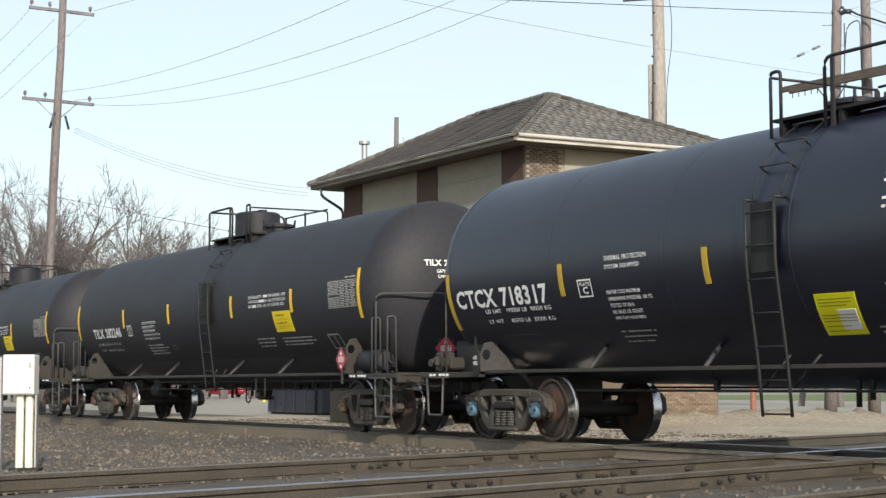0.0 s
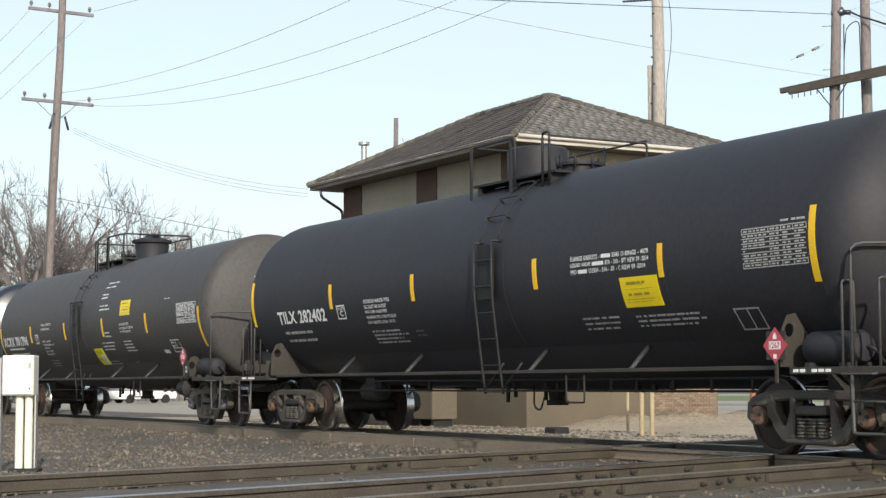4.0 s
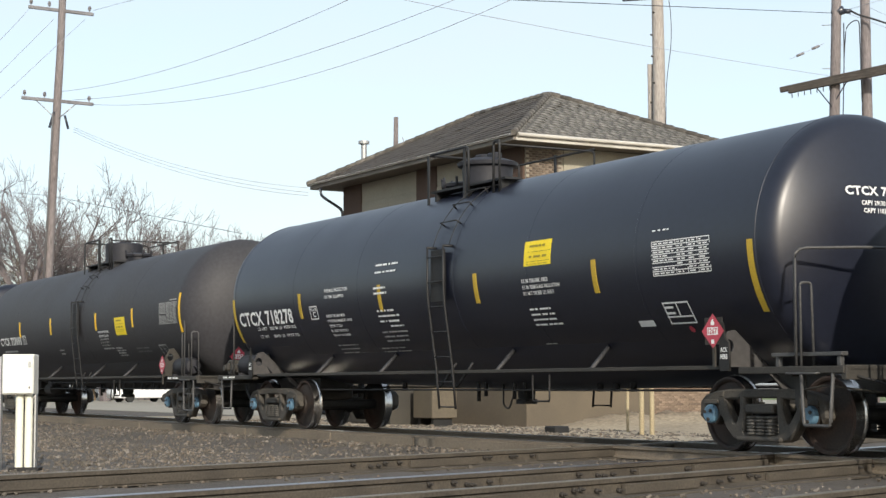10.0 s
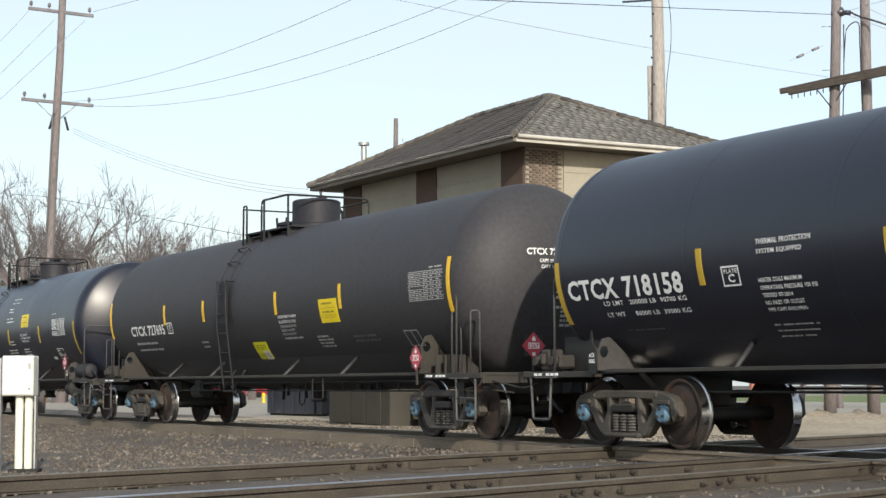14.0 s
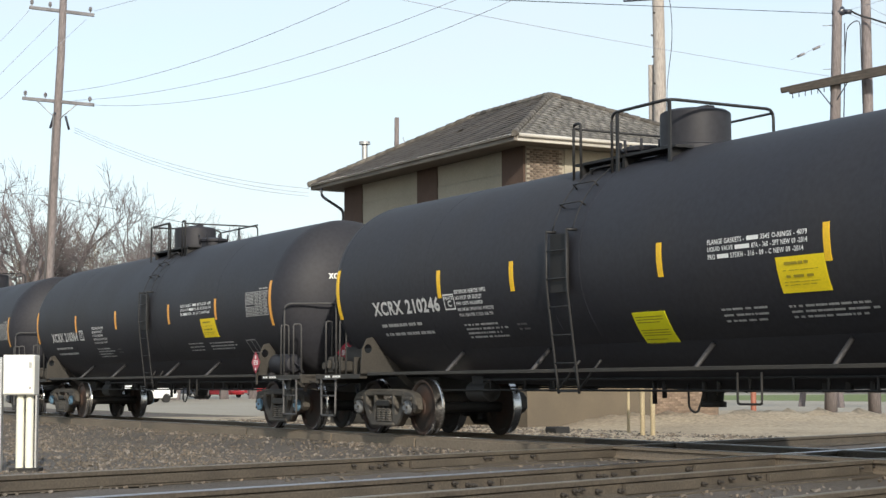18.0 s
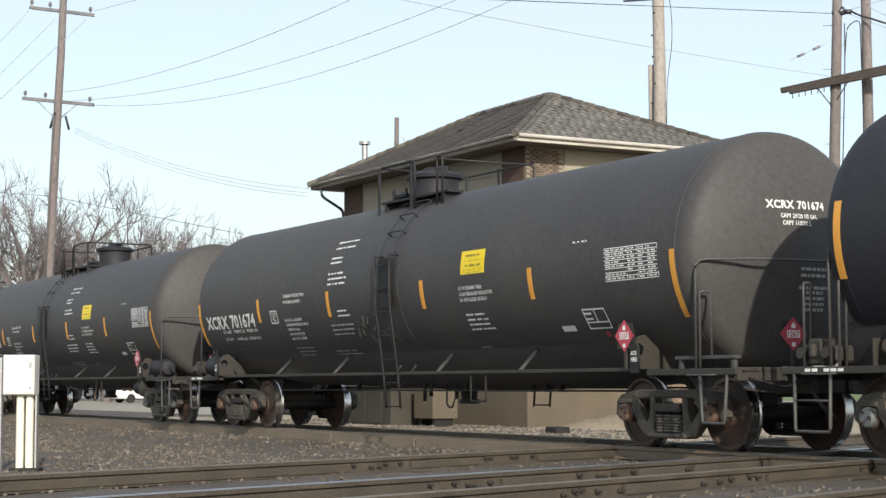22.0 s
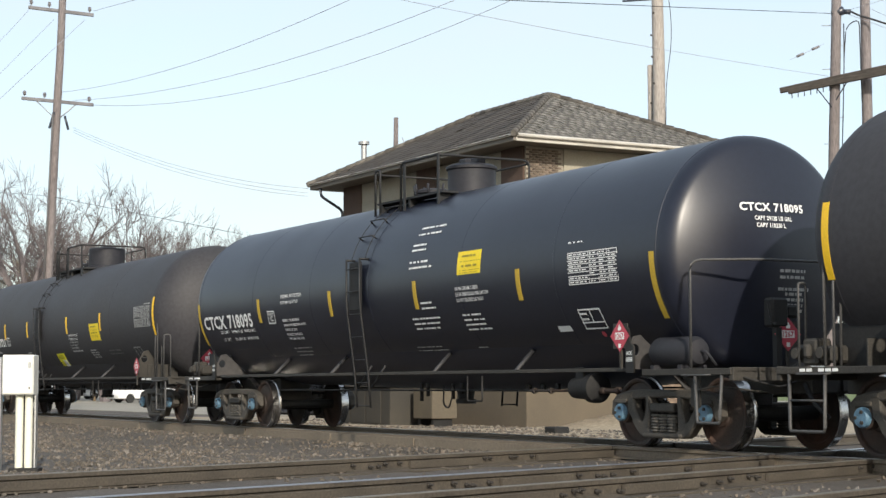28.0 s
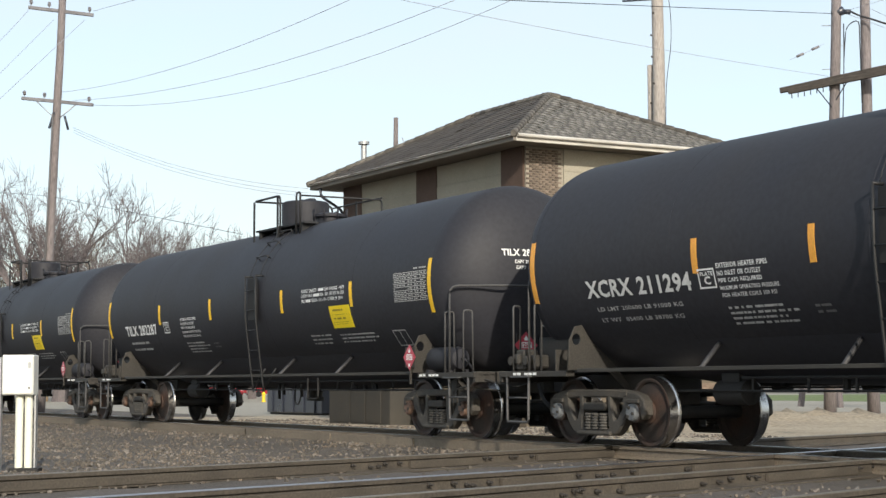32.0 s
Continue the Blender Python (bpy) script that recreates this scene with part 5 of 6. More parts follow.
def ladder_mesh(y, R, zc, mat, foot):
    """Two stringers, bent to the tank's side, that go on thin and close over its shoulder to the walkway."""
    bm, w, r = bmesh.new(), 0.25, R + 0.09
    for s in (-1, 1):
        line = [(s * w, y * 1.42, foot), (s * w, y * 1.47, 1.05), (s * w, y * r, zc - 0.30), (s * w, y * r, zc + 0.45)]
        tube(bm, bent(line, 0.2), 0.020, 5)
        tube(bm, [(s * w, y * (r + 0.01), zc + 0.44), (s * w * 1.05, y * (R - 0.12), zc + 0.44)], 0.022, 5)
        arc = [(s * w, y * (R + 0.055) * math.cos(radians(q)), zc + (R + 0.055) * math.sin(radians(q))) for q in range(16, 67, 5)]
        tube(bm, arc, 0.007, 5)
        for q in (31, 44, 57):
            c, h = y * math.cos(radians(q)), math.sin(radians(q))
            tube(bm, [(s * w, c * (R - 0.01), zc + (R - 0.01) * h), (s * w, c * r, zc + r * h)], 0.014, 4)
    for s in (-1, 1):
        tube(bm, [(s * w + 0.05, y * 1.43, 0.78), (s * w + 0.42, y * 1.36, 1.14)], 0.02, 5)
    return mesh_of("ladder", bm, mat, 40)


def rung_spots(y, R, zc, foot):
    """Where the rungs lie across the car and in height."""
    r, out, z = R + 0.09, [], foot + 0.03
    while z < zc + 0.45:
        yy = 1.42 + 0.05 * (z - 0.52) / 0.53 if z < 1.05 else (r if z > zc - 0.30 else 1.47 + (r - 1.47) * (z - 1.05) / (zc - 1.35))
        out.append((y * yy, z))
        z += 0.38
    return out + [(y * r * math.cos(radians(a)), zc + r * math.sin(radians(a))) for a in (31, 44, 57)]


def rung_mesh():
    bm = bmesh.new()
    tube(bm, [(-0.25, 0, 0), (0.25, 0, 0)], 0.012, 5)
    return mesh_of("rung", bm, RAILING, 40)


def ladder_plate_mesh(y, R, zc):
    bm = bmesh.new()
    box(bm, -0.22, 0.22, y * (R + 0.04) - 0.008, y * (R + 0.04) + 0.008, zc - 0.40, zc + 0.40, 0.004)
    return mesh_of("ladder_plate", bm, UNDER)


def walkway_mesh(side, m, R, zc):
    """A grating plank along one side of the fittings, on brackets bent to the tank."""
    bm, y = bmesh.new(), side * 0.66
    z = zc + math.sqrt(R * R - 0.62 ** 2)
    x0, x1 = sorted((-0.72 * m, 1.62 * m))
    box(bm, x0, x1, y - 0.15, y + 0.15, z + 0.05, z + 0.085)
    for x in (x0 + 0.15, (x0 + x1) / 2, x1 - 0.15):
        box(bm, x - 0.03, x + 0.03, y - 0.14, y + 0.14, z - 0.14, z + 0.05)
    return mesh_of("walkway", bm, RAILING)


def roof_rail_meshes(m, R, zc):
    """Railings round the fittings on top: near run and end, hoop at the ladder, far run and its posts."""
    wide, h, r = 0.87, zc + R + 0.54, 0.022
    g = zc + math.sqrt(R * R - wide * wide) - 0.03
    x0, gap, x1 = -0.66 * m, 0.28 * m, 1.58 * m
    runs = [
        ([(gap, -wide, g), (gap, -wide, h), (x1, -wide, h), (x1, wide, h), (x1, wide, g)], 0.12, r),
        ([(x0, -wide, g), (x0, -wide, h - 0.03), (x0 + 0.18 * m, -wide, h - 0.03), (x0 + 0.18 * m, -wide, g)], 0.06, r),
        ([(x0, -wide, h - 0.09), (x0, wide, h - 0.09), (x0, wide, g)], 0.06, r - 0.004),
        ([(x0, wide, h - 0.05), (x1 - 0.04 * m, wide, h - 0.05)], 0.1, r - 0.004),
    ]
    out = []
    for pts, turn, rr in runs:
        bm = bmesh.new()
        tube(bm, bent(pts, turn), rr)
        out.append(mesh_of("roof_railing", bm, RAILING, 40))
    for x, y in ((x1, -wide), (gap + 0.13 * m, -wide), ((x0 + x1) / 2, wide)):
        out.append(mesh_of("railing_post", boxes((x - 0.032, x + 0.032, y - 0.012, y + 0.012, g, h - 0.01), bevel=0.004), RAILING))
    return out


def housing_mesh(kind, top):
    """The round housing over the valves, with its bolted lid."""
    bm = bmesh.new()
    if kind == "flared":
        lathe(bm, [(top - 0.12, 0.44), (top + 0.02, 0.40), (top + 0.34, 0.42), (top + 0.36, 0.49), (top + 0.42, 0.50), (top + 0.44, 0.46), (top + 0.49, 0.30)], "z", 36)
    elif kind == "tapered":
        lathe(bm, [(top - 0.12, 0.44), (top + 0.02, 0.40), (top + 0.36, 0.40), (top + 0.38, 0.43), (top + 0.42, 0.43), (top + 0.46, 0.36)], "z", 36)
    else:
        lathe(bm, [(top - 0.12, 0.54), (top + 0.02, 0.53), (top + 0.04, 0.48), (top + 0.46, 0.48), (top + 0.49, 0.475), (top + 0.52, 0.43), (top + 0.54, 0.2)], "z", 36)
    box(bm, -0.26, -0.02, -0.10, 0.10, top + 0.46, top + 0.58, 0.02)
    box(bm, 0.10, 0.34, -0.08, 0.08, top + 0.46, top + 0.57, 0.02)
    box(bm, -0.58, -0.38, -0.06, 0.06, top + 0.22, top + 0.30, 0.02)
    return mesh_of("valve_housing", bm, BLACK_MATT, 35)


def manway_mesh(top):
    bm = bmesh.new()
    lathe(bm, [(top - 0.1, 0.27), (top + 0.10, 0.27), (top + 0.11, 0.33), (top + 0.16, 0.33), (top + 0.19, 0.22)], "z", 24)
    return mesh_of("manway", bm, BLACK_MATT, 35)


def eye_bolt_mesh():
    bm = bmesh.new()
    tube(bm, [(0, 0, 0.06), (0.02, 0, 0.26)], 0.022, 5)
    return mesh_of("eye_bolt", bm, BLACK_MATT, 40)


def belly_mesh(R, zc, mat):
    """The heater coils' cover along the bottom of the tank, in a shallow arc."""
    bm, rows = bmesh.new(), []
    along = (-6.6, -5.7, -4.6, -3.0, -1.0, 0.6, 2.4, 4.2, 5.6, 6.5)
    for x in along:
        lift = 0.0 if abs(x) > 6.45 else 0.10 + 0.12 * max(0.0, 1 - abs(x - 1.2) / 6.0)
        rows.append([bm.verts.new((x, (R + lift * (1 - (a / 44) ** 2)) * math.sin(radians(a)), zc - (R + lift * (1 - (a / 44) ** 2)) * math.cos(radians(a)))) for a in range(-44, 45, 4)])
    for a, b in zip(rows, rows[1:]):
        for i in range(len(a) - 1):
            bm.faces.new((a[i], a[i + 1], b[i + 1], b[i]))
    for k in (0, -1):
        edge = [bm.verts.new((x, rows[0][k].co.y * 0.985, rows[0][k].co.z + 0.02)) for x in along]
        for i in range(len(along) - 1):
            bm.faces.new((rows[i][k], rows[i + 1][k], edge[i + 1], edge[i]))
    bmesh.ops.recalc_face_normals(bm, faces=bm.faces)
    return mesh_of("heater_cover", bm, mat, 40)


def outlet_mesh(zb):
    bm = bmesh.new()
    lathe(bm, [(zb + 0.14, 0.42), (zb - 0.02, 0.30), (zb - 0.10, 0.16), (zb - 0.34, 0.13), (zb - 0.35, 0.17), (zb - 0.42, 0.17)], "z", 16)
    box(bm, -0.55, 0.55, -0.32, -0.26, zb - 0.06, zb + 0.10, 0.01)
    box(bm, -0.9, -0.5, -0.2, 0.3, zb - 0.14, zb + 0.12, 0.02)
    for x, z in ((-0.62, 0.38), (-0.4, 0.30), (0.45, 0.34), (0.75, 0.26)):
        tube(bm, [(x, -0.5, zb + 0.05), (x, -0.5, zb - z)], 0.035, 6)
    tube(bm, bent([(0.05, -0.45, zb - 0.1), (0.12, -0.5, zb - 0.44), (0.3, -0.5, zb - 0.5), (0.38, -0.45, zb - 0.2)], 0.08), 0.016)
    return mesh_of("bottom_outlet", bm, UNDER, 40)


def rigging_mesh(zb, hooped, cylinder):
    """Brake rods and heater pipes slung below the tank."""
    bm = bmesh.new()
    tube(bm, [(-6.2, -0.62, zb - 0.20), (6.2, -0.62, zb - 0.20)], 0.017)
    tube(bm, [(-6.2, 0.5, zb - 0.16), (6.2, 0.5, zb - 0.16)], 0.017)
    if hooped:
        tube(bm, [(-4.6, -0.62, zb - 0.04), (6.0, -0.62, zb - 0.04)], 0.02)
        for x in (-4.4, -3.4, -2.6, 1.8, 2.6, 3.2, 4.0, 4.8, 5.6):
            tube(bm, [(x, -0.62, zb - 0.02), (x, -0.62, zb - 0.22)], 0.022, 5)
    for x in (2.9, 3.3, -3.0, 3.7):
        tube(bm, [(x, -0.4, zb + 0.1), (x, -0.4, zb - 0.22)], 0.05, 6)
    if cylinder:
        lathe(bm, [(4.60, 0.06), (4.63, 0.15), (5.00, 0.17), (5.04, 0.21), (5.18, 0.21), (5.22, 0.08)], "x", 24, (0, -0.7, zb - 0.16))
        box(bm, 4.75, 4.95, -0.8, -0.6, zb - 0.05, zb + 0.16, 0.01)
    if hooped:
        lathe(bm, [(-5.25, 0.05), (-5.2, 0.16), (-4.65, 0.16), (-4.6, 0.05)], "x", 20, (0, -0.45, zb - 0.22))
        box(bm, -5.1, -4.75, -0.55, -0.35, zb - 0.12, zb + 0.12, 0.01)
        tube(bm, [(-6.2, 0.9, zb - 0.10), (6.2, 0.9, zb - 0.10)], 0.05)
        for x in (-5.6, -3.9, -1.2, 0.9, 4.4):
            box(bm, x - 0.09, x + 0.09, 0.75, 1.0, zb - 0.2, zb + 0.05, 0.015)
    else:
        tube(bm, [(-6.2, 0.9, zb - 0.06), (6.2, 0.9, zb - 0.06)], 0.06)
    tube(bm, bent([(1.9, -0.9, zb + 0.02), (1.9, -0.9, zb - 0.36), (2.35, -0.9, zb - 0.36), (2.35, -0.9, zb + 0.02)], 0.04), 0.016)
    return mesh_of("brake_rigging", bm, UNDER, 40)


def slack_rod_mesh(zb):
    """The rusty rod between the brake cylinder and the bogie, with its slack adjuster and collars."""
    bm = bmesh.new()
    lathe(bm, [(3.4, 0.02), (4.6, 0.02), (4.61, 0.02), (5.25, 0.02), (5.26, 0.05), (5.34, 0.05), (5.35, 0.035), (5.62, 0.035), (5.63, 0.055), (5.70, 0.055), (5.71, 0.03), (6.3, 0.03)], "x", 10, (0, -0.7, zb - 0.20))
    for x in (3.5, 3.95):
        lathe(bm, [(x, 0.045), (x + 0.06, 0.045)], "x", 8, (0, -0.7, zb - 0.20))
    return mesh_of("slack_rod", bm, RUST, 40)


def placard_mesh(R=0.19):
    """A red diamond with a white panel for its number."""
    bm = bmesh.new()

    def flat(pts, y, mat):
        bm.faces.new([bm.verts.new((x, y, z)) for x, z in pts]).material_index = mat
    d = 0.205
    flat([(0, -d), (d, 0), (0, d), (-d, 0)], -0.004, 0)
    flat([(0, -d), (-d, 0), (0, d), (d, 0)], 0.002, 0)
    flat([(-0.10, -0.045), (0.10, -0.045), (0.10, 0.045), (-0.10, 0.045)], -0.006, 1)
    flat([(-0.03, 0.07), (0.03, 0.07), (0.035, 0.10), (0.0, 0.15), (-0.035, 0.10)], -0.006, 1)
    flat([(-0.028, -0.15), (0.028, -0.15), (0.028, -0.10), (-0.028, -0.10)], -0.006, 1)
    co, faces = lettering("1267", 0.07, 0.17, 0.03)
    vs = [bm.verts.new((u - 0.085, -0.008, v - 0.035)) for u, v in co]
    for f in faces:
        bm.faces.new([vs[i] for i in f]).material_index = 2
    return mesh_of("placard", bm, [PLACARD_RED, WHITE, PLACARD_RED])


def placard_holder_mesh():
    bm = boxes((-0.16, 0.16, 0.006, 0.018, -0.16, 0.16), (-0.02, 0.02, 0.004, 0.03, -0.42, -0.1))
    return mesh_of("placard_holder", bm, DECK)


GLOSS = dict(mat=BLACK_GLOSS, R=1.54, zc=2.475, strips=(-8.0, -4.92, -1.78, 1.33, 4.41, 7.58), inner=(-1.0, -17.5), outer=(0, -32.5), colour=MUSTARD)
KINDS = {
    "jacketed": GLOSS,
    "dusty": dict(GLOSS, mat=BLACK_DUSTY, colour=ORANGE, strips=(-8.0, -4.92, -1.78, 1.33, 4.45, 7.74)),
    "plain": dict(mat=BLACK_MATT, R=1.52, zc=2.46, strips=(-8.0, -4.55, -1.55, 2.05, 4.95, 7.72), inner=(4.2, -11.8), outer=(12.3, -19.8), colour=ORANGE),
}
KINDS["plain_left"] = dict(KINDS["plain"], strips=(-8.0, -4.45, -2.32, 1.18, 4.2, 7.7))


def seams_of(lad, jacket, tail, lead):
    """Where the seams run round the tank, with their height and half width."""
    if jacket:
        return [(tail + 0.03, 0.005, 0.022), (-5.2, 0.002, 0.02), (-2.6, 0.002, 0.02), (lad + 0.36, 0.004, 0.02), (2.75, 0.002, 0.02), (5.35, 0.002, 0.02), (lead - 0.03, 0.005, 0.022)]
    return [(tail + 0.02, 0.002, 0.012), (-4.9, 0.002, 0.012), (lad - 0.42, 0.003, 0.012), (lad + 0.40, 0.003, 0.012), (5.0, 0.002, 0.012), (lead - 0.02, 0.002, 0.012)]


HEAD_LINES = ((2.22, -0.04, 0.39), (2.14, -0.04, 0.39), (1.99, -0.06, 0.46), (1.93, 0.06, 0.38), (1.86, 0.06, 0.38), (1.79, 0.06, 0.38), (1.72, 0.06, 0.38))


def tank_car(row):
    kind, mark, load, opts = row["kind"], row["mark"], row.get("load"), row
    k = dict(KINDS[kind])
    if "colour" in row:
        k["colour"] = row["colour"]
    if row.get("owner") == "late" or row.get("worn"):
        k["mat"] = BLACK_WORN
    if mark.startswith("CB"):
        k["mat"] = BLACK_BLUE
    R, zc, top = k["R"], k["zc"], k["zc"] + k["R"]
    jacket = kind in ("jacketed", "dusty")
    lad, m = row["ladder"], row["side"]
    foot = 0.45 if jacket else 0.70
    ends = row.get("strips", k["strips"])
    dish = (3.3, 0.29) if jacket else None
    tail, lead = ends[0] + 0.02, max(7.68, min(ends[5] + 0.07, 8.05))
    car = thing("tank_car", pose(-200, TRACK_Y, 0), row["label"], "rail tank car", "cars of the tank train")
    part("tank", kept(("tank", kind, lad, tail, lead, k["mat"].name), lambda: tank_mesh(R, zc, tail, lead, k["mat"], seams_of(lad, jacket, tail, lead), dish)), car)
    for i, x in enumerate(row.get("strips", k["strips"])):
        a0, a1 = k["outer"] if i in (0, 5) else k["inner"]
        me = kept(("strip", jacket, i in (0, 5), k["colour"].name), lambda: curved_sheet(R, zc, -0.052, 0.052, a0, a1, k["colour"]))
        part("reflective_strip", me, car, at=pose(x, 0, 0))
    for s in (-1, 1):
        bogie(car, s * BOGIE_X, row["caps"])
        for y in (-1, 1):
            part("saddle_plate", kept(("saddle", kind == "jacketed", jacket, y), lambda: saddle_mesh(1.45 if jacket else 1.62, -y, BLACK_DUSTY if kind == "jacketed" else DECK)), car, at=pose(s * BOGIE_X - (0.2 if jacket and s > 0 else 0.02), 0, 0))
        part("end_platform", kept(("deck", s), lambda: deck_mesh(s)), car)
        part("hanger_plate", kept(("hanger", s), lambda: bracket_mesh(s)), car)
        part("end_handrail", kept(("end_rail", s), lambda: end_rail_mesh(s)), car)
        part("coupler", kept(("coupler", s), lambda: coupler_mesh(s)), car)
        for y in (-1, 1):
            part("step", kept(("step", s, y, jacket), lambda: stirrup_mesh(s, y, jacket)), car)
            for gx in () if jacket else (8.08, 8.64):
                part("grab_iron", kept(("grab", s, y, gx), lambda: grab_mesh(s, y, gx)), car)
    part("brake_valve", kept("valve", valve_mesh), car)
    for y in (-1.12, 1.12):
        part("skirt_plate", kept("skirt", lambda: mesh_of("skirt_plate", boxes((-8.44, -7.24, -0.012, 0.012, 0.98, 1.49)), UNDER)), car, at=pose(0, y, 0))
    if jacket:
        for gx in (-7.30, 6.97):
            pad = part("jacking_pad", kept("jacking_pad", jacking_pad_mesh), car, at=pose(gx, 0, 0))
            part("pad_lettering", kept("pad_lettering", pad_lettering_mesh), pad, "white stencilled lettering")
        part("sill_marking", kept("sill_marking", lambda: mesh_of("sill_marking", boxes(*[(u, u + 0.085, -1.4765, -1.472, 0.955, 0.99) for u in (0, 0.11, 0.30, 0.41, 0.52)]), WHITE)), car, "small white marks on the sill's edge", pose(-8.7, 0, 0))
        if m < 0:
            part("air_reservoir", kept("reservoir", reservoir_mesh), car, at=pose(-15.6, 0, 0))
            part("grab_iron", kept(("grab", 1, -1, 8.30), lambda: grab_mesh(1, -1, 8.30)), car)
            part("toe_board", kept("toe_board", lambda: mesh_of("toe_board", boxes((7.75, 8.9, -1.40, -1.30, 1.12, 1.165), (7.8, 7.86, -1.38, -1.32, 1.01, 1.12), (8.8, 8.86, -1.38, -1.32, 1.01, 1.12), bevel=0.006), GREY_RAIL)), car, "pale edge board of the platform")
        else:
            part("air_reservoir", kept("reservoir", reservoir_mesh), car, at=pose(-0.18, 0, 0))
    else:
        if m < 0:
            part("air_reservoir", kept("reservoir", reservoir_mesh), car, at=pose(-0.1, 0, 0))
        for gx in (-7.62,) if m < 0 else (7.50, 7.78, -7.62):
            part("gusset_plate", kept("gusset", gusset_mesh), car, at=pose(gx, 0, 0))
        for gx in (7.32, -8.6):
            part("sill_marking", kept("sill_marking", lambda: mesh_of("sill_marking", boxes(*[(u, u + 0.085, -1.4765, -1.472, 0.955, 0.99) for u in (0, 0.11, 0.30, 0.41, 0.52)]), WHITE)), car, "small white marks on the sill's edge", pose(gx, 0, 0))
    if jacket and m > 0:
        part("brake_housing", kept("brake_housing", brake_housing_mesh), car)
        part("brake_post", kept("brake_post", brake_post_mesh), car)
    for y in (-1, 1):
        part("side_rail", kept(("sill", y), lambda: sill_rod_mesh(y)), car)
        for x in (-4.4, -1.95, 1.75, 4.17):
            part("brace", kept(("brace", y, R), lambda: brace_mesh(y, R, zc)), car, at=pose(x, 0, 0))
        steps = part("ladder", kept(("ladder", y, R), lambda: ladder_mesh(y, R, zc, RAILING, foot)), car, at=pose(lad, 0, 0))
        for yy, z in rung_spots(y, R, zc, foot):
            part("rung", kept("rung", rung_mesh), steps, at=pose(0, yy, z))
        part("ladder_plate", kept(("ladder_plate", y, R), lambda: ladder_plate_mesh(y, R, zc)), car, at=pose(lad, 0, 0))
    for y in (-1, 1):
        part("walkway", kept(("walkway", R, m, y), lambda: walkway_mesh(y, m, R, zc)), car, at=pose(lad, 0, 0))
    for me in kept(("roof_rail", R, m), lambda: roof_rail_meshes(m, R, zc)):
        part("roof_railing" if me.name.startswith("roof") else "railing_post", me, car, at=pose(lad, 0, 0))
    part("valve_housing", kept(("housing", row["housing"], R), lambda: housing_mesh(row["housing"], top)), car, at=pose(lad + m * (1.16 if jacket else 1.0), 0, 0))
    lid = part("manway", kept(("manway", R), lambda: manway_mesh(top)), car, at=pose(lad + m * (-0.15 if jacket and m > 0 else 2.0 if jacket else -0.15), 0, 0))
    for q in range(8):
        part("eye_bolt", kept("eye_bolt", eye_bolt_mesh), lid, at=pose(0, 0, top, 0, 0, 45 * q) @ pose(0.33, 0, 0))
    part("heater_cover", kept(("belly", R, k["mat"].name), lambda: belly_mesh(R, zc, k["mat"])), car)
    part("bottom_outlet", kept(("outlet", R), lambda: outlet_mesh(zc - R)), car, at=pose(0.3, 0, 0))
    if jacket and m > 0:
        part("slack_rod", kept(("slack", R), lambda: slack_rod_mesh(zc - R)), car, "rusty brake rod with collars")
    part("brake_rigging", kept(("rigging", R, jacket, m), lambda: rigging_mesh(zc - R, not jacket, jacket and m > 0)), car)
    for at, lab in ((pose(6.86 if jacket else 7.08, -1.52, 1.44 if jacket else 1.26), ""), (pose(8.86, -0.47, 1.42, 0, 0, 90), ""), (pose(-8.86, 0.47, 1.42, 0, 0, -90), "")):
        p = part("placard", kept("placard", placard_mesh), car, "red diamond hazard placard numbered 1267", at)
        part("placard_holder", kept("placard_holder", placard_holder_mesh), p)

    # markings on the side, in metres along the car and up round the tank from its middle
    d = R * math.pi / 180

    def mark_on(name, key, pieces, mat, label=""):
        part(name, kept(("mark", key, R, mat.name), lambda: wrapped(R, zc, pieces(), mat)), car, label)

    x0, x1 = (-7.80, -5.30) if jacket else {"XCRX": (-6.75, -4.50), "TILX": (-6.88, -4.82)}.get(mark[:4], (-6.72, -4.53))
    x0, x1 = row.get("name", (x0, x1))
    hgt = 0.28 if jacket else 0.24
    if mark:
        mark_on("reporting_mark", mark, lambda: [text_at(mark, x0, -15.0 * d - hgt / 2, x1 - x0, hgt, 0.028)], DULL_WHITE if mark.startswith("XCRX 21") else WHITE)
    if load:
        rows = load
        mark_on("weight_marking", (mark, "load"), lambda: text_rows(rows, x0 + (0.75 if jacket else 0.14), -21.3 * d if jacket else -24.2 * d, x1 - x0 - (0.75 if jacket else 0.42), 0.065 if jacket else 0.06, 0.16, 0.02), WHITE if jacket else DIM_WHITE)
    else:
        mark_on("weight_marking", (kind, "load", x0), lambda: bar_rows(2, x0 + (0.45 if jacket else 0.14), -21.3 * d if jacket else -24.4 * d, x1 - x0 - 0.5, 0.085, 0.16, 3), WHITE if jacket else DIM_WHITE)
    px = row.get("plate_x", -4.53 if jacket else -4.35)
    mark_on("plate_marking", (px, "plate"), lambda: framed(px, -9.9 * d, 0.32, 0.245, 0.0) + [text_at("C", px + 0.11, -17.3 * d, 0.12, 0.10, 0.04), text_at("PLATE", px + 0.05, -13.2 * d, 0.24, 0.05, 0.02)], WHITE)
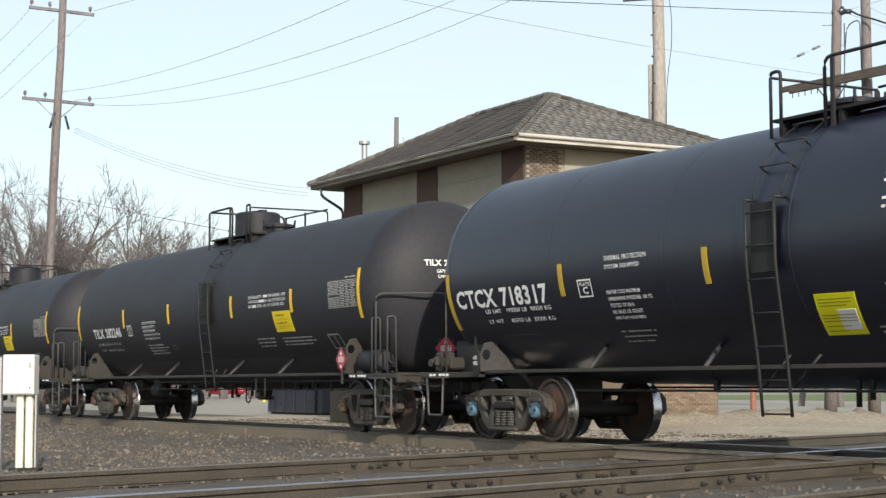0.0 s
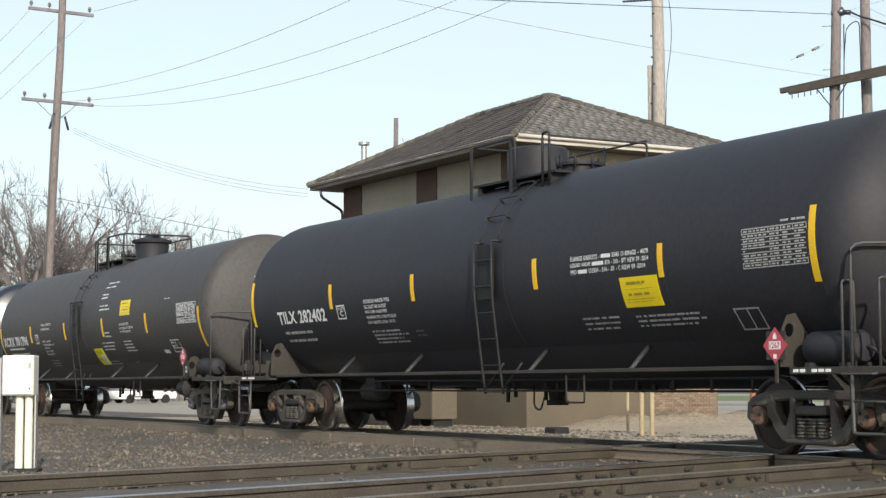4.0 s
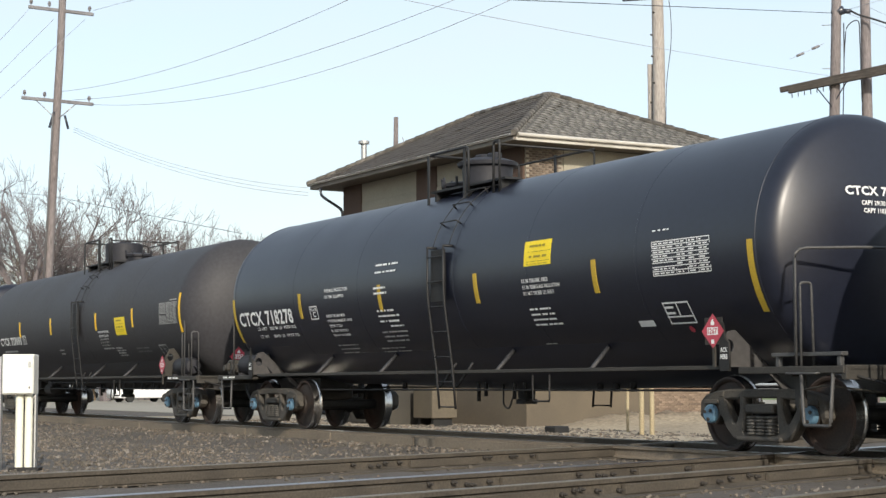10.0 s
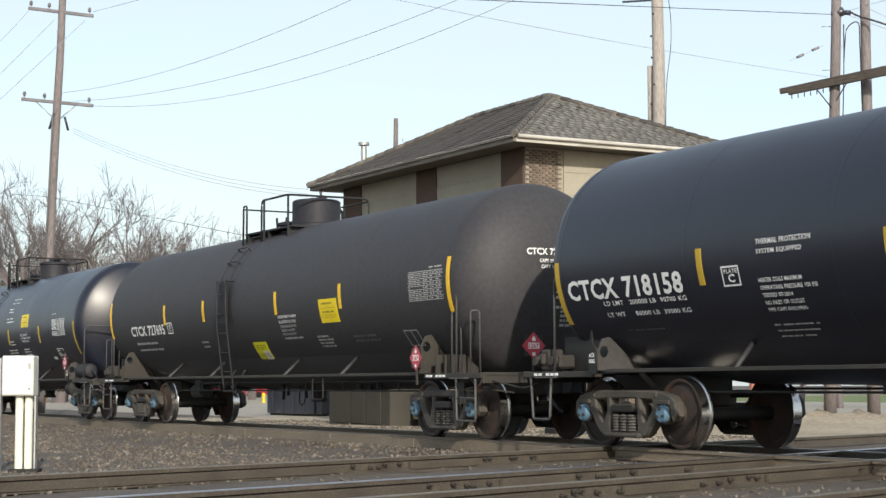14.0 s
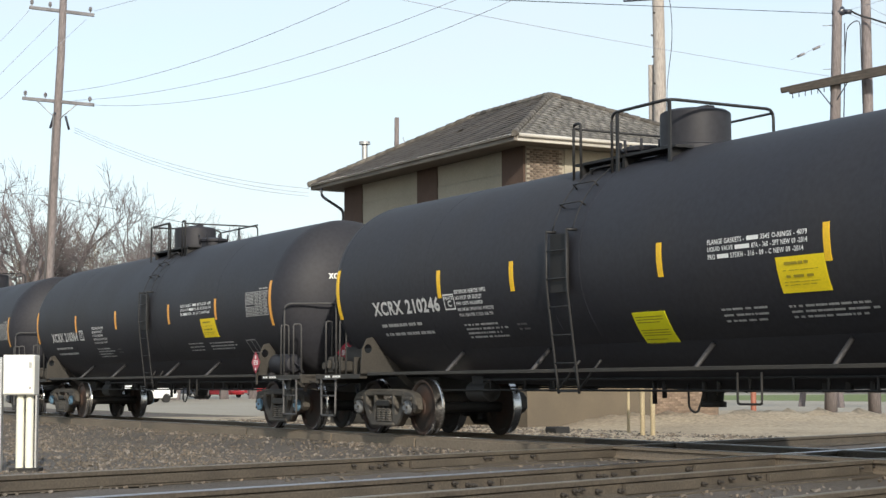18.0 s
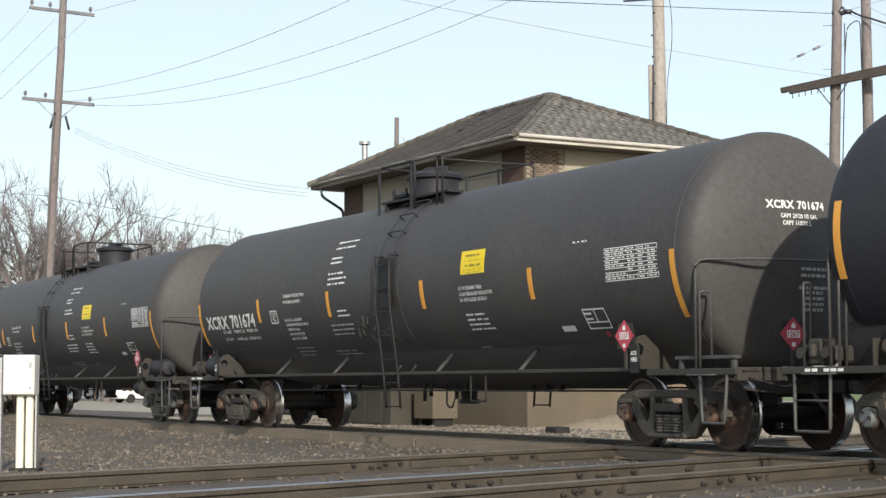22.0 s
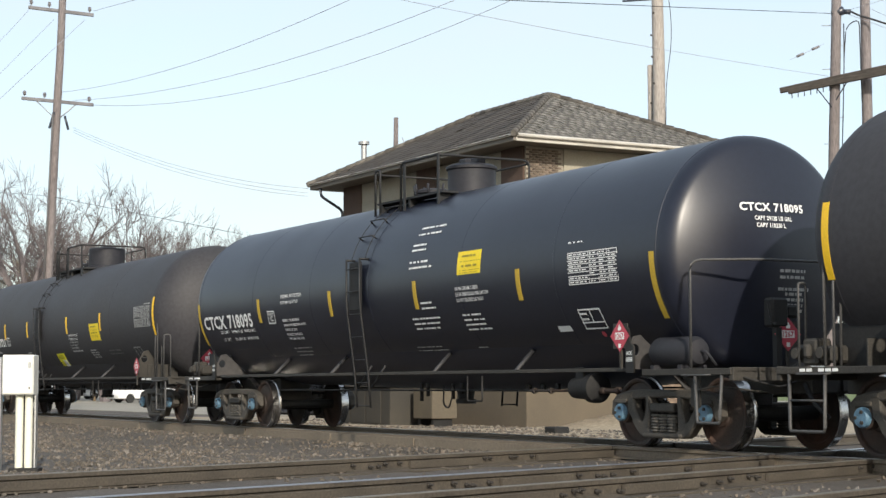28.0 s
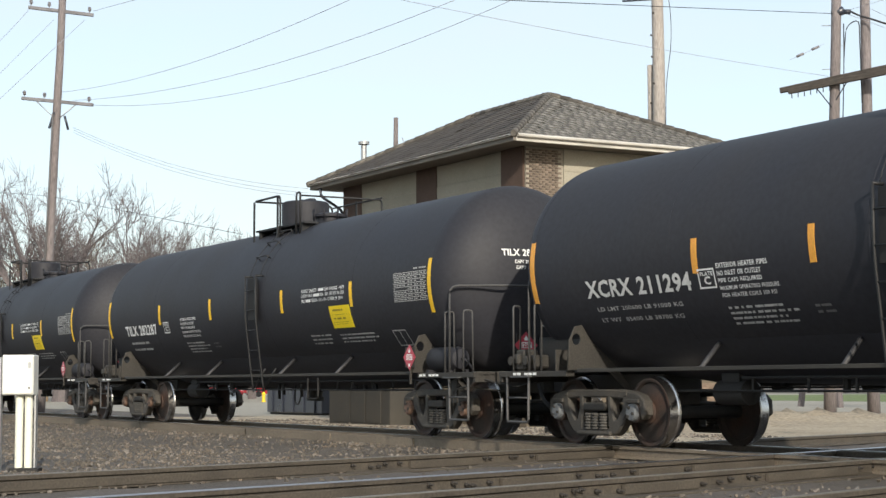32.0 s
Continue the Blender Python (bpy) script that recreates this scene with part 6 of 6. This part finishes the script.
    if jacket:
        mark_on("tank_notice", "thermal", lambda: text_rows(["THERMAL PROTECTION", "SYSTEM EQUIPPED"], -3.86, 0.2 * d, 0.92, 0.062, 0.115), WHITE)
        words = ["DO NOT STEAM TANK", "OR CLEAN TANK WITH", "BOILING WATER"] if mark[:2] == "CB" else ["HEATER COILS MAXIMUM", "OPERATING PRESSURE 100 PSI", "TESTED 07-2014", "NO INLET OR OUTLET", "PIPE CAPS REQUIRED"]
        mark_on("tank_notice", ("heater", len(words)), lambda: text_rows(words, -3.90, -16.4 * d, 0.95, 0.052, 0.092, -0.04), WHITE)
        mark_on("small_print", "thermal2", lambda: bar_rows(3, -3.95, -38 * d, 0.85, 0.035, 0.085, 5, 0.02), DIM_WHITE)
        mark_on("small_print", "below_name", lambda: bar_rows(1, x0 + 1.0, -37 * d, 1.0, 0.025, 0.08, 6), FAINT)
        c = 0.0 if m > 0 else -3.12
        q = (12.0, -2.0, -16.0, -23.0, -30.0) if row.get("low_print") else (33.0, 21.5, 11.0, -13.4, -22.6)
        mark_on("small_print", ("cl1", c, q), lambda: bar_rows(2, 1.2 + c, q[0] * d, 0.98, 0.05, 0.12, 11, 0.0), WHITE)
        mark_on("small_print", ("cl2", c, q), lambda: bar_rows(2, 1.16 + c, q[1] * d, 0.5, 0.05, 0.085, 12), WHITE)
        mark_on("small_print", ("cl3", c, q), lambda: bar_rows(2 if m > 0 else 3, 1.17 + c, q[2] * d, 0.82, 0.05, 0.09, 13), WHITE)
        mark_on("small_print", ("cl4", c, q), lambda: bar_rows(2, 1.48 + c, q[3] * d, 0.5, 0.045, 0.085, 14), WHITE)
        mark_on("small_print", ("cl5", c, q), lambda: bar_rows(3, 1.08 + c, q[4] * d, 0.98, 0.045, 0.085, 15, -0.03), WHITE if m > 0 else DIM_WHITE)
        mark_on("small_print", ("cl6", c), lambda: bar_rows(4, 0.7 + c, -42 * d, 1.0, 0.035, 0.075, 16, -0.08), DIM_WHITE)
        if mark.startswith("CB"):
            mark_on("tank_notice", "ceramic_low", lambda: text_rows(["0.5 IN CERAMIC FIBER", "3.5 IN FIBERGLASS INSULATION"], 2.80, -16.2 * d, 0.95, 0.055, 0.088), WHITE)
            mark_on("small_print", "cl7_low", lambda: bar_rows(4, 4.32, -15.4 * d, 0.80, 0.045, 0.085, 17), WHITE)
            mark_on("small_print", "cl8_low", lambda: bar_rows(5, 1.62, -16.6 * d, 0.72, 0.045, 0.085, 23), WHITE)
        else:
            mark_on("tank_notice", "ceramic", lambda: text_rows(["0.5 IN CERAMIC FIBER", "3.5 IN FIBERGLASS INSULATION", "DO NOT EXCEED 565 DEG F"], 2.62, -7.0 * d, 0.95, 0.055, 0.088), WHITE)
            mark_on("small_print", "cl7", lambda: bar_rows(4, 2.66, -22.4 * d, 0.72, 0.045, 0.08, 17, -0.05), WHITE)
        mark_on("small_print", "cl9", lambda: bar_rows(1, 2.6, -44 * d, 0.36, 0.03, 0.08, 18), DIM_WHITE)
        mark_on("test_label", "a10", lambda: [quad(5.06, 5.38, -36.8 * d, -33.4 * d)], WHITE)
        mark_on("test_box", "qual", lambda: framed(5.71, -24.7 * d, 0.52, 0.31, 0.0, ((0, 0.62, 1, 0.62), (0.5, 0, 0.5, 0.62))) + bar_rows(2, 5.72, -26.4 * d, 0.22, 0.05, 0.08, 19), WHITE)
        mark_on("small_print", "a12", lambda: bar_rows(1, 5.7, 9.7 * d, 0.4, 0.035, 0.08, 20), WHITE)
        tx = row.get("table_x", 6.46 if kind == "dusty" else 5.7)
        mark_on("test_table", ("table", tx), lambda: table_rows(tx, 3.7 * d, 1.14, 0.42, 8, 21), WHITE)
        mark_on("red_dot", "dot", lambda: [([(6.05 + 0.05 * math.cos(q * 0.785), -39.5 * d + 0.05 * math.sin(q * 0.785)) for q in range(8)], [tuple(range(8))])], PLACARD_RED)
        st, sa, sw, sh = 2.70, row.get("sticker_a", 12.5), 0.68, 0.35
    else:
        words = ["EXTERIOR HEATER PIPES", "NO INLET OR OUTLET", "PIPE CAPS REQUIRED"]
        if row.get("owner") is None:
            tx = -3.28 if kind == "plain" else -3.98
            mark_on("tank_notice", ("exterior", tx), lambda: text_rows(words, tx, -8.0 * d, 0.92, 0.06, 0.092, -0.02), WHITE)
            mark_on("tank_notice", ("ext2", tx), lambda: text_rows(["MAXIMUM OPERATING PRESSURE", "FOR HEATER COILS 100 PSI"], tx, -18.4 * d, 1.05, 0.052, 0.09), DULL_WHITE)
            mark_on("small_print", ("ext3", tx), lambda: bar_rows(4, tx + 0.02, -28.0 * d, 1.3, 0.05, 0.072, 32), DIM_WHITE)
            mark_on("small_print", ("ext4", tx), lambda: bar_rows(2, tx + 1.5, -29.4 * d, 0.3, 0.05, 0.08, 33, -0.05), FAINT)
            gx = 2.97 if kind == "plain" else 2.15
            mark_on("flange_notice", ("flange", gx), lambda: flange_rows(gx, 2.6 * d, 1.75, "09 -2014"), WHITE)
            mark_on("small_print", ("b5", gx), lambda: bar_rows(3, gx, -28.8 * d, 1.0, 0.045, 0.08, 35, -0.05), DIM_WHITE)
            mark_on("small_print", ("b6", gx), lambda: bar_rows(3, gx + 1.2, -29.3 * d, 1.6, 0.045, 0.07, 36, -0.05), DIM_WHITE)
            st, sa, sw, sh = (4.05, -10.2, 0.8, 0.4) if kind == "plain" else (3.34, -8.3, 0.8, 0.42)
        elif row["owner"] == "late":
            left = kind == "plain_left"
            gx, bx = (1.62, 3.02) if left else (2.41, 3.34)
            mark_on("tank_notice", ("maximum", gx), lambda: text_rows(["MAXIMUM OPERATING PRESSURE", "FOR HEATER COILS 100 PSI"], gx, -12.6 * d, 0.80, 0.055, 0.095), WHITE)
            mark_on("tank_notice", ("pipes", gx), lambda: text_rows(words, gx, -19.6 * d, 0.70, 0.05, 0.078), DIM_WHITE)
            mark_on("small_print", ("d2", gx), lambda: bar_rows(1, gx, -28.4 * d, 0.95, 0.06, 0.075, 41), DIM_WHITE)
            mark_on("small_print", ("d1", gx), lambda: bar_rows(2, -2.6 if left else -1.22, -27.2 * d, 0.43, 0.06, 0.105, 42), DIM_WHITE)
            mark_on("small_print", ("d3", gx), lambda: bar_rows(4, bx, -28.6 * d, 0.62, 0.06, 0.068, 43), DIM_WHITE)
            mark_on("small_print", ("d4", gx), lambda: bar_rows(2, bx + 1.43, -30.0 * d, 1.0, 0.06, 0.09, 44), FAINT)
            st, sa, sw, sh = (3.44, -4.6, 0.73, 0.42) if left else (3.73, -2.0, 0.73, 0.42)
        if row.get("owner") == "third":
            mark_on("small_print", "t1", lambda: bar_rows(3, -4.62, -27.6 * d, 0.88, 0.075, 0.10, 61), DIM_WHITE)
            mark_on("small_print", "t2", lambda: bar_rows(2, -4.68, -38.6 * d, 1.3, 0.05, 0.08, 62), FAINT)
            mark_on("small_print", "t3", lambda: bar_rows(4, -2.95, -27.8 * d, 1.0, 0.05, 0.065, 63), DIM_WHITE)
            mark_on("small_print", "t4", lambda: bar_rows(3, -1.73, -28.6 * d, 0.34, 0.06, 0.06, 64), DIM_WHITE)
            mark_on("flange_notice", "t5", lambda: flange_rows(1.27, 24.6 * d, 1.70, "08 -2015"), WHITE)
            mark_on("small_print", "t6", lambda: bar_rows(3, 1.28, -19.4 * d, 0.95, 0.08, 0.09, 66), DIM_WHITE)
            mark_on("small_print", "t7", lambda: bar_rows(4, 1.26, -35.0 * d, 0.66, 0.06, 0.07, 67), DIM_WHITE)
            mark_on("small_print", "t8", lambda: bar_rows(3, 2.82, -28.0 * d, 0.75, 0.06, 0.07, 68), DIM_WHITE)
            st, sa, sw, sh = 2.82, -1.9, 0.71, 0.42
        tb = 6.82 if row.get("owner") == "late" else 6.53
        mark_on("test_table", ("table_b", tb), lambda: table_rows(tb, 5.4 * d, 1.10, 0.45, 8, 45) + bar_rows(1, tb + 0.67, 8.2 * d, 0.42, 0.04, 0.08, 46), DIM_WHITE)
        bx6 = 4.79 if row.get("owner") == "third" else 6.3 if row.get("owner") == "late" else 6.12
        mark_on("test_box", ("qual_b", bx6), lambda: framed(bx6, -29.1 * d, 0.46, 0.31, 0.0, ((0.5, 0, 0.5, 1),)), DIM_WHITE)
    # yellow phone sticker, its numbers as bars
    if row.get("sticker", True):
        lab = part("phone_sticker", kept(("sticker", R, sh, sa), lambda: curved_sheet(R, zc, 0, sw, sa, sa - sh / d, STICKER, 0.005, 0.0)), car, "yellow sticker with dark print", pose(st, 0, 0))
        part("print", kept(("sticker_ink", R, sh, sa), lambda: wrapped(R, zc, bar_rows(1, 0.14, sa * d - 0.05, 0.5, 0.05, 0.1, 51) + bar_rows(1, 0.10, sa * d - 0.15, 0.58, 0.012, 0.1, 52) + bar_rows(1, 0.14, sa * d - 0.20, 0.5, 0.05, 0.1, 53) + bar_rows(2, 0.08, sa * d - 0.285, 0.6, 0.012, 0.035, 54), STICKER_INK, 0.011)), lab)
    if "lemon" in row:
        x, a, w, h, lean = row["lemon"]
        s2 = part("warning_sticker", kept(("lemon", x, a, R), lambda: curved_sheet(R, zc, x, x + w, a, a - h / d, NEON, 0.005, lean)), car, "large lemon yellow warning sticker")
        lines = [(0.06, 0.10, 0.012), (0.10, 0.12, 0.012), (0.14, 0.25, 0.012), (0.26, 0.10, 0.012), (0.30, 0.09, 0.012), (0.34, 0.10, 0.012), (0.41, 0.30, 0.012), (0.48, 0.42, 0.012), (0.66, 0.08, 0.03)]
        part("print", kept(("lemon_ink", x, a, R), lambda: wrapped(R, zc, [quad(x + 0.05 + lean * v / h, x + w * (1 - q) + lean * v / h, a * d - v - th, a * d - v) for v, q, th in lines if v < h - 0.04], STICKER_INK, 0.011)), s2)
        if row["lemon"] is LEMON:
            mark_on("small_print", "under_lemon", lambda: bar_rows(4, x + 0.18, (a - h / d - 1.0) * d, 0.52, 0.07, 0.075, 71), FAINT)
        if row.get("half_white"):
            part("white_panel", kept(("lemon_white", x, a, R), lambda: curved_sheet(R, zc, x + w * 0.48 + lean * 0.3, x + w * 0.92 + lean * 0.3, a - h / d * 0.34, a - h / d * 0.80, WHITE, 0.010, lean * 0.5)), s2)
    if "graffiti" in row:
        rnd = random.Random(7)
        def scrawl():
            out = []
            for _ in range(16):
                u, v = rnd.uniform(-1.1, 0.1), rnd.uniform(-34, -17) * d
                du, dv = rnd.uniform(-0.12, 0.22), rnd.uniform(-0.2, 0.2)
                out.append(([(u, v), (u + 0.05, v), (u + du + 0.05, v + dv), (u + du, v + dv)], [(0, 1, 2, 3)]))
            return out
        mark_on("graffiti", "graffiti", scrawl, GRAFFITI)

    # markings on the leading head
    hy, wide = (-0.52, 0.92) if kind == "dusty" else (-0.60, 1.0) if jacket else (-0.52 if row.get("owner") == "late" else -0.66, 0.76)
    low = -0.05 if jacket else 0.13

    def head_text():
        bm = bmesh.new()
        for text, y, z, w, h in ((mark, hy, 2.93 - low, wide, 0.11), (row.get("capacity", "CAPY 29130 US GAL"), hy + 0.20, 2.815 - low, 0.58, 0.058), (row.get("litres", "CAPY 110250 L"), hy + 0.22, 2.725 - low, 0.45, 0.058)):
            co, faces = lettering(text, h, w, 0.03)
            vs = []
            for u, v in co:
                yy, zz = y + u, z + v - zc
                vs.append(bm.verts.new((lead + head_x(min(math.hypot(yy, zz), R), R, dish) + 0.014, yy, zz + zc)))
            for f in faces:
                bm.faces.new([vs[i] for i in f])
        return mesh_of("head_marking", bm, WHITE)
    def head_notice():
        bm, rnd = bmesh.new(), random.Random(9)
        for z, y0, y1 in HEAD_LINES:
            u = y0
            while u < y1 - 0.02:
                w = min(rnd.choice((0.04, 0.06, 0.09)), y1 - u)
                vs = []
                for yy, zz in ((u, z), (u + w, z), (u + w, z + 0.038), (u, z + 0.038)):
                    vs.append(bm.verts.new((lead + head_x(min(math.hypot(yy, zz - zc), R), R, dish) + 0.014, yy, zz)))
                bm.faces.new(vs)
                u += w + 0.018
        return mesh_of("head_notice", bm, DIM_WHITE)
    if mark:
        part("head_marking", kept(("head", mark), head_text), car)
        part("head_notice", kept(("head_notice", jacket, lead), head_notice), car)
    return car


def row_of(kind, mark, ladder, side, caps="rust", **more):
    glossy = {"jacketed": "glossy black jacketed", "dusty": "dusty grey-black jacketed", "plain": "matt black", "plain_left": "matt black"}[kind]
    label = "%s rail tank car with yellow side strips, on bogies" % glossy
    more.setdefault("housing", "flared" if kind in ("dusty",) else "tapered" if kind == "jacketed" else "straight")
    return dict(kind=kind, mark=mark, ladder=ladder, side=side, caps=caps, label=label, **more)


LEMON = (0.40, -13.0, 0.72, 0.69, -0.04)
LOW = (0.34, -28.3, 0.70, 0.70, -0.08)
HALF = (0.0, -31.3, 0.63, 0.59, -0.18)
LATE = dict(owner="late", colour=YELLOW, strips=(-8.1, -4.55, -1.56, 2.29, 5.0, 8.08))
LATE_LEFT = dict(owner="late", colour=YELLOW, strips=(-8.1, -4.45, -2.14, 1.55, 4.30, 8.10), lemon=HALF, half_white=True)
CAR0 = (-0.06, -25.9, 0.64, 0.59, -0.12)
CAR4 = (0.19, -28.3, 0.66, 0.54, -0.08)
# the cars in running order, with where each one's middle stands at the clip's start, apart from the even spacing
CARS = [
    (0.04, row_of("jacketed", "CTCX 718317", -0.65, 1, "blue", load=["LD LMT   199300 LB  90350 KG", "LT WT     86700 LB  39300 KG"], sticker=False, lemon=CAR0, half_white=True)),
    (-0.04, row_of("plain", "TILX 282246", 0.8, -1, load=["LD LMT 201400 LB  91350 KG", "LT WT   84800 LB  38500 KG"], colour=YELLOW, capacity="CAPY 28500 US GAL", litres="CAPY 108 000 L")),
    (0.06, row_of("plain_left", "TILX 282442", -1.0, 1, colour=YELLOW, lemon=LEMON, name=(-7.14, -5.07), plate_x=-4.77, strips=(-8.1, -4.89, -2.36, 1.18, 4.2, 7.7))),
    (-0.08, row_of("plain", "TILX 282402", 0.8, -1, colour=YELLOW)),
    (0.06, row_of("dusty", "XCRX 701796", -0.65, 1, "grey", colour=YELLOW, lemon=CAR4, half_white=True)),
    (0.32, row_of("jacketed", "CBTX 718439", 0.3, -1, colour=ORANGE, load=["LD LMT   191800 LB   86950 KG", "LT W T    94200 LB   42750 KG"], housing="flared", table_x=6.2, sticker_a=-1.5)),
    (0.39, row_of("plain_left", "XCRX 210786", -1.0, 1, "grey", worn=True, colour=YELLOW, lemon=LEMON)),
    (0.48, row_of("jacketed", "CTCX 718278", 0.3, -1, "blue", low_print=True, load=["LD LMT   200100 LB  90750 KG", "LT WT     85900 LB  38950 KG"], housing="flared")),
    (0.01, row_of("plain", "CTCX 727693", 0.85, -1, "blue", **LATE)),
    (0.20, row_of("jacketed", "CTCX 718158", -0.65, 1, "blue", load=["LD LMT   200000 LB  90700 KG", "LT WT     86000 LB  39000 KG"])),
    (-0.21, row_of("plain_left", "CTCX 727695", -0.9, 1, "blue", **LATE_LEFT)),
    (-0.11, row_of("jacketed", "CTCX 718186", -0.65, 1, "blue", load=["LD LMT   200000 LB  90700 KG", "LT WT     86000 LB  39000 KG"])),
    (-0.05, row_of("plain_left", "XCRX 210246", -1.0, 1, "grey", colour=YELLOW, lemon=LOW)),
    (0.02, row_of("plain", "XCRX 210364", 0.8, -1, "blue", strips=(-8.0, -4.55, -1.42, 2.2, 4.95, 7.72), capacity="CAPY 28510 US GAL", litres="CAPY 107 919 L")),
    (0.01, row_of("plain_left", "XCRX 211243", -1.0, 1, "grey", lemon=(0.46, -26.5, 0.79, 0.80, -0.18), owner="third", name=(-7.06, -4.86), plate_x=-4.61, strips=(-8.0, -4.75, -2.33, 1.37, 4.52, 7.7))),
    (-0.04, row_of("dusty", "XCRX 701674", 0.3, -1, "rust", strips=(-8.1, -5.06, -1.98, 1.45, 4.62, 7.9), load=["LD LMT  199600 LB  90500 KG", "LT WT    86400 LB  39200 KG"], graffiti=True, capacity="CAPY 29120 US GAL", litres="CAPY 110200 L")),
    (-0.19, row_of("dusty", "XCRX 701695", -0.65, 1, "grey", housing="flared")),
    (-0.16, row_of("dusty", "XCRX 701767", -0.65, 1, "grey", capacity="CAPY 29110 US GAL", litres="CAPY 110200 L")),
    (-0.22, row_of("plain", "CTCX 727713", 0.85, -1, "blue", **LATE)),
    (-0.28, row_of("jacketed", "CTCX 718095", -0.65, 1, "blue", load=["LD LMT   199900 LB  90650 KG", "LT WT     86100 LB  39050 KG"], capacity="CAPY 29120 US GAL", litres="CAPY 110230 L")),
    (-0.55, row_of("plain_left", "CTCX 727721", -0.9, 1, "blue", **LATE_LEFT)),
    (-0.39, row_of("plain_left", "XCRX 211294", -1.0, 1, "grey", strips=(-8.0, -4.38, -2.30, 1.18, 4.2, 7.7), load=["LD LMT 200600 LB 91000 KG", "LT WT  85400 LB 38700 KG"], lemon=LOW)),
    (-0.36, row_of("plain", "TILX 282287", 0.8, -1, colour=YELLOW)),
    (-0.40, row_of("plain", "", 0.8, -1, colour=YELLOW)),
]
train = []
for n, (shift, row) in enumerate(CARS):
    train.append((tank_car(row), -22.0 - 18.74 * n + shift + 8.0))

# ---- what moves ----
def run(t):
    """How far the train has come at t seconds, in metres."""
    return 12.149 * t + 0.00741 * t * t


def motions():
    steps = [i * 0.5 for i in range(65)]
    for car, start in train:
        walk(car, [(t, pose(start + run(t), TRACK_Y, 0)) for t in steps])
    spins = [(i / FPS, run(i / FPS) / WHEEL_R) for i in range(frame(32.0))]
    turn = {}
    for side in (-1, 1):
        turn[side] = [(t, Matrix.Translation((side * AXLE_HALF, 0, WHEEL_R)) @ Matrix.Rotation(a, 4, "Y")) for t, a in spins]
    for wheels, x in wheelsets:
        walk(wheels, turn[1 if x > 0 else -1])


motions()
